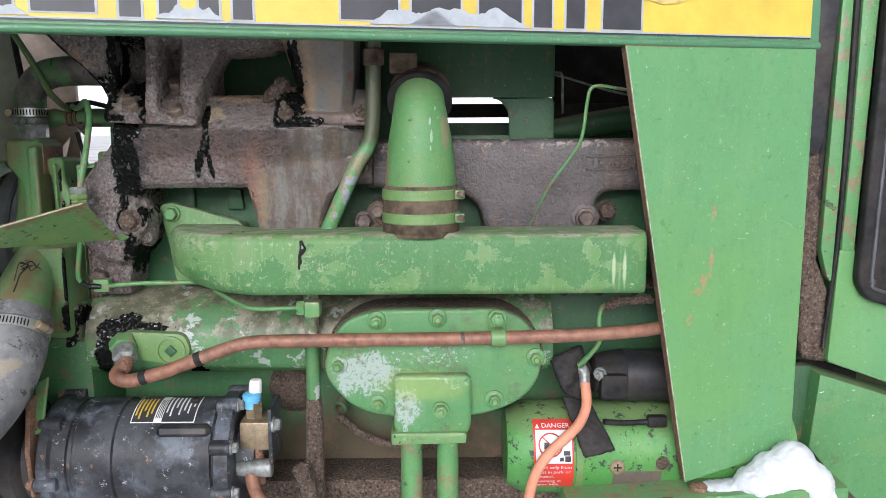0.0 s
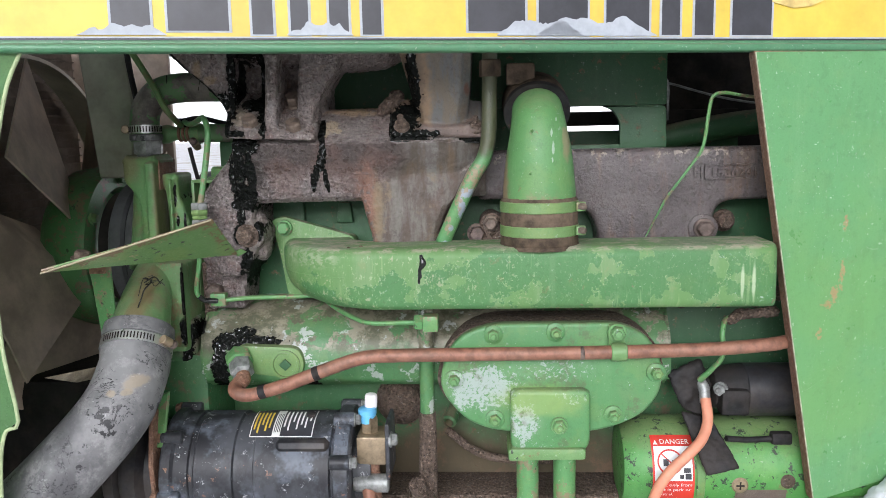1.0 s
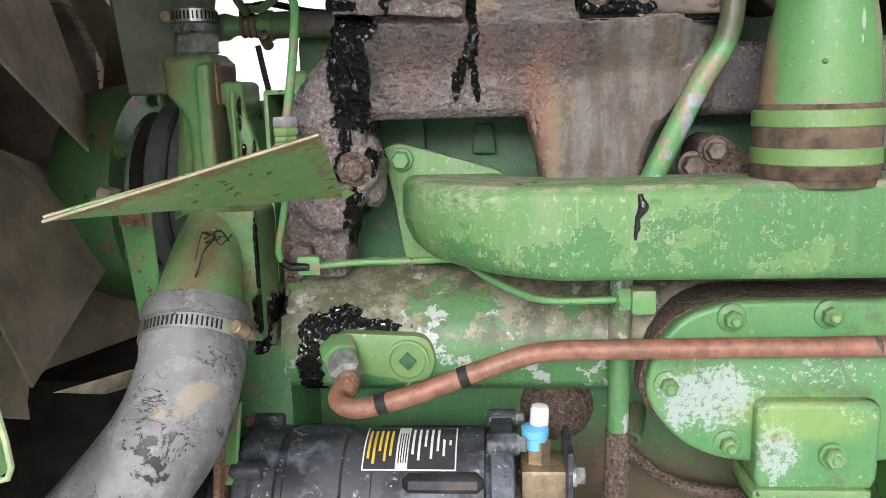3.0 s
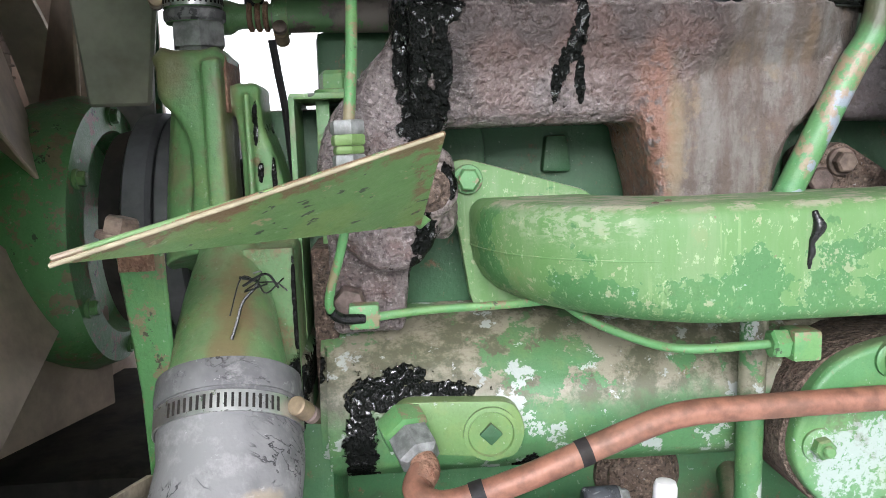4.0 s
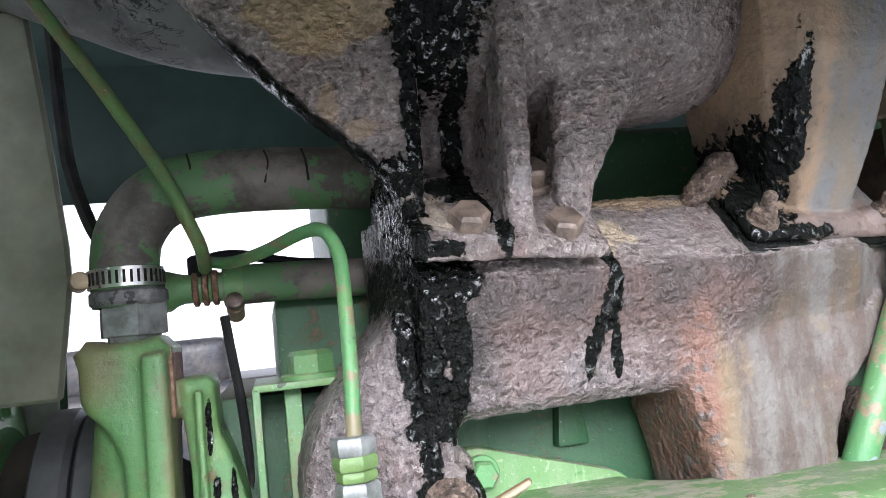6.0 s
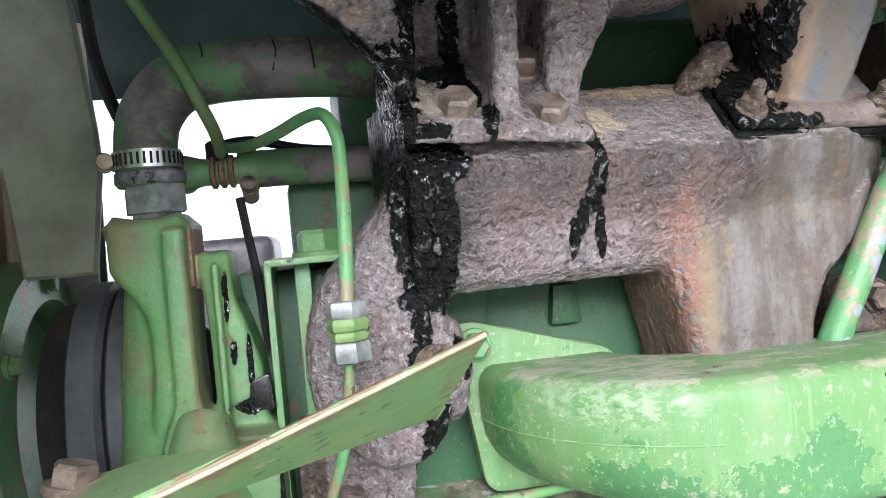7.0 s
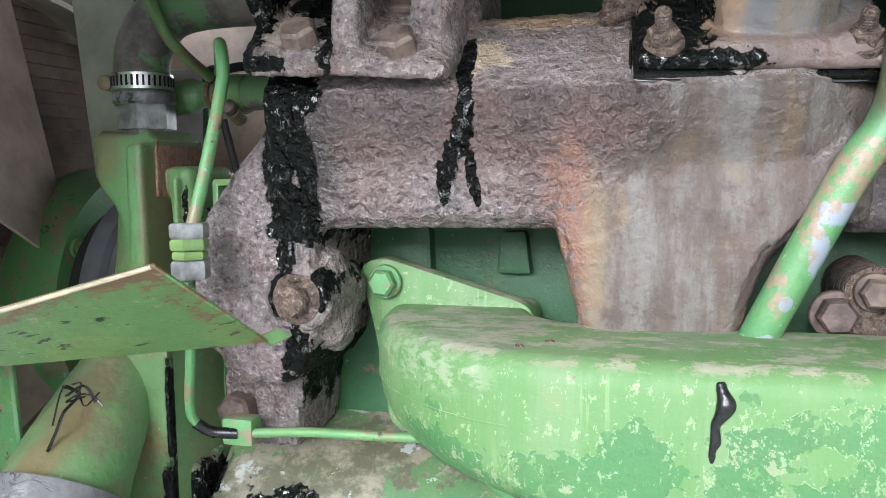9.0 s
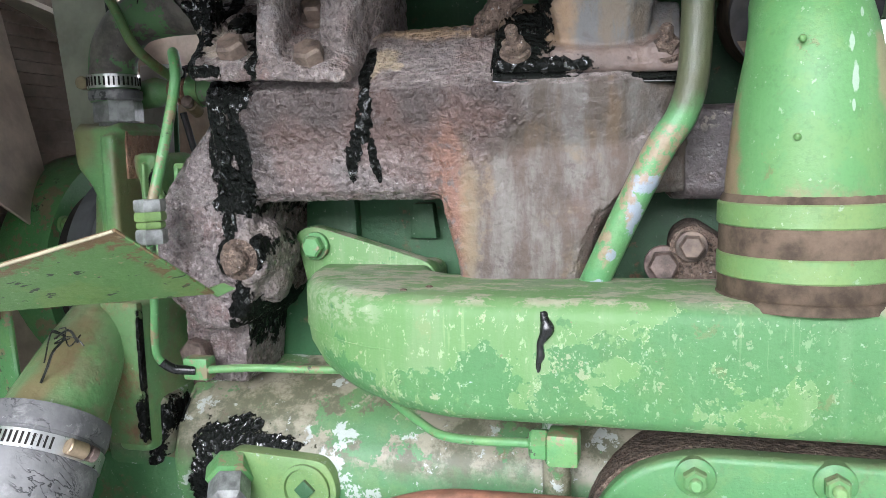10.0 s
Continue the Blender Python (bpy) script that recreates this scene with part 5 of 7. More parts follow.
part("elbow", tube([(-0.032, 1.138, 1.401), (-0.032, 1.155, 1.409), (-0.032, 1.19, 1.416), (-0.032, 1.28, 1.420)], [0.045, 0.046, 0.046, 0.046], 32), M["cuff"], el)
part("lip", tube([(-0.032, 1.136, 1.400), (-0.032, 1.142, 1.404)], [0.047, 0.0475], 32, 2), M["rubber"], el)
part("clamp_block", box(-0.075, -0.035, 1.13, 1.16, 1.440, 1.470, 0.004), M["cuff"], el)

# ---- oil return tube ----
tb = thing("oil_tube", "green bent steel tube with paint flaked to bare grey", "tube", (-0.17, 1.15, 1.20))
part("tube", tube([(-0.188, 1.15, 1.175), (-0.170, 1.146, 1.215), (-0.147, 1.142, 1.265), (-0.124, 1.140, 1.312), (-0.108, 1.140, 1.338), (-0.101, 1.140, 1.37), (-0.099, 1.14, 1.43), (-0.098, 1.14, 1.49)], 0.0110, 20), M["oiltube"], tb)
part("tube_nut", _turn(Vector((-0.098, 1.14, 1.452)), Vector((0, 0, 1)), [(0, 0.014), (0.002, 0.016), (0.022, 0.016), (0.024, 0.014)], 6, None), M["cuff"], tb)
lg = thing("mounting_lug", "dirt-covered bolted lug beside the tube", "lug", (-0.09, 1.22, 1.2))
part("ear", prism(rounded([(-0.118, 1.20), (-0.06, 1.19), (-0.05, 1.225), (-0.098, 1.256), (-0.116, 1.245)], 0.010), 1.192, 1.26, 0.004), M["soil"], lg, "tan rusty plate")
bolt(lg, (-0.099, 1.190, 1.237), r=0.0085, material=M["bolt_tan"], spin=12)

# ---- wire ----
wr = thing("green_wire", "thin stiff green-painted wire", "wire", (0.2, 1.17, 1.2))
part("wire", tube([(0.134, 1.19, 1.212), (0.148, 1.18, 1.245), (0.162, 1.17, 1.276), (0.190, 1.16, 1.318), (0.206, 1.152, 1.348), (0.2125, 1.148, 1.40), (0.217, 1.147, 1.418), (0.232, 1.15, 1.423), (0.262, 1.16, 1.419), (0.32, 1.18, 1.412)], [0.0008, 0.0016, 0.0022, 0.0022, 0.0026, 0.0026, 0.0026, 0.0026, 0.0024, 0.0024], 8), M["line"], wr)

# ---- pump cover on the block ----
cv = thing("side_cover", "green cast engine side cover with flaked grey patches", "engine cover", (-0.02, 1.15, 0.92))
out = rounded([(-0.168, 1.055), (-0.178, 1.010), (-0.168, 0.985), (-0.14, 0.953), (-0.105, 0.938), (-0.07, 0.934), (0.045, 0.934), (0.085, 0.944), (0.12, 0.962), (0.142, 0.99), (0.148, 1.02), (0.143, 1.05), (0.122, 1.082), (0.085, 1.099), (-0.10, 1.099), (-0.142, 1.085)], 0.02, 4)
part("gasket_rim", prism([(x * 1.03, z) for x, z in out], 1.128, 1.2, 0.003), M["soil"], cv, "dirt-caked edge")
part("cover_plate", prism(out, 1.114, 1.135, 0.006, 3), M["cover"], cv)
b = prism(rounded([(-0.074, 1.003), (0.041, 1.003), (0.041, 0.925), (0.035, 0.912), (-0.066, 0.912), (-0.074, 0.92)], 0.012), 1.098, 1.16, 0.007, 3)
part("spout", b, M["cover"], cv)
part("spout_base", prism(rounded([(-0.078, 0.917), (0.034, 0.917), (0.034, 0.900), (-0.078, 0.898)], 0.005), 1.092, 1.16, 0.004), M["fin"], cv)
for x, z, r in ((-0.098, 1.083, 0.0095), (-0.008, 1.086, 0.0095), (-0.156, 1.016, 0.0095), (0.137, 1.025, 0.0095), (-0.097, 0.955, 0.0095), (0.076, 0.961, 0.0095)):
    part("bolt_boss", _turn(Vector((x, 1.12, z)), Vector((0, -1, 0)), [(0, 0.0145), (0.0085, 0.0140), (0.0095, 0.0125)], 20, None), M["cover"], cv)
    bolt(cv, (x, 1.109, z), r=r * 0.82, spin=random.uniform(0, 60), washer=False, stud=0.004)
bolt(cv, (-0.004, 1.096, 0.951), r=0.0088, spin=20, stud=0.003)
for x, r in ((-0.049, 0.0165), (0.006, 0.0165)):
    pp = thing("drain_pipe", "vertical green pipe below the side cover", "pipe", (x, 1.12, 0.6), "drain pipes")
    part("pipe", tube([(x, 1.122, 0.90), (x, 1.122, 0.75), (x, 1.122, 0.6)], r, 20), M["line"], pp)

# ---- copper line with its clip and fitting ----
cp = thing("copper_line", "dull copper heater line bent along the engine", "copper pipe", (-0.1, 1.1, 1.05))
part("pipe", tube([(-0.468, 1.118, 1.022), (-0.479, 1.098, 1.010), (-0.470, 1.085, 1.005), (-0.45, 1.083, 1.004), (-0.40, 1.083, 1.018), (-0.34, 1.085, 1.040), (-0.30, 1.088, 1.053), (-0.275, 1.090, 1.0575), (-0.24, 1.092, 1.0585), (-0.10, 1.095, 1.059), (0.05, 1.096, 1.060), (0.20, 1.098, 1.063), (0.29, 1.106, 1.067), (0.34, 1.125, 1.068), (0.46, 1.15, 1.07)], 0.0098, 20), M["copper"], cp)
for a, c in (((-0.438, 1.083, 1.007), (-0.428, 1.083, 1.010)), ((-0.358, 1.0843, 1.0335), (-0.349, 1.0846, 1.0365))):
    part("tape", tube([a, c], 0.0104, 20, 2), M["rubber"], cp, "black tape mark")
part("solder_bead", ball((0.028, 1.0955, 1.0596), (0.008, 0.0104, 0.0104)), M["bolt_rust"], cp)
fx = Vector((0.45, -1, -0.62)).normalized()
fo = Vector((-0.487, 1.150, 1.043))
part("hex_fitting", _turn(fo, fx, [(-0.004, 0.019), (0.0, 0.021), (0.014, 0.021), (0.016, 0.018)], 6, None), M["line"], cp, "green painted hex fitting")
part("union_nut", _turn(fo + fx * 0.015, fx, [(0, 0.015), (0.002, 0.018), (0.022, 0.018), (0.026, 0.013)], 6, None), M["bolt_grey"], cp)
part("stub", tube([fo + fx * 0.038, fo + fx * 0.05, (-0.474, 1.102, 1.012)], 0.0105, 16, 4), M["rust"], cp)
cl = thing("pipe_clip", "bolted green strap holding the copper line", "pipe clip", (0.08, 1.10, 1.06))
part("strap", join(box(0.067, 0.091, 1.107, 1.112, 1.062, 1.098, 0.002), tube([(0.079, 1.108, 1.073), (0.079, 1.092, 1.0735), (0.079, 1.083, 1.066), (0.079, 1.082, 1.055), (0.079, 1.088, 1.047), (0.079, 1.105, 1.044)], 0.0001, 4)), M["fin"], cl)
part("loop", _turn(Vector((0.069, 1.0963, 1.0605)), Vector((1, 0, 0)), [(0, 0.0118), (0.001, 0.013), (0.021, 0.013), (0.022, 0.0118)], 24, None), M["fin"], cl)
bolt(cl, (0.079, 1.104, 1.087), r=0.0095, spin=10, stud=0.004)

# ---- oil line to the tee, and the standpipe ----
te = thing("standpipe", "green vertical pipe with a tee fitting, dirty below", "pipe", (-0.2, 1.13, 0.6))
part("pipe", tube([(-0.198, 1.14, 1.12), (-0.199, 1.145, 0.95), (-0.20, 1.15, 0.6)], 0.0110, 18), M["gallery"], te)
part("dirt_sleeve", tube([(-0.199, 1.145, 0.955), (-0.199, 1.146, 0.9), (-0.201, 1.148, 0.82), (-0.202, 1.15, 0.6)], [0.0125, 0.0135, 0.015, 0.018], 18), M["soil"], te, "mud-coated lower length")
part("tee_block", box(-0.198, -0.176, 1.078, 1.102, 1.096, 1.119, 0.003), M["line"], te)
part("tee_nut", _turn(Vector((-0.211, 1.090, 1.108)), Vector((1, 0, 0)), [(0, 0.009), (0.002, 0.0115), (0.012, 0.0115), (0.014, 0.009)], 6, None), M["line"], te)
part("thin_line", tube([(-0.37, 1.16, 1.15), (-0.34, 1.14, 1.125), (-0.30, 1.115, 1.109), (-0.27, 1.095, 1.106), (-0.21, 1.090, 1.108)], 0.0035, 12), M["line"], te)

# ---- injection return line with its union, and the lower run ----
FINE = 0.0035
il = thing("fuel_line", "green steel line with a two-nut union, chipped paint", "fuel line", (-0.52, 1.11, 1.12))
part("upper_line", tube([(-0.5965, 1.277, 1.402), (-0.575, 1.243, 1.397), (-0.552, 1.206, 1.399), (-0.530, 1.170, 1.404), (-0.518, 1.150, 1.402), (-0.511, 1.141, 1.388), (-0.510, 1.136, 1.37), (-0.512, 1.118, 1.32), (-0.516, 1.10, 1.27)], 0.0044, 14), M["line"], il)
part("lower_line", tube([(-0.516, 1.10, 1.25), (-0.523, 1.108, 1.20), (-0.535, 1.122, 1.160), (-0.537, 1.13, 1.143), (-0.528, 1.14, 1.133), (-0.508, 1.146, 1.131), (-0.46, 1.15, 1.134), (-0.39, 1.156, 1.134), (-0.32, 1.175, 1.134)], FINE, 14), M["line"], il)
U = Vector((-0.5155, 1.101, 1.247))
ud = Vector((-0.02, 0.02, 1)).normalized()
for t0, t1, r, mt in ((0, 0.012, 0.0125, "bolt_grey"), (0.0125, 0.018, 0.0115, "lime"), (0.0185, 0.026, 0.0125, "lime"), (0.026, 0.036, 0.0125, "bolt_grey")):
    part("union_nut", _turn(U + ud * t0, ud, [(0, r * 0.9), (0.0015, r), (t1 - t0 - 0.0015, r), (t1 - t0, r * 0.9)], 6, None), M[mt], il)
part("line_clip", box(-0.524, -0.500, 1.142, 1.158, 1.122, 1.142, 0.003), M["line"], il)
part("oil_film", tube([(-0.537, 1.131, 1.141), (-0.529, 1.138, 1.133), (-0.512, 1.144, 1.131)], 0.0042, 12), M["oil"], il)

# ---- water pump, its outlet and the big hose ----
wp = thing("water_pump", "green cast water pump housing with rust and oil", "water pump", (-0.61, 1.2, 1.06))
b = prism(rounded([(-0.669, 1.348), (-0.614, 1.348), (-0.613, 1.318), (-0.616, 1.25), (-0.614, 1.185), (-0.652, 1.185), (-0.645, 1.24), (-0.646, 1.275), (-0.655, 1.293), (-0.669, 1.308)], 0.008), 1.207, 1.282, 0.010, 3)
b = prism([(-0.629, 1.338), (-0.614, 1.340), (-0.613, 1.22), (-0.606, 1.192), (-0.606, 1.178), (-0.640, 1.178), (-0.640, 1.192), (-0.630, 1.215)], 1.196, 1.24, 0.003, bm=b)
b = tube([(-0.640, 1.245, 1.30), (-0.648, 1.245, 1.25), (-0.650, 1.24, 1.20), (-0.645, 1.23, 1.17)], [0.026, 0.024, 0.026, 0.032], 20, bm=b)
b = prism(rounded([(-0.611, 1.320), (-0.588, 1.320), (-0.586, 1.285), (-0.578, 1.262), (-0.571, 1.235), (-0.568, 1.185), (-0.606, 1.185), (-0.606, 1.26)], 0.006), 1.222, 1.29, 0.006, 3, bm=b)
b = box(-0.600, -0.595, 1.214, 1.24, 1.19, 1.312, 0.002, bm=b)
b.transform(Matrix.Translation((-0.006, 0, 0)))
b = box(-0.646, -0.566, 1.190, 1.29, 1.172, 1.190, 0.004, bm=b)
b = tube([(-0.616, 1.19, 1.205), (-0.616, 1.165, 1.178), (-0.612, 1.125, 1.142), (-0.6035, 1.062, 1.090)], [0.018, 0.025, 0.035, 0.044], 24, bm=b)
b = box(-0.600, -0.565, 1.146, 1.30, 1.05, 1.188, 0.006, bm=b)
b = box(-0.63, -0.568, 1.19, 1.30, 0.995, 1.18, 0.012, bm=b)
b = box(-0.608, -0.599, 1.128, 1.26, 1.075, 1.185, 0.003, bm=b)
part("housing", b, M["pump"], wp, remesh=0.0022, rough=0.0008)
part("inlet_casting", box(-0.628, -0.559, 1.162, 1.29, 0.968, 1.098, 0.014, 3), M["gallery"], wp, "oil-streaked green inlet casting")
part("hex_neck", _turn(Vector((-0.6435, 1.24, 1.348)), Vector((0, 0, 1)), [(0, 0.019), (0.004, 0.019), (0.004, 0.0235), (0.022, 0.0235), (0.025, 0.022)], 6, None), M["bolt_grey"], wp, "grey hex neck")
part("rusty_side", box(-0.6205, -0.6175, 1.214, 1.279, 1.296, 1.342, 0.001), M["rust"], wp, "bare rusty side face")
part("flange_face", box(-0.6015, -0.5635, 1.139, 1.147, 1.060, 1.19, 0.002), M["flange"], wp, "rusty machined flange")
# flat black plate: the dark of a hole is put into its colour
part("hole_plate", prism(rounded([(-0.587, 1.222), (-0.572, 1.228), (-0.570, 1.200), (-0.588, 1.204)], 0.004), 1.2195, 1.2225, 0.001), M["oil"], wp, "black plate for a dark hole")
bolt(wp, (-0.60, 1.19, 1.052), (0, -1, 0), 0.009, M["bolt"], 0)
b = None
TU = Vector((-0.580, 1.070, 1.176))
for k in range(5):
    a = k * 1.3
    b = tube([TU, TU + Vector((0.012 * math.cos(a), -0.002, 0.008 * math.sin(a))), TU + Vector((0.020 * math.cos(a * 1.3), -0.003, -0.006 + 0.016 * math.sin(a * 1.7)))], 0.0006, 5, 5, bm=b)
b = tube([TU + Vector((-0.012, 0, 0.004)), TU, TU + Vector((-0.010, -0.003, -0.012)), TU + Vector((-0.014, -0.006, -0.024)), TU + Vector((-0.018, -0.010, -0.036))], 0.0011, 6, 6, bm=b)
b = tube([TU + Vector((-0.010, 0, -0.002)), TU + Vector((0.006, -0.002, 0.006)), TU + Vector((0.014, -0.002, -0.004))], 0.0010, 6, 6, bm=b)
tagged(part("string_tuft", b, M["oil"], None), "tangled black threads caught on the pump casting", "thread")

hs = thing("radiator_hose", "cracked grey rubber lower radiator hose", "rubber hose", (-0.65, 1.0, 0.8))
part("hose", tube([(-0.6035, 1.066, 1.095), (-0.602, 1.052, 1.077), (-0.600, 1.035, 1.055), (-0.612, 1.000, 1.010), (-0.655, 0.965, 0.955), (-0.715, 0.94, 0.895), (-0.80, 0.93, 0.82), (-0.90, 0.93, 0.76)], [0.0475, 0.0475, 0.0475, 0.048, 0.048, 0.048, 0.048, 0.048], 36), M["hose"], hs)
part("end_lip", tube([(-0.6042, 1.074, 1.105), (-0.6035, 1.066, 1.095), (-0.6031, 1.062, 1.090)], [0.0485, 0.0495, 0.0485], 36, 2), M["hose"], hs)
hose_clamp("slotted steel band clamp round the big grey hose", (-0.6025, 1.056, 1.082), (0.04, -0.62, -0.78), 0.0475, (1, -0.35, 0.2), 0.014, 18)

# ---- upper bypass hose ----
bp = thing("bypass_hose", "green-painted rubber bypass hose, cracked and dirty", "rubber hose", (-0.6, 1.24, 1.37))


def bypass_mat():
    g = Mat("worn_painted_rubber")
    green = g.step(g.sub(g.noise(14, 6, 0.7, off=1), g.mul(g.step(g.axis(0), -0.60, -0.50), 0.10)), 0.47, 0.50)
    c = g.mix(g.step(g.noise(25, 6, 0.7, off=3), 0.4, 0.62), (0.085, 0.072, 0.064), (0.20, 0.17, 0.15))
    c = g.mix(g.mul(green, 0.85), c, g.mix(g.noise(40, 5), (0.05, 0.17, 0.055), (0.12, 0.25, 0.10)))
    c = g.mix(g.step(g.noise(60, 5, 0.75, off=8), 0.66, 0.68), c, (0.02, 0.02, 0.018))
    return g.out(c, 0.6, 0, [(g.noise(120, 4), 0.2, 0.001)])


M["bypass"] = bypass_mat()
part("hose", tube([(-0.6465, 1.24, 1.372), (-0.6465, 1.24, 1.402), (-0.641, 1.24, 1.424), (-0.624, 1.24, 1.444), (-0.596, 1.24, 1.453), (-0.54, 1.241, 1.4545), (-0.465, 1.247, 1.451), (-0.38, 1.27, 1.447)], 0.0228, 26), M["bypass"], bp)
for x, s in ((-0.548, 0.0), (-0.522, 0.004), (-0.600, 0.003)):
    part("crack", tube([(x, 1.226, 1.4725), (x + 0.002, 1.2195, 1.462), (x - 0.001 + s, 1.2185, 1.448)], 0.0008, 6), M["void"], bp)
hose_clamp("slotted steel clamp on the bypass hose", (-0.6465, 1.24, 1.391), (0, 0, 1), 0.0232, (-1, -0.25, 0), 0.013, 26)
part("cuff_lip", _turn(Vector((-0.6455, 1.24, 1.3725)), Vector((0, 0, 1)), [(0, 0.0235), (0.002, 0.0255), (0.009, 0.0255), (0.011, 0.023)], 28, None), M["hose"], bp)
ht = thing("heater_hose", "small green-painted heater hose with end fittings", "rubber hose", (-0.55, 1.28, 1.375))
part("hose", tube([(-0.585, 1.28, 1.3830), (-0.54, 1.28, 1.3830), (-0.45, 1.285, 1.3805)], 0.0150, 20), M["bypass"], ht)
part("elbow_fitting", tube([(-0.645, 1.28, 1.380), (-0.625, 1.28, 1.383), (-0.612, 1.28, 1.3835), (-0.575, 1.28, 1.3830)], [0.014, 0.0155, 0.011, 0.011], 16), M["pump"], ht)
for x in (-0.607, -0.600, -0.593):
    part("thread_ring", _turn(Vector((x, 1.28, 1.383)), Vector((1, 0, 0)), [(0, 0.0115), (0.001, 0.0135), (0.004, 0.0135), (0.005, 0.0115)], 18, None), M["rust"], ht, "rusty ring")
hose_clamp("small painted clamp on the heater hose", (-0.577, 1.28, 1.3830), (1, 0, 0), 0.0152, (0, -0.5, -1), 0.013, 8, metal="pump")
tl = thing("vent_line", "thin green line running up under the hood", "fuel line", (-0.6, 1.2, 1.39))
part("line", tube([(-0.596, 1.262, 1.396), (-0.5955, 1.230, 1.407), (-0.601, 1.211, 1.423), (-0.614, 1.207, 1.454), (-0.640, 1.206, 1.500), (-0.662, 1.20, 1.536), (-0.724, 1.19, 1.632)], 0.0048, 12), M["flange"], tl)
part("sender", _turn(Vector((-0.601, 1.281, 1.388)), Vector((0, 0, 1)), [(0, 0.009), (0.018, 0.009), (0.02, 0.006)], 14, None), M["rubber"], tl)
part("loose_wire", tube([(-0.602, 1.284, 1.404), (-0.575, 1.292, 1.408), (-0.53, 1.29, 1.398), (-0.47, 1.29, 1.392)], 0.004, 10), M["rubber"], tl)
part("hanging_wire", tube([(-0.585, 1.262, 1.36), (-0.582, 1.27, 1.33), (-0.578, 1.28, 1.29), (-0.575, 1.29, 1.22)], 0.0035, 8), M["rubber"], tl)
dw = thing("drop_wire", "black wire hanging under the hood", "wire", (-0.72, 1.3, 1.42))
part("wire", tube([(-0.70, 1.30, 1.62), (-0.695, 1.30, 1.53), (-0.69, 1.30, 1.48), (-0.672, 1.28, 1.43), (-0.655, 1.27, 1.41)], 0.005, 8), M["rubber"], dw)

# ---- thermostat bracket behind the fuel line ----
tbk = thing("sheet_bracket", "green folded sheet bracket with a large bolt", "bracket", (-0.54, 1.25, 1.15))
part("top_leaf", box(-0.568, -0.490, 1.215, 1.33, 1.305, 1.310, 0.001), M["fin"], tbk)
part("upright", box(-0.569, -0.564, 1.215, 1.33, 1.10, 1.308, 0.001), M["pump"], tbk)
part("front_leaf", box(-0.548, -0.536, 1.235, 1.245, 1.14, 1.305, 0.002), M["pump"], tbk)
bolt(tbk, (-0.528, 1.240, 1.312), (0, 0, 1), 0.0145, M["bolt"], 0)
part("green_block", box(-0.55, -0.46, 1.30, 1.5, 1.27, 1.372, 0.008), M["dark"], tbk)

# ---- folded fin plate and its strut ----
fn = thing("fin_plate", "pale green folded sheet-metal guard with rusty edges", "guard plate", (-0.58, 1.0, 1.2))
A, B2, C2 = Vector((-0.652, 0.920, 1.214)), Vector((-0.456, 0.982, 1.270)), Vector((-0.466, 1.108, 1.206))


def sheet(corners, thick, bm=None):
    b = bmesh.new()
    n = (corners[1] - corners[0]).cross(corners[2] - corners[0]).normalized() * thick
    lo = [b.verts.new(c) for c in corners]
    hi = [b.verts.new(c + n) for c in corners]
    k = len(corners)
    b.faces.new(lo), b.faces.new(hi[::-1])
    for i in range(k):
        b.faces.new((lo[i], hi[i], hi[(i + 1) % k], lo[(i + 1) % k]))
    bmesh.ops.recalc_face_normals(b, faces=b.faces)
    bmesh.ops.bevel(b, geom=b.edges[:], offset=thick * 0.3, segments=1, affect="EDGES")
    return join(bm, b)


part("face", sheet([A, B2, C2], 0.003), M["guard"], fn)
E1, E2 = Vector((-0.668, 1.032, 1.2085)), Vector((-0.614, 1.022, 1.2225))
part("top_leaf", sheet([A + Vector((0.001, 0.0, 0.002)), A.lerp(B2, 0.45) + Vector((-0.002, 0.001, -0.001)), E2, E1], 0.003), M["fin"], fn, "dusty top leaf")
part("bare_edge", tube([A, A.lerp(B2, 0.5), B2 + Vector((-0.002, 0, 0))], 0.0012, 8), plain("bare_edge", (0.33, 0.29, 0.19), 0.6, 0, 0.2, 60), fn, "pale worn edge")
part("end_tab", sheet([C2 + Vector((-0.006, -0.004, 0.005)), C2 + Vector((0.002, 0.010, 0.008)), C2 + Vector((0.009, 0.018, 0.002)), C2 + Vector((0.0, 0.004, -0.003))], 0.003), M["fin"], fn, "bent corner tab")
bolt(fn, (-0.650, 1.016, 1.2165), (0.25, 0.05, 1), 0.0095, M["bolt_tan"], 20)
sr = thing("guard_strut", "green flat strut below the guard plate", "strut", (-0.63, 1.06, 0.9))
part("strut", sheet([Vector((-0.676, 1.08, 1.205)), Vector((-0.644, 1.08, 1.205)), Vector((-0.643, 1.085, 1.10)), Vector((-0.643, 1.09, 0.95)), Vector((-0.666, 1.09, 0.95)), Vector((-0.668, 1.085, 1.10))], 0.006), M["line"], sr)
part("rust_patch", box(-0.673, -0.649, 1.0765, 1.0785, 1.186, 1.199, 0.0005), M["rust"], sr, "rusty upper end")

lf = thing("lower_guard", "narrow bare tan sheet guard behind the hose", "guard plate", (-0.68, 1.03, 1.05))
part("leaf", sheet([Vector((-0.662, 0.926, 1.080)), Vector((-0.647, 1.025, 1.064)), Vector((-0.640, 1.070, 1.040)), Vector((-0.662, 1.0, 1.050))], 0.003), plain("bare_tan_sheet", (0.34, 0.29, 0.21), 0.6, 0, 0.4, 60, 0.2), lf)

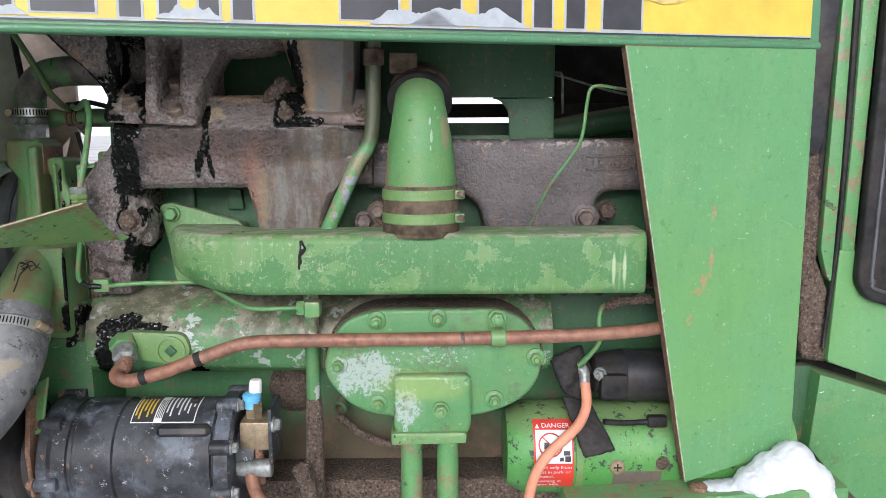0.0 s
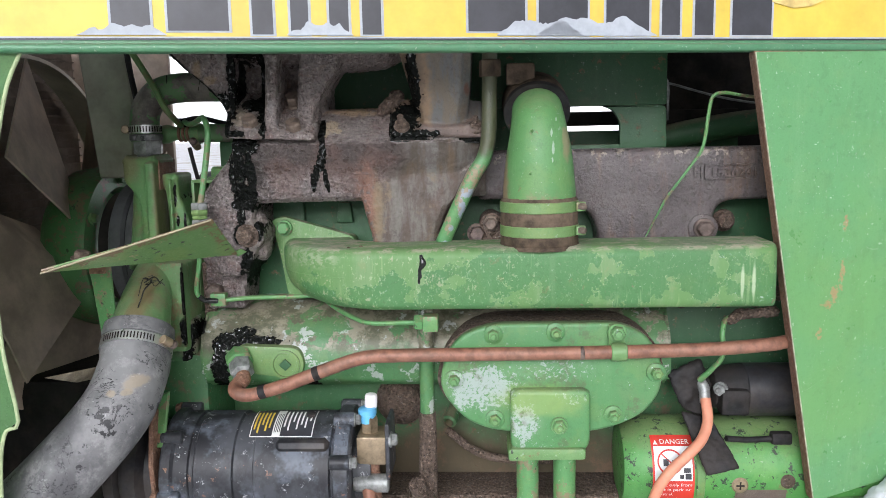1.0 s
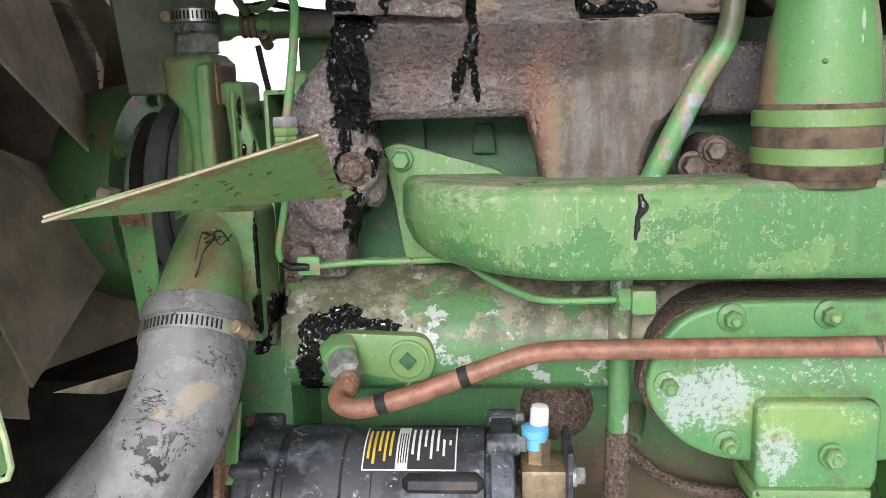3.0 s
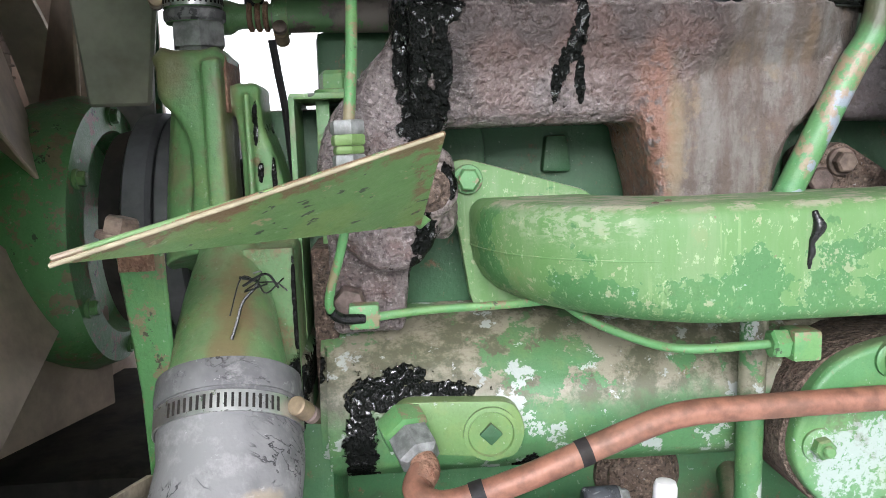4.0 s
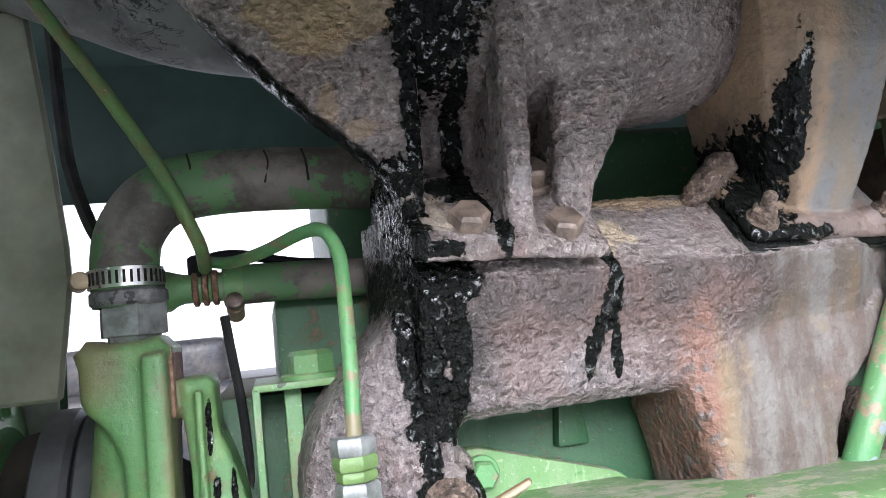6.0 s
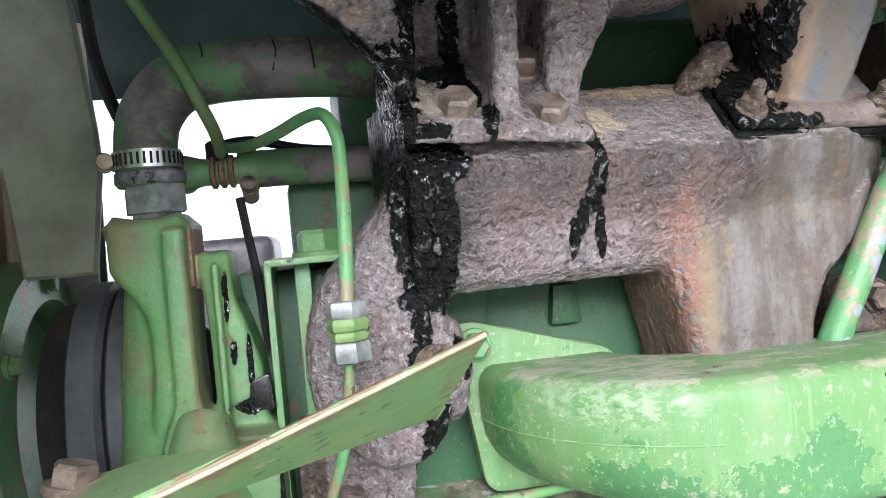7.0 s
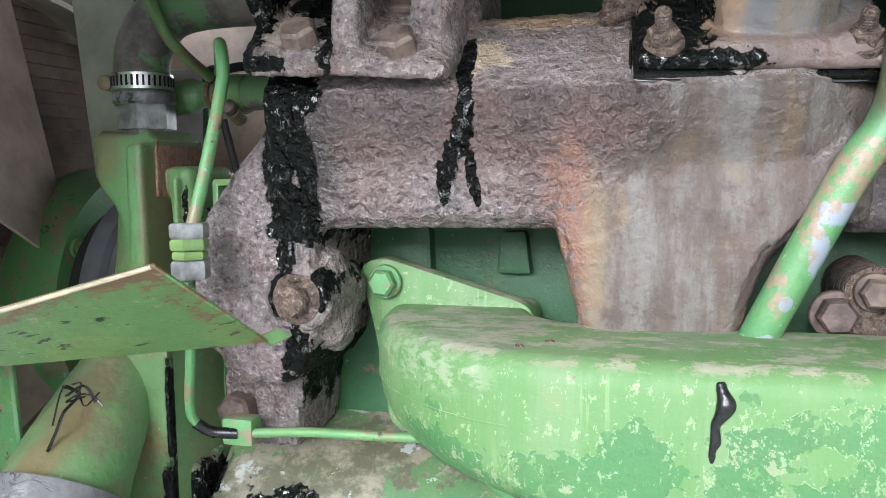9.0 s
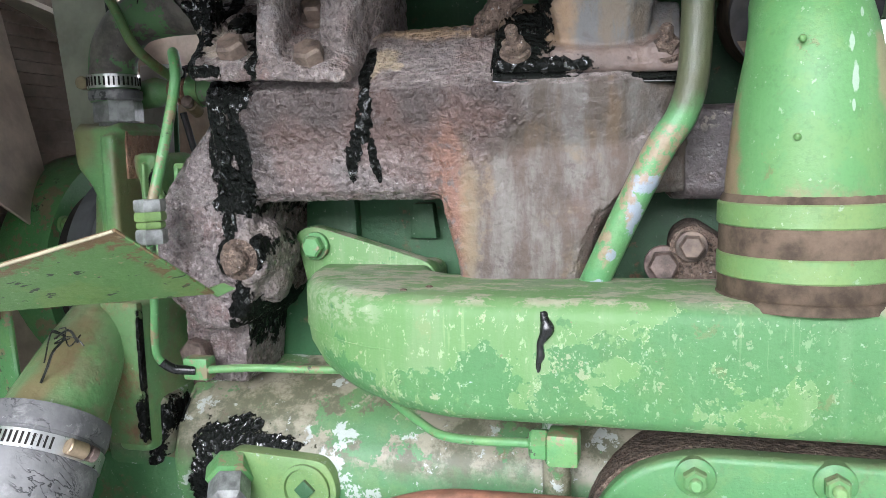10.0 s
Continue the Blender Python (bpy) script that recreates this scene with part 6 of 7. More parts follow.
# ---- belt pulley, fan and shroud ----
pu = thing("fan_pulley", "worn black double-groove fan pulley with belts", "pulley", (-0.69, 1.45, 1.20))
for x0 in (-0.722, -0.694):
    part("belt", _turn(Vector((x0, 1.345, 1.19)), Vector((1, 0, 0)), [(0, 0.08), (0.0, 0.108), (0.003, 0.113), (0.022, 0.113), (0.026, 0.108), (0.026, 0.08)], 72, None), M["belt"], pu, "black rubber belt")
part("hub", _turn(Vector((-0.745, 1.345, 1.19)), Vector((1, 0, 0)), [(0, 0.095), (0.02, 0.10), (0.024, 0.09), (0.08, 0.085), (0.12, 0.06)], 48, None), M["void"], pu)
gp = thing("fan_clutch", "green fan drive hub beside the belts", "fan hub", (-0.82, 1.40, 1.1))
part("drum", _turn(Vector((-0.90, 1.42, 1.18)), Vector((1, 0, 0)), [(0.03, 0.05), (0.03, 0.125), (0.05, 0.142), (0.09, 0.148), (0.115, 0.14), (0.12, 0.11), (0.09, 0.10), (0.09, 0.05)], 56, None), M["line"], gp)
for k in range(6):
    a = radians(60 * k + 30)
    bolt(gp, (-0.782, 1.42 + 0.125 * math.cos(a), 1.18 + 0.125 * math.sin(a)), (1, 0, 0), 0.007, M["bolt"])
fa = thing("cooling_fan", "dull radiator fan with broad blades, at rest", "fan", (-0.80, 1.45, 1.20))
part("fan_hub", _turn(Vector((-0.90, 1.42, 1.18)), Vector((1, 0, 0)), [(0, 0.08), (0.06, 0.08), (0.07, 0.06)], 32, None), M["fan"], fa)
for k in range(6):
    a = radians(60 * k + 4)
    rad, tg = Vector((0, math.cos(a), math.sin(a))), Vector((0, -math.sin(a), math.cos(a)))
    c0, c1 = Vector((-0.86, 1.42, 1.18)) + rad * 0.07, Vector((-0.86, 1.42, 1.18)) + rad * 0.31
    tw = Vector((0.05, 0, 0))
    part("blade", sheet([c0 - tg * 0.05 - tw, c1 - tg * 0.15 - tw, c1 + tg * 0.15 + tw, c0 + tg * 0.05 + tw], 0.004), M["fan"], fa)
sh = thing("fan_shroud", "grimy green fan shroud ring before the radiator", "fan shroud", (-0.86, 1.45, 0.7))
b = bmesh.new()
n = 64
rr = [[b.verts.new((x, 1.42 + r * math.cos(2 * math.pi * k / n), 1.18 + r * math.sin(2 * math.pi * k / n))) for x, r in ((-0.93, 0.345), (-1.0, 0.36), (-1.0, 0.37), (-0.93, 0.352))] for k in range(n)]
for k in range(n):
    for j in range(4):
        b.faces.new((rr[k][j], rr[k][(j + 1) % 4], rr[(k + 1) % n][(j + 1) % 4], rr[(k + 1) % n][j]))
part("ring", b, M["shroud"], sh)
part("side_plate", sheet([Vector((-0.712, 1.335, 1.31)), Vector((-0.700, 1.335, 1.40)), Vector((-0.701, 1.335, 1.43)), Vector((-0.711, 1.335, 1.53)), Vector((-0.722, 1.335, 1.62)), Vector((-0.80, 1.335, 1.62)), Vector((-0.77, 1.335, 1.31))], 0.01), plain("olive_grimy_sheet", (0.32, 0.32, 0.26), 0.6, 0, 0.35, 9, 0.1, 0.15), sh)
# added pale sheet: the turning fan's brightness is put into its colour
part("fan_blur_plate", sheet([Vector((-0.80, 1.50, 1.20)), Vector((-0.757, 1.50, 1.20)), Vector((-0.750, 1.50, 1.44)), Vector((-0.80, 1.50, 1.44))], 0.006), plain("fan_blur_grey", (0.50, 0.48, 0.51), 0.5, 0, 0.3, 14, 0.1), sh, "pale sheet added for the fan's blur against the light")
part("edge_strip", sheet([Vector((-0.756, 1.495, 1.20)), Vector((-0.749, 1.495, 1.20)), Vector((-0.742, 1.495, 1.44)), Vector((-0.749, 1.495, 1.44))], 0.004), M["dark"], sh)
# unseen wall, added to block the bright backdrop behind the fan
part("gap_wall", box(-1.30, -0.825, 1.80, 1.815, 0.95, 1.66, 0.004), M["fan"], sh, "added brown wall that blocks bright gaps behind the fan")
ra = thing("radiator", "dark radiator core behind the fan", "radiator", (-0.97, 1.45, 0.6))
part("core", box(-1.10, -1.02, 0.92, 1.75, 0.65, 1.60, 0.01), M["core"], ra)
b = None
for k in range(52):
    z = 0.68 + k * 0.017
    b = box(-1.022, -1.014, 0.93, 1.74, z, z + 0.003, 0, bm=b)
part("finning", b, M["core"], ra, kind="stuff")
# added dark block that hides the bright ground below the fan
part("ground_blocker", box(-1.0, -0.70, 1.22, 1.6, 0.60, 0.985, 0.03), M["void"], ra)
part("side_tank", box(-1.06, -0.95, 0.90, 0.96, 0.6, 1.60, 0.02), M["shroud"], ra)

# ---- compressor ----
CY, CZ, CR = 1.130, 0.877, 0.082
ac = thing("compressor", "scuffed black cylindrical air-conditioning compressor", "compressor", (-0.44, CY, CZ - CR))


def compressor_mat():
    g = Mat("scuffed_black_enamel")
    c = g.mix(g.step(g.noise(14, 5, 0.65), 0.4, 0.62), (0.020, 0.021, 0.024), (0.060, 0.064, 0.072))
    c = g.mix(g.mul(g.step(g.noise(9, 5, 0.7, off=5), 0.52, 0.64), 0.8), c, (0.125, 0.145, 0.175))
    c = g.mix(g.step(g.noise(62, 7, 0.80, off=9), 0.61, 0.625), c, (0.33, 0.34, 0.34))
    c = g.mix(g.mul(g.step(g.noise(45, 6, 0.75, off=14), 0.635, 0.65), 0.85), c, (0.20, 0.11, 0.075))
    c = g.mix(g.mul(g.step(g.noise(24, 6, 0.75, stretch=(1, 1, 0.5), off=24), 0.53, 0.64), 0.7), c, (0.016, 0.016, 0.018))
    ln = g.sub(1.0, g.step(g.math("ABSOLUTE", g.sub(g.noise(10, 3, 0.5, stretch=(0.4, 1, 1), off=33), 0.5)), 0.002, 0.006))
    c = g.mix(g.mul(ln, g.mul(g.step(g.noise(22, 3, off=35), 0.54, 0.6), 0.7)), c, (0.30, 0.31, 0.31))
    return g.out(c, g.add(0.32, g.mul(g.noise(40), 0.25)), 0.05, [(g.noise(120, 4), 0.25, 0.001)], 0.35)


M["compressor"] = compressor_mat()
part("shell", _turn(Vector((-0.572, CY, CZ)), Vector((1, 0, 0)), [(0, 0.06), (0.0, 0.078), (0.003, CR), (0.03, CR), (0.032, CR - 0.003), (0.038, CR - 0.003), (0.04, CR), (0.095, CR), (0.097, CR - 0.004), (0.125, CR - 0.004), (0.127, CR), (0.236, CR), (0.238, CR - 0.004), (0.25, CR - 0.004)], 64, None), M["compressor"], ac)
part("rear_head", _turn(Vector((-0.330, CY, CZ)), Vector((1, 0, 0)), [(0, CR + 0.004), (0.002, CR + 0.008), (0.022, CR + 0.008), (0.024, CR + 0.004), (0.024, 0.05), (0.05, 0.048)], 56, None), M["compressor"], ac)
for k in range(8):
    a = radians(45 * k + 20)
    part("ear", _turn(Vector((-0.334, CY + (CR + 0.006) * math.cos(a), CZ + (CR + 0.006) * math.sin(a))), Vector((1, 0, 0)), [(0, 0.009), (0.002, 0.011), (0.03, 0.011), (0.032, 0.009)], 14, None), M["compressor"], ac)
    bolt(ac, (-0.303, CY + (CR + 0.006) * math.cos(a), CZ + (CR + 0.006) * math.sin(a)), (1, 0, 0), 0.007, M["bolt_grey"])
part("clutch", _turn(Vector((-0.668, CY, CZ)), Vector((1, 0, 0)), [(0, 0.04), (0, 0.078), (0.004, 0.084), (0.018, 0.084), (0.022, 0.074), (0.028, 0.074), (0.032, 0.084), (0.05, 0.084), (0.054, 0.078), (0.058, 0.07), (0.075, 0.066), (0.076, 0.03)], 64, None), M["black"], ac, "black clutch pulley")
part("mount_ear", sheet([Vector((-0.588, 1.06, 0.985)), Vector((-0.588, 1.10, 0.985)), Vector((-0.588, 1.115, 0.84)), Vector((-0.588, 1.052, 0.84)), Vector((-0.588, 1.045, 0.91))], 0.007), M["rust"], ac, "rusty slotted mount")
part("mount_strap", sheet([Vector((-0.592, 1.085, 1.0)), Vector((-0.573, 1.085, 1.01)), Vector((-0.578, 1.065, 0.93)), Vector((-0.590, 1.065, 0.93))], 0.006), M["line"], ac)
bolt(ac, (-0.572, 1.058, 0.90), (-0.4, -1, 0), 0.008, M["rust"])
# a black bar paints in the shade of a recess in the shell
part("recess_bar", sheet([Vector((-0.415, 1.080, 0.918)), Vector((-0.336, 1.080, 0.918)), Vector((-0.336, 1.086, 0.938)), Vector((-0.415, 1.086, 0.938))], 0.022), M["black"], ac, "black bar for a shaded recess")
part("front_flange", _turn(Vector((-0.582, CY, CZ)), Vector((1, 0, 0)), [(0, 0.07), (0.0, CR + 0.002), (0.003, CR + 0.005), (0.016, CR + 0.005), (0.019, CR + 0.001), (0.022, CR - 0.002)], 64, None), M["compressor"], ac)
for k in range(6):
    a = radians(60 * k + 130)
    part("through_bolt_lug", _turn(Vector((-0.584, CY + (CR + 0.003) * math.cos(a), CZ + (CR + 0.003) * math.sin(a))), Vector((1, 0, 0)), [(0, 0.008), (0.002, 0.010), (0.03, 0.010), (0.032, 0.008)], 14, None), M["compressor"], ac)
    bolt(ac, (-0.586, CY + (CR + 0.003) * math.cos(a), CZ + (CR + 0.003) * math.sin(a)), (-1, 0, 0), 0.0065, M["rust"])
part("top_screw", _turn(Vector((-0.372, 1.118, 0.957)), Vector((0, -0.2, 1)), [(0, 0.007), (0.006, 0.007), (0.007, 0.005)], 14, None), M["black"], ac)


def on_shell(x0, a0, R, cy, cz):
    """Maps flat (u, v) onto a lying cylinder: u along it, v round it from the angle a0 (0 faces the walk, 90 up)."""
    def f(u, v, q):
        a = radians(a0) + v / R
        return (x0 + u, cy - R * math.cos(a), cz + R * math.sin(a))
    return f


LX, LA = -0.456, 51
part("label_plate", bend(flat_rect(0, 0.093, 0, 0.064, 4, 10), on_shell(LX, LA, CR + 0.0008, CY, CZ)), M["white"], ac, "rating label")
part("label_field", bend(flat_rect(0.0015, 0.033, 0.0015, 0.0625, 4, 10), on_shell(LX, LA, CR + 0.0012, CY, CZ)), M["ink"], ac)
part("label_field", bend(flat_rect(0.045, 0.0915, 0.0015, 0.0625, 4, 10), on_shell(LX, LA, CR + 0.0012, CY, CZ)), M["ink"], ac)
for k in range(5):
    w = (0.026, 0.030, 0.02, 0.028, 0.024)[k]
    part("print_bar", bend(flat_rect(0.004 + k * 0.0055, 0.0065 + k * 0.0055, 0.052 - w * 1.5, 0.054, 1, 6), on_shell(LX, LA, CR + 0.0016, CY, CZ)), M["yellow"], ac)
for k in range(7):
    w = (0.040, 0.047, 0.030, 0.045, 0.036, 0.042, 0.028)[k]
    part("print_bar", bend(flat_rect(0.048 + k * 0.0062, 0.0505 + k * 0.0062, 0.058 - w, 0.058, 1, 6), on_shell(LX, LA, CR + 0.0016, CY, CZ)), M["white"], ac)
for k in range(4):
    part("print_bar", bend(flat_rect(0.035 + k * 0.0025, 0.0362 + k * 0.0025, 0.008, 0.05, 1, 6), on_shell(LX, LA, CR + 0.0012, CY, CZ)), M["ink"], ac)

vb = thing("service_valve", "brass service valve block with a blue and white capped port", "valve", (-0.28, 1.1, 0.85))
part("valve_block", box(-0.300, -0.256, 1.085, 1.135, 0.895, 0.938, 0.004), M["brass"], vb)
part("port_hex", _turn(Vector((-0.283, 1.11, 0.936)), Vector((0, 0, 1)), [(0, 0.011), (0.001, 0.013), (0.024, 0.013), (0.026, 0.011)], 6, None), M["brass"], vb)
part("blue_cap", _turn(Vector((-0.285, 1.11, 0.952)), Vector((-0.03, 0, 1)), [(0, 0.011), (0.001, 0.0125), (0.012, 0.0125), (0.013, 0.0138), (0.021, 0.0138), (0.023, 0.011)], 12, None), M["blue"], vb, "bright blue cap")
part("white_cap", _turn(Vector((-0.281, 1.116, 0.974)), Vector((0.05, 0, 1)), [(0, 0.0095), (0.015, 0.0095), (0.019, 0.008), (0.020, 0.004)], 16, None), M["pale"], vb, "white plastic cap")
part("end_plate", box(-0.257, -0.249, 1.075, 1.145, 0.875, 0.962, 0.006), M["compressor"], vb)
bolt(vb, (-0.249, 1.085, 0.935), (1, 0, 0), 0.008, M["bolt_grey"])
part("nipple", _turn(Vector((-0.305, 1.085, 0.868)), Vector((1, 0, 0)), [(0, 0.011), (0.003, 0.0125), (0.02, 0.0125), (0.022, 0.0135), (0.05, 0.0135), (0.052, 0.011)], 14, None), M["bolt_grey"], vb, "steel nipple")
part("stem", tube([(-0.278, 1.10, 0.90), (-0.276, 1.098, 0.87), (-0.275, 1.095, 0.84)], 0.009, 12), M["rust"], vb)
ch = thing("hose_end", "crimped coppery hose end below the valve", "pipe", (-0.22, 1.05, 0.75))
part("pipe", tube([(-0.285, 1.085, 0.865), (-0.278, 1.07, 0.845), (-0.262, 1.055, 0.828), (-0.235, 1.045, 0.818), (-0.20, 1.04, 0.812)], 0.0098, 14), M["copper"], ch)
part("ferrule", tube([(-0.21, 1.042, 0.815), (-0.17, 1.036, 0.806), (-0.10, 1.03, 0.78)], [0.0125, 0.014, 0.014], 16), M["copper"], ch)
lk = thing("lower_pipe", "dirty steel pipe below the compressor", "pipe", (-0.2, 1.15, 0.7))
part("pipe", tube([(-0.214, 1.10, 0.86), (-0.205, 1.12, 0.80), (-0.205, 1.12, 0.6)], 0.013, 14), M["soil"], lk)

# ---- starter motor ----
SY, SZ, SR = 1.205, 0.850, 0.074
sm = thing("starter_motor", "speckled green starter motor with a red warning label", "starter motor", (0.25, SY, SZ - SR))
part("body", _turn(Vector((0.098, SY, SZ)), Vector((1, 0, 0)), [(0, 0.03), (0.002, 0.058), (0.03, SR), (0.112, SR), (0.113, SR - 0.003), (0.118, SR - 0.003), (0.119, SR), (0.45, SR)], 60, None), M["starter"], sm)
part("seam_strap", _turn(Vector((0.204, SY, SZ)), Vector((1, 0, 0)), [(0, SR), (0.001, SR + 0.0015), (0.012, SR + 0.0015), (0.013, SR)], 60, None), M["fin"], sm)
part("screw", _turn(Vector((0.268, SY - SR * 0.985, SZ - 0.006)), Vector((0, -1, 0)), [(0, 0.012), (0.001, 0.0125), (0.003, 0.010)], 20, None), M["brass"], sm)
for sx in (0, 1):
    part("screw_slot", box(0.268 - (0.006 if sx else 0.0012), 0.268 + (0.006 if sx else 0.0012), SY - SR * 0.985 - 0.0036, SY - SR * 0.985 - 0.0025, SZ - 0.006 - (0.0012 if sx else 0.006), SZ - 0.006 + (0.0012 if sx else 0.006), 0), M["void"], sm)
part("screw", _turn(Vector((0.338, SY - SR * 0.98, SZ + 0.0)), Vector((0, -1, 0)), [(0, 0.011), (0.002, 0.011), (0.003, 0.009)], 20, None), M["soil"], sm)
part("tag_plate", bend(flat_rect(0, 0.075, 0, 0.05, 4, 10), on_shell(0.262, -48, SR + 0.0012, SY, SZ)), M["stack"], sm, "worn bare tag plate")
DX, DA, DW, DH = 0.139, -34, 0.062, 0.116
dR = SR + 0.001
dm = on_shell(DX, DA, dR, SY, SZ)
part("label", bend(flat_rect(0, DW, 0, DH, 4, 24), dm), M["red"], sm, "red and white danger label")
d2 = on_shell(DX, DA, dR + 0.0005, SY, SZ)
part("label_panel", bend(flat_rect(0.003, DW - 0.003, 0.046, 0.098, 4, 14), d2), M["white"], sm)
for words, u, v, s, w in (("DANGER", 0.013, 0.1015, 0.011, 0.044), ("Start only from", 0.005, 0.0375, 0.0068, 0.053), ("seat in park or", 0.005, 0.0295, 0.0068, 0.052), ("neutral.", 0.005, 0.0215, 0.0068, 0.026), ("Starting in", 0.005, 0.0120, 0.0068, 0.037), ("gear kills.", 0.005, 0.0040, 0.0068, 0.036)):
    part("label_words", bend(text_bm(words, s, w), lambda a, c, q: d2(u + a, v + c, 0)), M["white"], sm)
d3 = on_shell(DX, DA, dR + 0.001, SY, SZ)
ringb = bmesh.new()
vs = [[ringb.verts.new(d3(0.026 + r * math.cos(2 * math.pi * k / 40), 0.075 + r * math.sin(2 * math.pi * k / 40), 0)) for r in (0.0165, 0.019)] for k in range(40)]
for k in range(40):
    ringb.faces.new((vs[k][0], vs[k][1], vs[(k + 1) % 40][1], vs[(k + 1) % 40][0]))
part("prohibition_ring", ringb, M["red"], sm)
part("prohibition_bar", bend(flat_rect(-0.018, 0.018, -0.001, 0.001, 6, 1), lambda a, c, q: d3(0.026 + (a - c) * 0.7071, 0.075 - (a + c) * 0.7071, 0)), M["red"], sm)
for u0, u1, v0, v1 in ((0.016, 0.024, 0.069, 0.079), (0.025, 0.032, 0.066, 0.071), (0.029, 0.038, 0.076, 0.0775), (0.040, 0.046, 0.050, 0.056), (0.048, 0.057, 0.049, 0.058), (0.046, 0.056, 0.059, 0.066)):
    part("pictogram", bend(flat_rect(u0, u1, v0, v1, 2, 2), d3), M["ink"], sm)
part("warning_triangle", bend(flat_rect(0.003, 0.010, 0.101, 0.108, 2, 2), lambda a, c, q: d3(0.0065 + (a - 0.0065) * (1 - (c - 0.101) / 0.0075), c, 0)), M["white"], sm)

so = thing("starter_solenoid", "black starter solenoid with terminals", "solenoid", (0.3, 1.19, 0.93))
part("can", _turn(Vector((0.285, 1.195, 0.972)), Vector((1, 0, 0)), [(0, 0.03), (0.0, 0.039), (0.002, 0.041), (0.16, 0.041)], 40, None), M["black"], so)
part("end_cap", _turn(Vector((0.236, 1.195, 0.975)), Vector((1, 0, 0)), [(0, 0.024), (0.004, 0.03), (0.03, 0.036), (0.05, 0.038)], 28, None), M["rubber"], so)
part("cap_block", box(0.243, 0.285, 1.148, 1.18, 0.945, 0.985, 0.006), M["rubber"], so)
bolt(so, (0.244, 1.160, 0.984), (-0.6, -1, 0.1), 0.0075, M["bolt_grey"], 0, True, 0.006, "terminal")
bolt(so, (0.206, 1.178, 0.991), (-0.9, -0.6, 0.1), 0.010, M["brass"], 0, True, 0.010, "terminal")
part("lug_eye", tube([(0.214, 1.168, 0.995), (0.219, 1.16, 0.985), (0.219, 1.152, 0.965)], [0.009, 0.0085, 0.008], 14), M["bolt_grey"], so)
part("rubber_boot", sheet([Vector((0.165, 1.165, 1.005)), Vector((0.215, 1.16, 1.03)), Vector((0.235, 1.17, 0.985)), Vector((0.215, 1.155, 0.94)), Vector((0.185, 1.15, 0.955))], 0.010), M["rubber"], so, "torn black rubber boot", remesh=0.0024, rough=0.004)
part("boot_flap", sheet([Vector((0.183, 1.150, 0.955)), Vector((0.228, 1.150, 0.945)), Vector((0.262, 1.108, 0.882)), Vector((0.212, 1.102, 0.872))], 0.008), M["rubber"], so, "black rubber flap", remesh=0.0024, rough=0.003)
oc = thing("battery_cable", "faded orange battery cable", "cable", (0.2, 1.12, 0.8))
part("cable", tube([(0.219, 1.150, 0.972), (0.218, 1.132, 0.945), (0.205, 1.115, 0.922), (0.182, 1.103, 0.903), (0.158, 1.098, 0.882), (0.140, 1.098, 0.855), (0.130, 1.10, 0.82), (0.124, 1.10, 0.77), (0.12, 1.10, 0.65)], 0.0078, 16), M["orange"], oc)
bw = thing("black_wire", "short black wire with a plug on the starter", "wire", (0.3, 1.15, 0.91))
part("wire", tube([(0.245, 1.13, 0.918), (0.28, 1.14, 0.912), (0.325, 1.145, 0.912)], 0.0045, 10), M["rubber"], bw)
part("plug", box(0.315, 0.345, 1.137, 1.153, 0.904, 0.922, 0.004), M["rubber"], bw)
gw = thing("crusted_wire", "dirty green crusted wire above the copper line", "wire", (0.22, 1.12, 1.05))
part("wire", tube([(0.21, 1.15, 1.002), (0.222, 1.13, 1.025), (0.232, 1.115, 1.05), (0.232, 1.12, 1.085), (0.25, 1.14, 1.10), (0.32, 1.15, 1.105)], [0.005, 0.004, 0.0035, 0.004, 0.004, 0.004], 10), M["line"], gw)
part("crust", tube([(0.243, 1.132, 1.094), (0.262, 1.142, 1.103), (0.285, 1.146, 1.1035), (0.32, 1.15, 1.105)], [0.006, 0.0085, 0.007, 0.008], 12), M["soil"], gw, "dark crusted length", remesh=0.002, rough=0.006)

# ---- dark frame and clutter behind ----
bh = thing("bell_housing", "green bell housing behind the starter, darkened for shade", "engine block", (0.4, 1.4, 0.6))
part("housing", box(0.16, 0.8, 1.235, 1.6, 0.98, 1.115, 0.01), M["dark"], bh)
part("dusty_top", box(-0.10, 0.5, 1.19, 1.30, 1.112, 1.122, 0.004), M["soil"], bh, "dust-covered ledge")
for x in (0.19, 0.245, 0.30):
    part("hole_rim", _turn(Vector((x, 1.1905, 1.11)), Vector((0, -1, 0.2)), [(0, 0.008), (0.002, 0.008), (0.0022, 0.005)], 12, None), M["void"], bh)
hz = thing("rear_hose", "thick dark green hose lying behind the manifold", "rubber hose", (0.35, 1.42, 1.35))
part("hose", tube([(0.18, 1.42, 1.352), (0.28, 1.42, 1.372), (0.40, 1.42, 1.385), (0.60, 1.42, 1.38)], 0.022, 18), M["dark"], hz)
for k, pts in enumerate((((0.19, 1.5, 1.47), (0.24, 1.48, 1.455), (0.34, 1.46, 1.425), (0.5, 1.46, 1.40)), ((0.205, 1.45, 1.465), (0.222, 1.45, 1.46), (0.224, 1.45, 1.42), (0.224, 1.45, 1.39)), ((0.20, 1.5, 1.42), (0.26, 1.5, 1.38), (0.32, 1.5, 1.36)))):
    c = thing("far_wire", "thin grey wire in the dark behind the manifold", "wire", pts[0], "far wires")
    part("wire", tube(pts, 0.0022, 6), M["bolt_grey"], c)

fw = thing("firewall", "added dark sheet for the shaded space behind the engine", "firewall", (0.45, 1.6, 0.9))
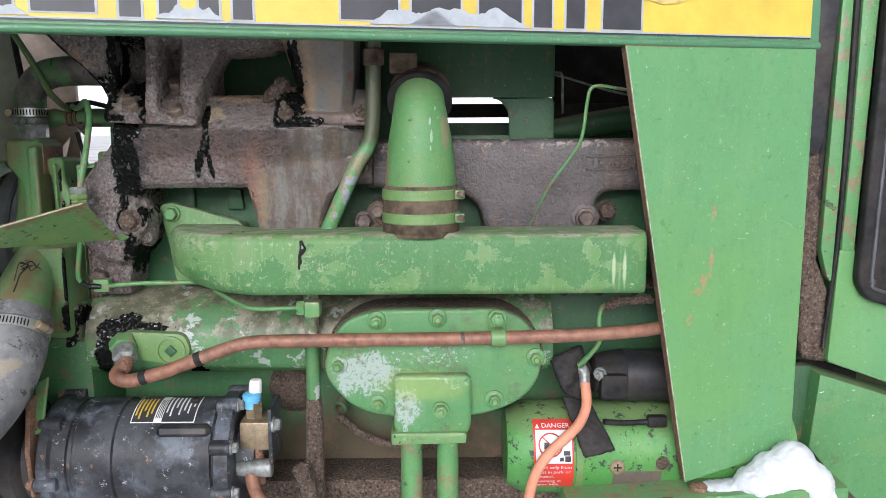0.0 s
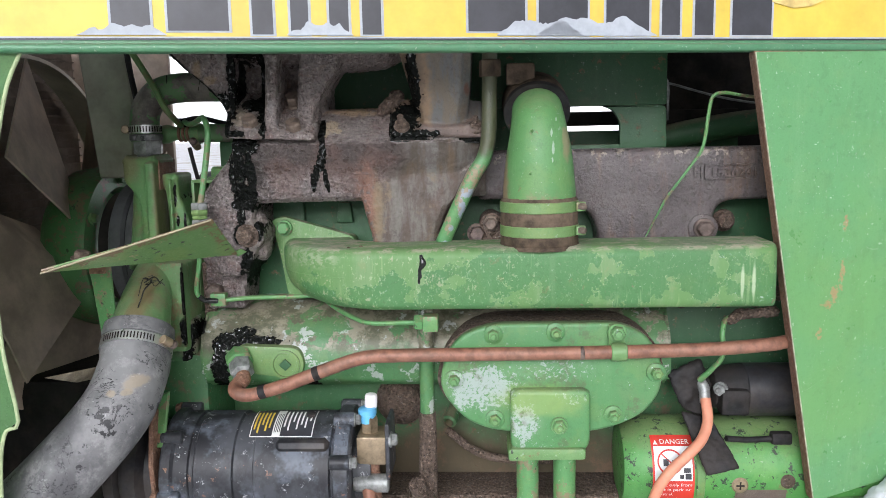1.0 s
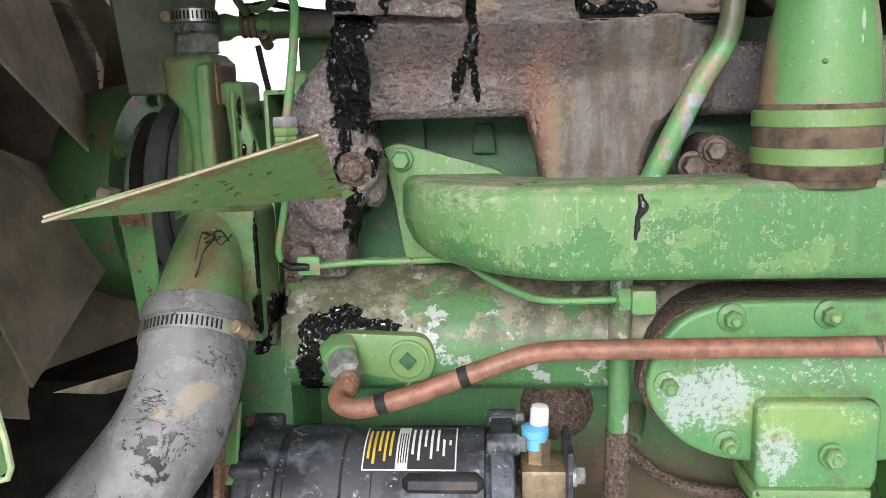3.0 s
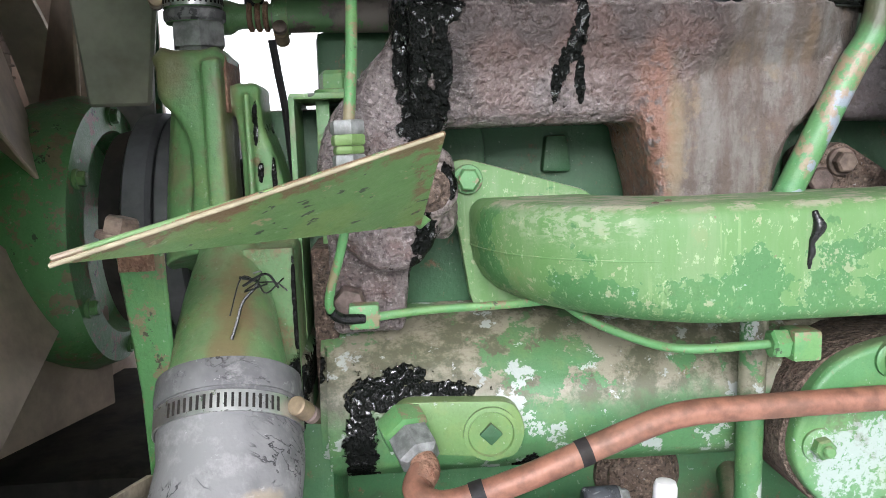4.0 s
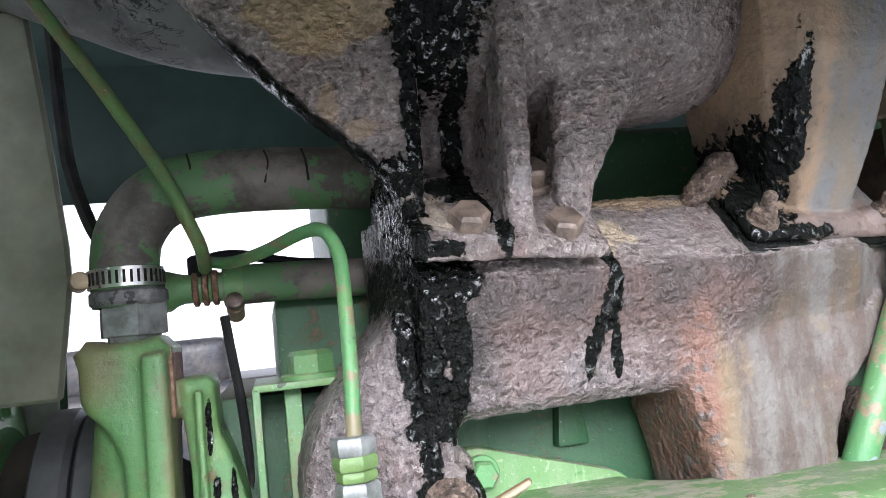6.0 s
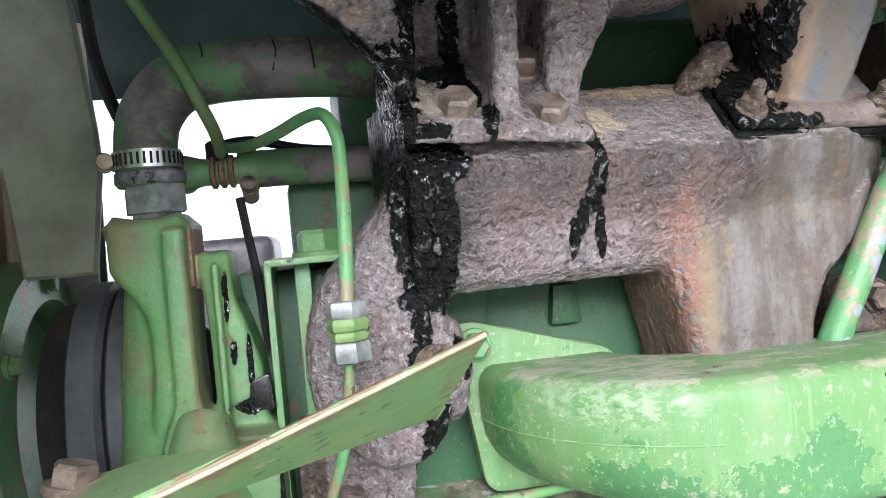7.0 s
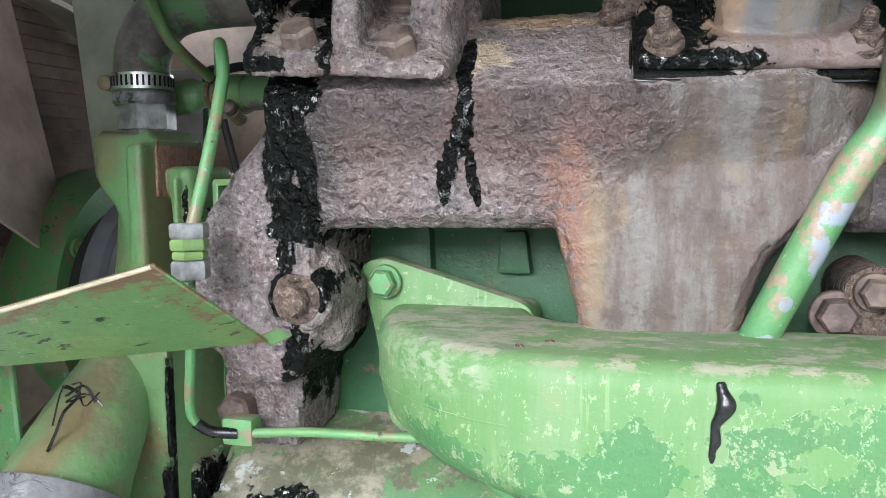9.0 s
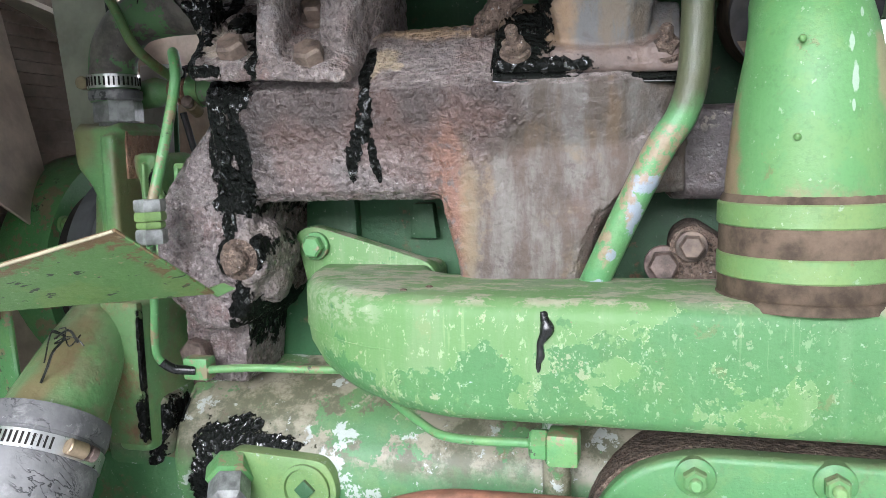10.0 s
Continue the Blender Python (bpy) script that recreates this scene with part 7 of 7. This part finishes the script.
# dark sheet added where only shade fills the space behind
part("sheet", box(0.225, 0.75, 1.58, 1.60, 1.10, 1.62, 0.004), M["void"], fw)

# ---- hood side, lettered band, and the far side of the tractor ----
hd = thing("hood", "green tractor hood side panel with a peeling yellow band", "hood", (0.0, hood_y(0.0), 1.48))


def hood_strip(x0, x1, z0, z1, y0, y1, bevel=0.0015):
    return prism([(x0, z0), (x1, z0), (x1, z1), (x0, z1)], HOOD0 + y0, HOOD0 + y1, bevel, 1, slope=HOODK)


part("side_sheet", hood_strip(-1.10, 0.545, 1.476, 1.80, 0.0, 0.003), M["hood"], hd)
part("bottom_lip", hood_strip(-1.10, 0.545, 1.4725, 1.4785, 0.0, 0.020), M["hood"], hd)
part("rolled_edge", tube([(-1.10, hood_y(-1.10, 0.001), 1.4775), (-0.2, hood_y(-0.2, 0.001), 1.4775), (0.545, hood_y(0.545, 0.001), 1.4775)], 0.0055, 10, 2), M["hood"], hd)
part("yellow_band", hood_strip(-1.05, 0.530, 1.4895, 1.62, -0.0016, -0.0004, 0), M["yellow"], hd, "yellow stripe with grey edge")
part("band_edge", hood_strip(-1.05, 0.530, 1.4862, 1.4895, -0.0016, -0.0004, 0), M["ink"], hd)
part("band_line", hood_strip(-1.05, 0.530, 1.4882, 1.4900, -0.0022, -0.0010, 0), M["peel"], hd)
# the maker's name stands as plain dark blocks and bars
MARKS = ((-0.528, -0.487, 0.008), (-0.468, -0.402, 0.004), (-0.376, -0.353, 0), (-0.333, -0.313, 0), (-0.289, -0.267, 0), (-0.251, -0.229, 0), (-0.125, -0.055, 0.004), (-0.038, 0.024, 0), (0.048, 0.104, 0), (0.121, 0.145, 0), (0.165, 0.190, 0), (0.216, 0.270, 0))
for x0, x1, up in MARKS:
    part("mark_edge", hood_strip(x0 - 0.003, x1 + 0.003, 1.4905 + up, 1.5675, -0.0026, -0.0012, 0), M["peel"], hd, "pale outline")
    part("mark", hood_strip(x0, x1, 1.4925 + up, 1.565, -0.0032, -0.0018, 0), M["ink"], hd, "dark grey block")


def torn(x0, x1, h, seed):
    n = 34
    pts = [(x0 + (x1 - x0) * k / n, 1.4915) for k in range(n + 1)]
    for k in range(n + 1):
        e = min(1.0, 5 * k / n, 5 * (n - k) / n)
        w = 0.75 + 0.55 * noise.noise((k * 0.22, seed * 7.3, 0)) + 0.12 * noise.noise((k * 0.9, seed * 3.1, 4))
        pts.append((x1 - (x1 - x0) * k / n, 1.492 + h * max(0.05, w) * e))
    return pts


for x0, x1, h, sd in ((-0.565, -0.47, 0.012, 1), (-0.338, -0.262, 0.014, 2), (-0.09, 0.018, 0.021, 3), (-0.04, 0.115, 0.025, 4)):
    part("peeled_patch", prism(torn(x0, x1, h, sd), HOOD0 - 0.0038, HOOD0 - 0.0022, 0, slope=HOODK), M["peel"], hd, "peeled grey patch")
part("curled_scrap", prism([(0.27, 1.535), (0.30, 1.527), (0.325, 1.530), (0.345, 1.538), (0.33, 1.56), (0.28, 1.56)], HOOD0 - 0.004, HOOD0 - 0.0022, 0, slope=HOODK), plain("old_yellow", (0.62, 0.45, 0.16), 0.6, 0, 0.3, 40), hd, "cracked faded scrap")
b = bmesh.new()
v = [b.verts.new(p) for p in ((-1.1, hood_y(-1.1), 1.80), (0.545, hood_y(0.545), 1.80), (0.545, 1.35, 1.90), (-1.1, 1.30, 1.90), (0.545, 1.65, 1.90), (-1.1, 1.65, 1.90), (0.545, 1.92, 1.80), (-1.1, 1.97, 1.80), (0.545, 1.90, 1.578), (-1.1, 1.95, 1.578))]
for f in ((0, 1, 2, 3), (3, 2, 4, 5), (5, 4, 6, 7), (7, 6, 8, 9)):
    b.faces.new([v[i] for i in f])
so2 = bmesh.ops.solidify(b, geom=b.faces[:], thickness=0.004)
part("top_sheet", b, M["hood_shade"], hd, "inner side of the hood top, shade put into its colour")

# ---- rear side shield ----
sd = thing("side_shield", "scratched flat green side shield panel", "panel", (0.4, hood_y(0.4), 0.83))
part("panel", prism([(0.250, 1.4715), (0.541, 1.4735), (0.539, 0.868), (0.364, 0.832)], HOOD0 - 0.002, HOOD0 + 0.002, 0.0012, 1, slope=HOODK), M["shield"], sd)
part("left_fold", prism([(0.2485, 1.4715), (0.2525, 1.4715), (0.3665, 0.833), (0.3625, 0.833)], HOOD0 - 0.001, HOOD0 + 0.022, 0.001, 1, slope=HOODK), M["rust"], sd, "dirty rusted folded edge")
part("top_fold", prism([(0.2485, 1.4735), (0.541, 1.4755), (0.541, 1.4715), (0.2485, 1.4695)], HOOD0 - 0.001, HOOD0 + 0.018, 0.001, 1, slope=HOODK), M["rust"], sd)
part("worn_edge", tube([(0.250, hood_y(0.25, -0.002), 1.471), (0.307, hood_y(0.307, -0.002), 1.15), (0.364, hood_y(0.364, -0.002), 0.833)], 0.0009, 6, 2), plain("worn_paint_edge", (0.36, 0.36, 0.26), 0.6, 0, 0.4, 90), sd)

# ---- front side panel by the radiator ----
fp = thing("front_side_panel", "green curved front side panel with a worn bright edge", "panel", (-0.8, 0.85, 1.0))
edge = [(-0.615, 1.53), (-0.626, 1.487), (-0.630, 1.475), (-0.647, 1.439), (-0.661, 1.385), (-0.669, 1.336), (-0.676, 1.273), (-0.679, 1.229), (-0.681, 1.177), (-0.679, 1.117), (-0.671, 1.042), (-0.685, 1.031), (-0.692, 1.009), (-0.696, 0.975), (-0.698, 0.93), (-0.70, 0.80), (-0.70, 0.6)]
b, rows = bmesh.new(), []
for x, z in edge:
    row = []
    for k in range(7):
        d = k / 6
        row.append(b.verts.new((x - 0.36 * d, hood_y(x, 0.010) - 0.085 * d + 0.035 * math.sin(math.pi * min(1, d * 1.3)) * -0.6, z)))
    rows.append(row)
for i in range(len(rows) - 1):
    for k in range(6):
        b.faces.new((rows[i][k], rows[i][k + 1], rows[i + 1][k + 1], rows[i + 1][k]))
bmesh.ops.solidify(b, geom=b.faces[:], thickness=0.003)
bmesh.ops.recalc_face_normals(b, faces=b.faces)
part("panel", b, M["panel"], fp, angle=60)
part("worn_edge", tube([(x, hood_y(x, 0.0095), z) for x, z in edge], 0.0024, 8, 3), plain("bright_worn_edge", (0.36, 0.44, 0.24), 0.5, 0, 0.2, 60), fp, "pale worn edge")

# ---- cab corner, pillar and fuel tank ----
cb = thing("cab_corner", "green cab corner with rubber seals and a window rubber", "cab", (0.7, 1.2, 0.9))
part("black_post", prism([(0.545, 1.62), (0.597, 1.62), (0.582, 1.347), (0.575, 1.321), (0.555, 1.321)], 1.185, 1.20, 0.004), M["black"], cb, "dark post behind the hood")
part("rust_strip", prism(rounded([(0.558, 1.325), (0.592, 1.32), (0.590, 1.154), (0.609, 1.109), (0.614, 0.987), (0.575, 0.994), (0.568, 1.039)], 0.006), 1.198, 1.222, 0.004), M["soil"], cb, "rust-caked strip", remesh=0.004, rough=0.006)
part("seal", tube([(0.593, 1.205, 1.62), (0.588, 1.205, 1.35), (0.586, 1.205, 1.25)], 0.008, 10, 4), M["rubber"], cb, "black rubber seal")
part("pillar", prism([(0.597, 1.62), (0.614, 1.62), (0.613, 1.30), (0.609, 1.12), (0.600, 1.13), (0.588, 1.174), (0.592, 1.35)], 1.186, 1.205, 0.005, 2), M["line"], cb)
part("groove_seal", tube([(0.621, 1.192, 1.62), (0.620, 1.192, 1.346), (0.616, 1.192, 1.174), (0.604, 1.192, 1.016)], [0.0055, 0.005, 0.004, 0.003], 8, 4), M["rubber"], cb)
part("door_frame", prism([(0.626, 1.62), (0.653, 1.62), (0.640, 1.172), (0.619, 1.172), (0.624, 1.35)], 1.184, 1.205, 0.004, 2), M["line"], cb)
part("lower_skin", prism(rounded([(0.6185, 1.174), (0.90, 1.174), (0.90, 0.89), (0.709, 0.957), (0.611, 0.992)], 0.006), 1.188, 1.24, 0.005, 2), M["shield"], cb)
part("window_rubber", prism(rounded([(0.656, 1.62), (0.92, 1.62), (0.92, 1.030), (0.699, 1.084), (0.656, 1.097), (0.640, 1.124), (0.642, 1.174)], 0.012), 1.168, 1.19, 0.006, 3), M["rubber"], cb, "black window rubber")
part("rubber_bead", tube([(0.676, 1.167, 1.62), (0.661, 1.167, 1.174), (0.663, 1.167, 1.128), (0.685, 1.167, 1.108), (0.90, 1.167, 1.050)], 0.003, 8, 6), M["belt"], cb, "raised bead of the rubber")
part("glass", prism([(0.700, 1.62), (0.90, 1.62), (0.90, 1.075), (0.696, 1.127), (0.686, 1.135)], 1.162, 1.170, 0.002), M["black"], cb, "dark window pane")
tk = thing("fuel_tank", "scuffed pale green fuel tank box behind the step", "fuel tank", (0.75, 1.3, 0.7))
part("tank", prism([(0.600, 0.973), (0.90, 0.876), (0.90, 0.60), (0.70, 0.735), (0.633, 0.799), (0.589, 0.851)], 1.185, 1.5, 0.004, 2), M["cover"], tk)
part("side_plate", box(0.566, 0.600, 1.215, 1.24, 0.80, 0.978, 0.003), M["dark"], tk)
# black sheet stands in for the shade between cab and shield
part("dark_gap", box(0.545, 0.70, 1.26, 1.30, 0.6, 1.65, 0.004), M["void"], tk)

# ---- frame rail with snow ----
fr = thing("step_rail", "green frame rail with caked dirt and snow on it", "frame rail", (0.5, 1.15, 0.6))
part("rail", prism([(0.185, 0.806), (0.36, 0.820), (0.60, 0.835), (0.60, 0.70), (0.185, 0.70)], 1.075, 1.26, 0.006), M["line"], fr)
part("nut", _turn(Vector((0.385, 1.10, 0.822)), Vector((0, 0, 1)), [(0, 0.014), (0.006, 0.014), (0.008, 0.01)], 6, None), M["rust"], fr)
b = None
rnd = random.Random(5)
for cx, cy, cz, r in ((0.528, 1.11, 0.85, (0.036, 0.036, 0.042)), (0.498, 1.105, 0.842, (0.036, 0.034, 0.036)), (0.470, 1.10, 0.832, (0.032, 0.03, 0.024)), (0.558, 1.10, 0.828, (0.028, 0.035, 0.034)), (0.575, 1.10, 0.815, (0.016, 0.03, 0.02)), (0.43, 1.105, 0.824, (0.05, 0.02, 0.007))):
    b = ball((cx, cy, cz), r, b, 24)
tagged(part("snow_patch", b, M["snow"], None, remesh=0.004, rough=0.008), "small wet heap of white snow on the rail", "snow", kind="stuff")

# ---- parked vehicle far behind, seen through the gap ----
pv = thing("parked_machine", "dark machine standing far behind the tractor", "vehicle", (-1.2, 6.0, 0.0))
part("body", box(-2.2, -0.4, 5.6, 7.2, 0.35, 1.15, 0.08, 3), M["black"], pv)
part("upper", box(-1.8, -0.8, 5.8, 7.0, 1.1, 1.42, 0.08, 3), M["black"], pv)
for x in (-1.8, -0.8):
    part("wheel", _turn(Vector((x, 5.5, 0.36)), Vector((0, 1, 0)), [(0, 0.2), (0.0, 0.33), (0.03, 0.36), (0.22, 0.36)], 32, None), M["rubber"], pv)
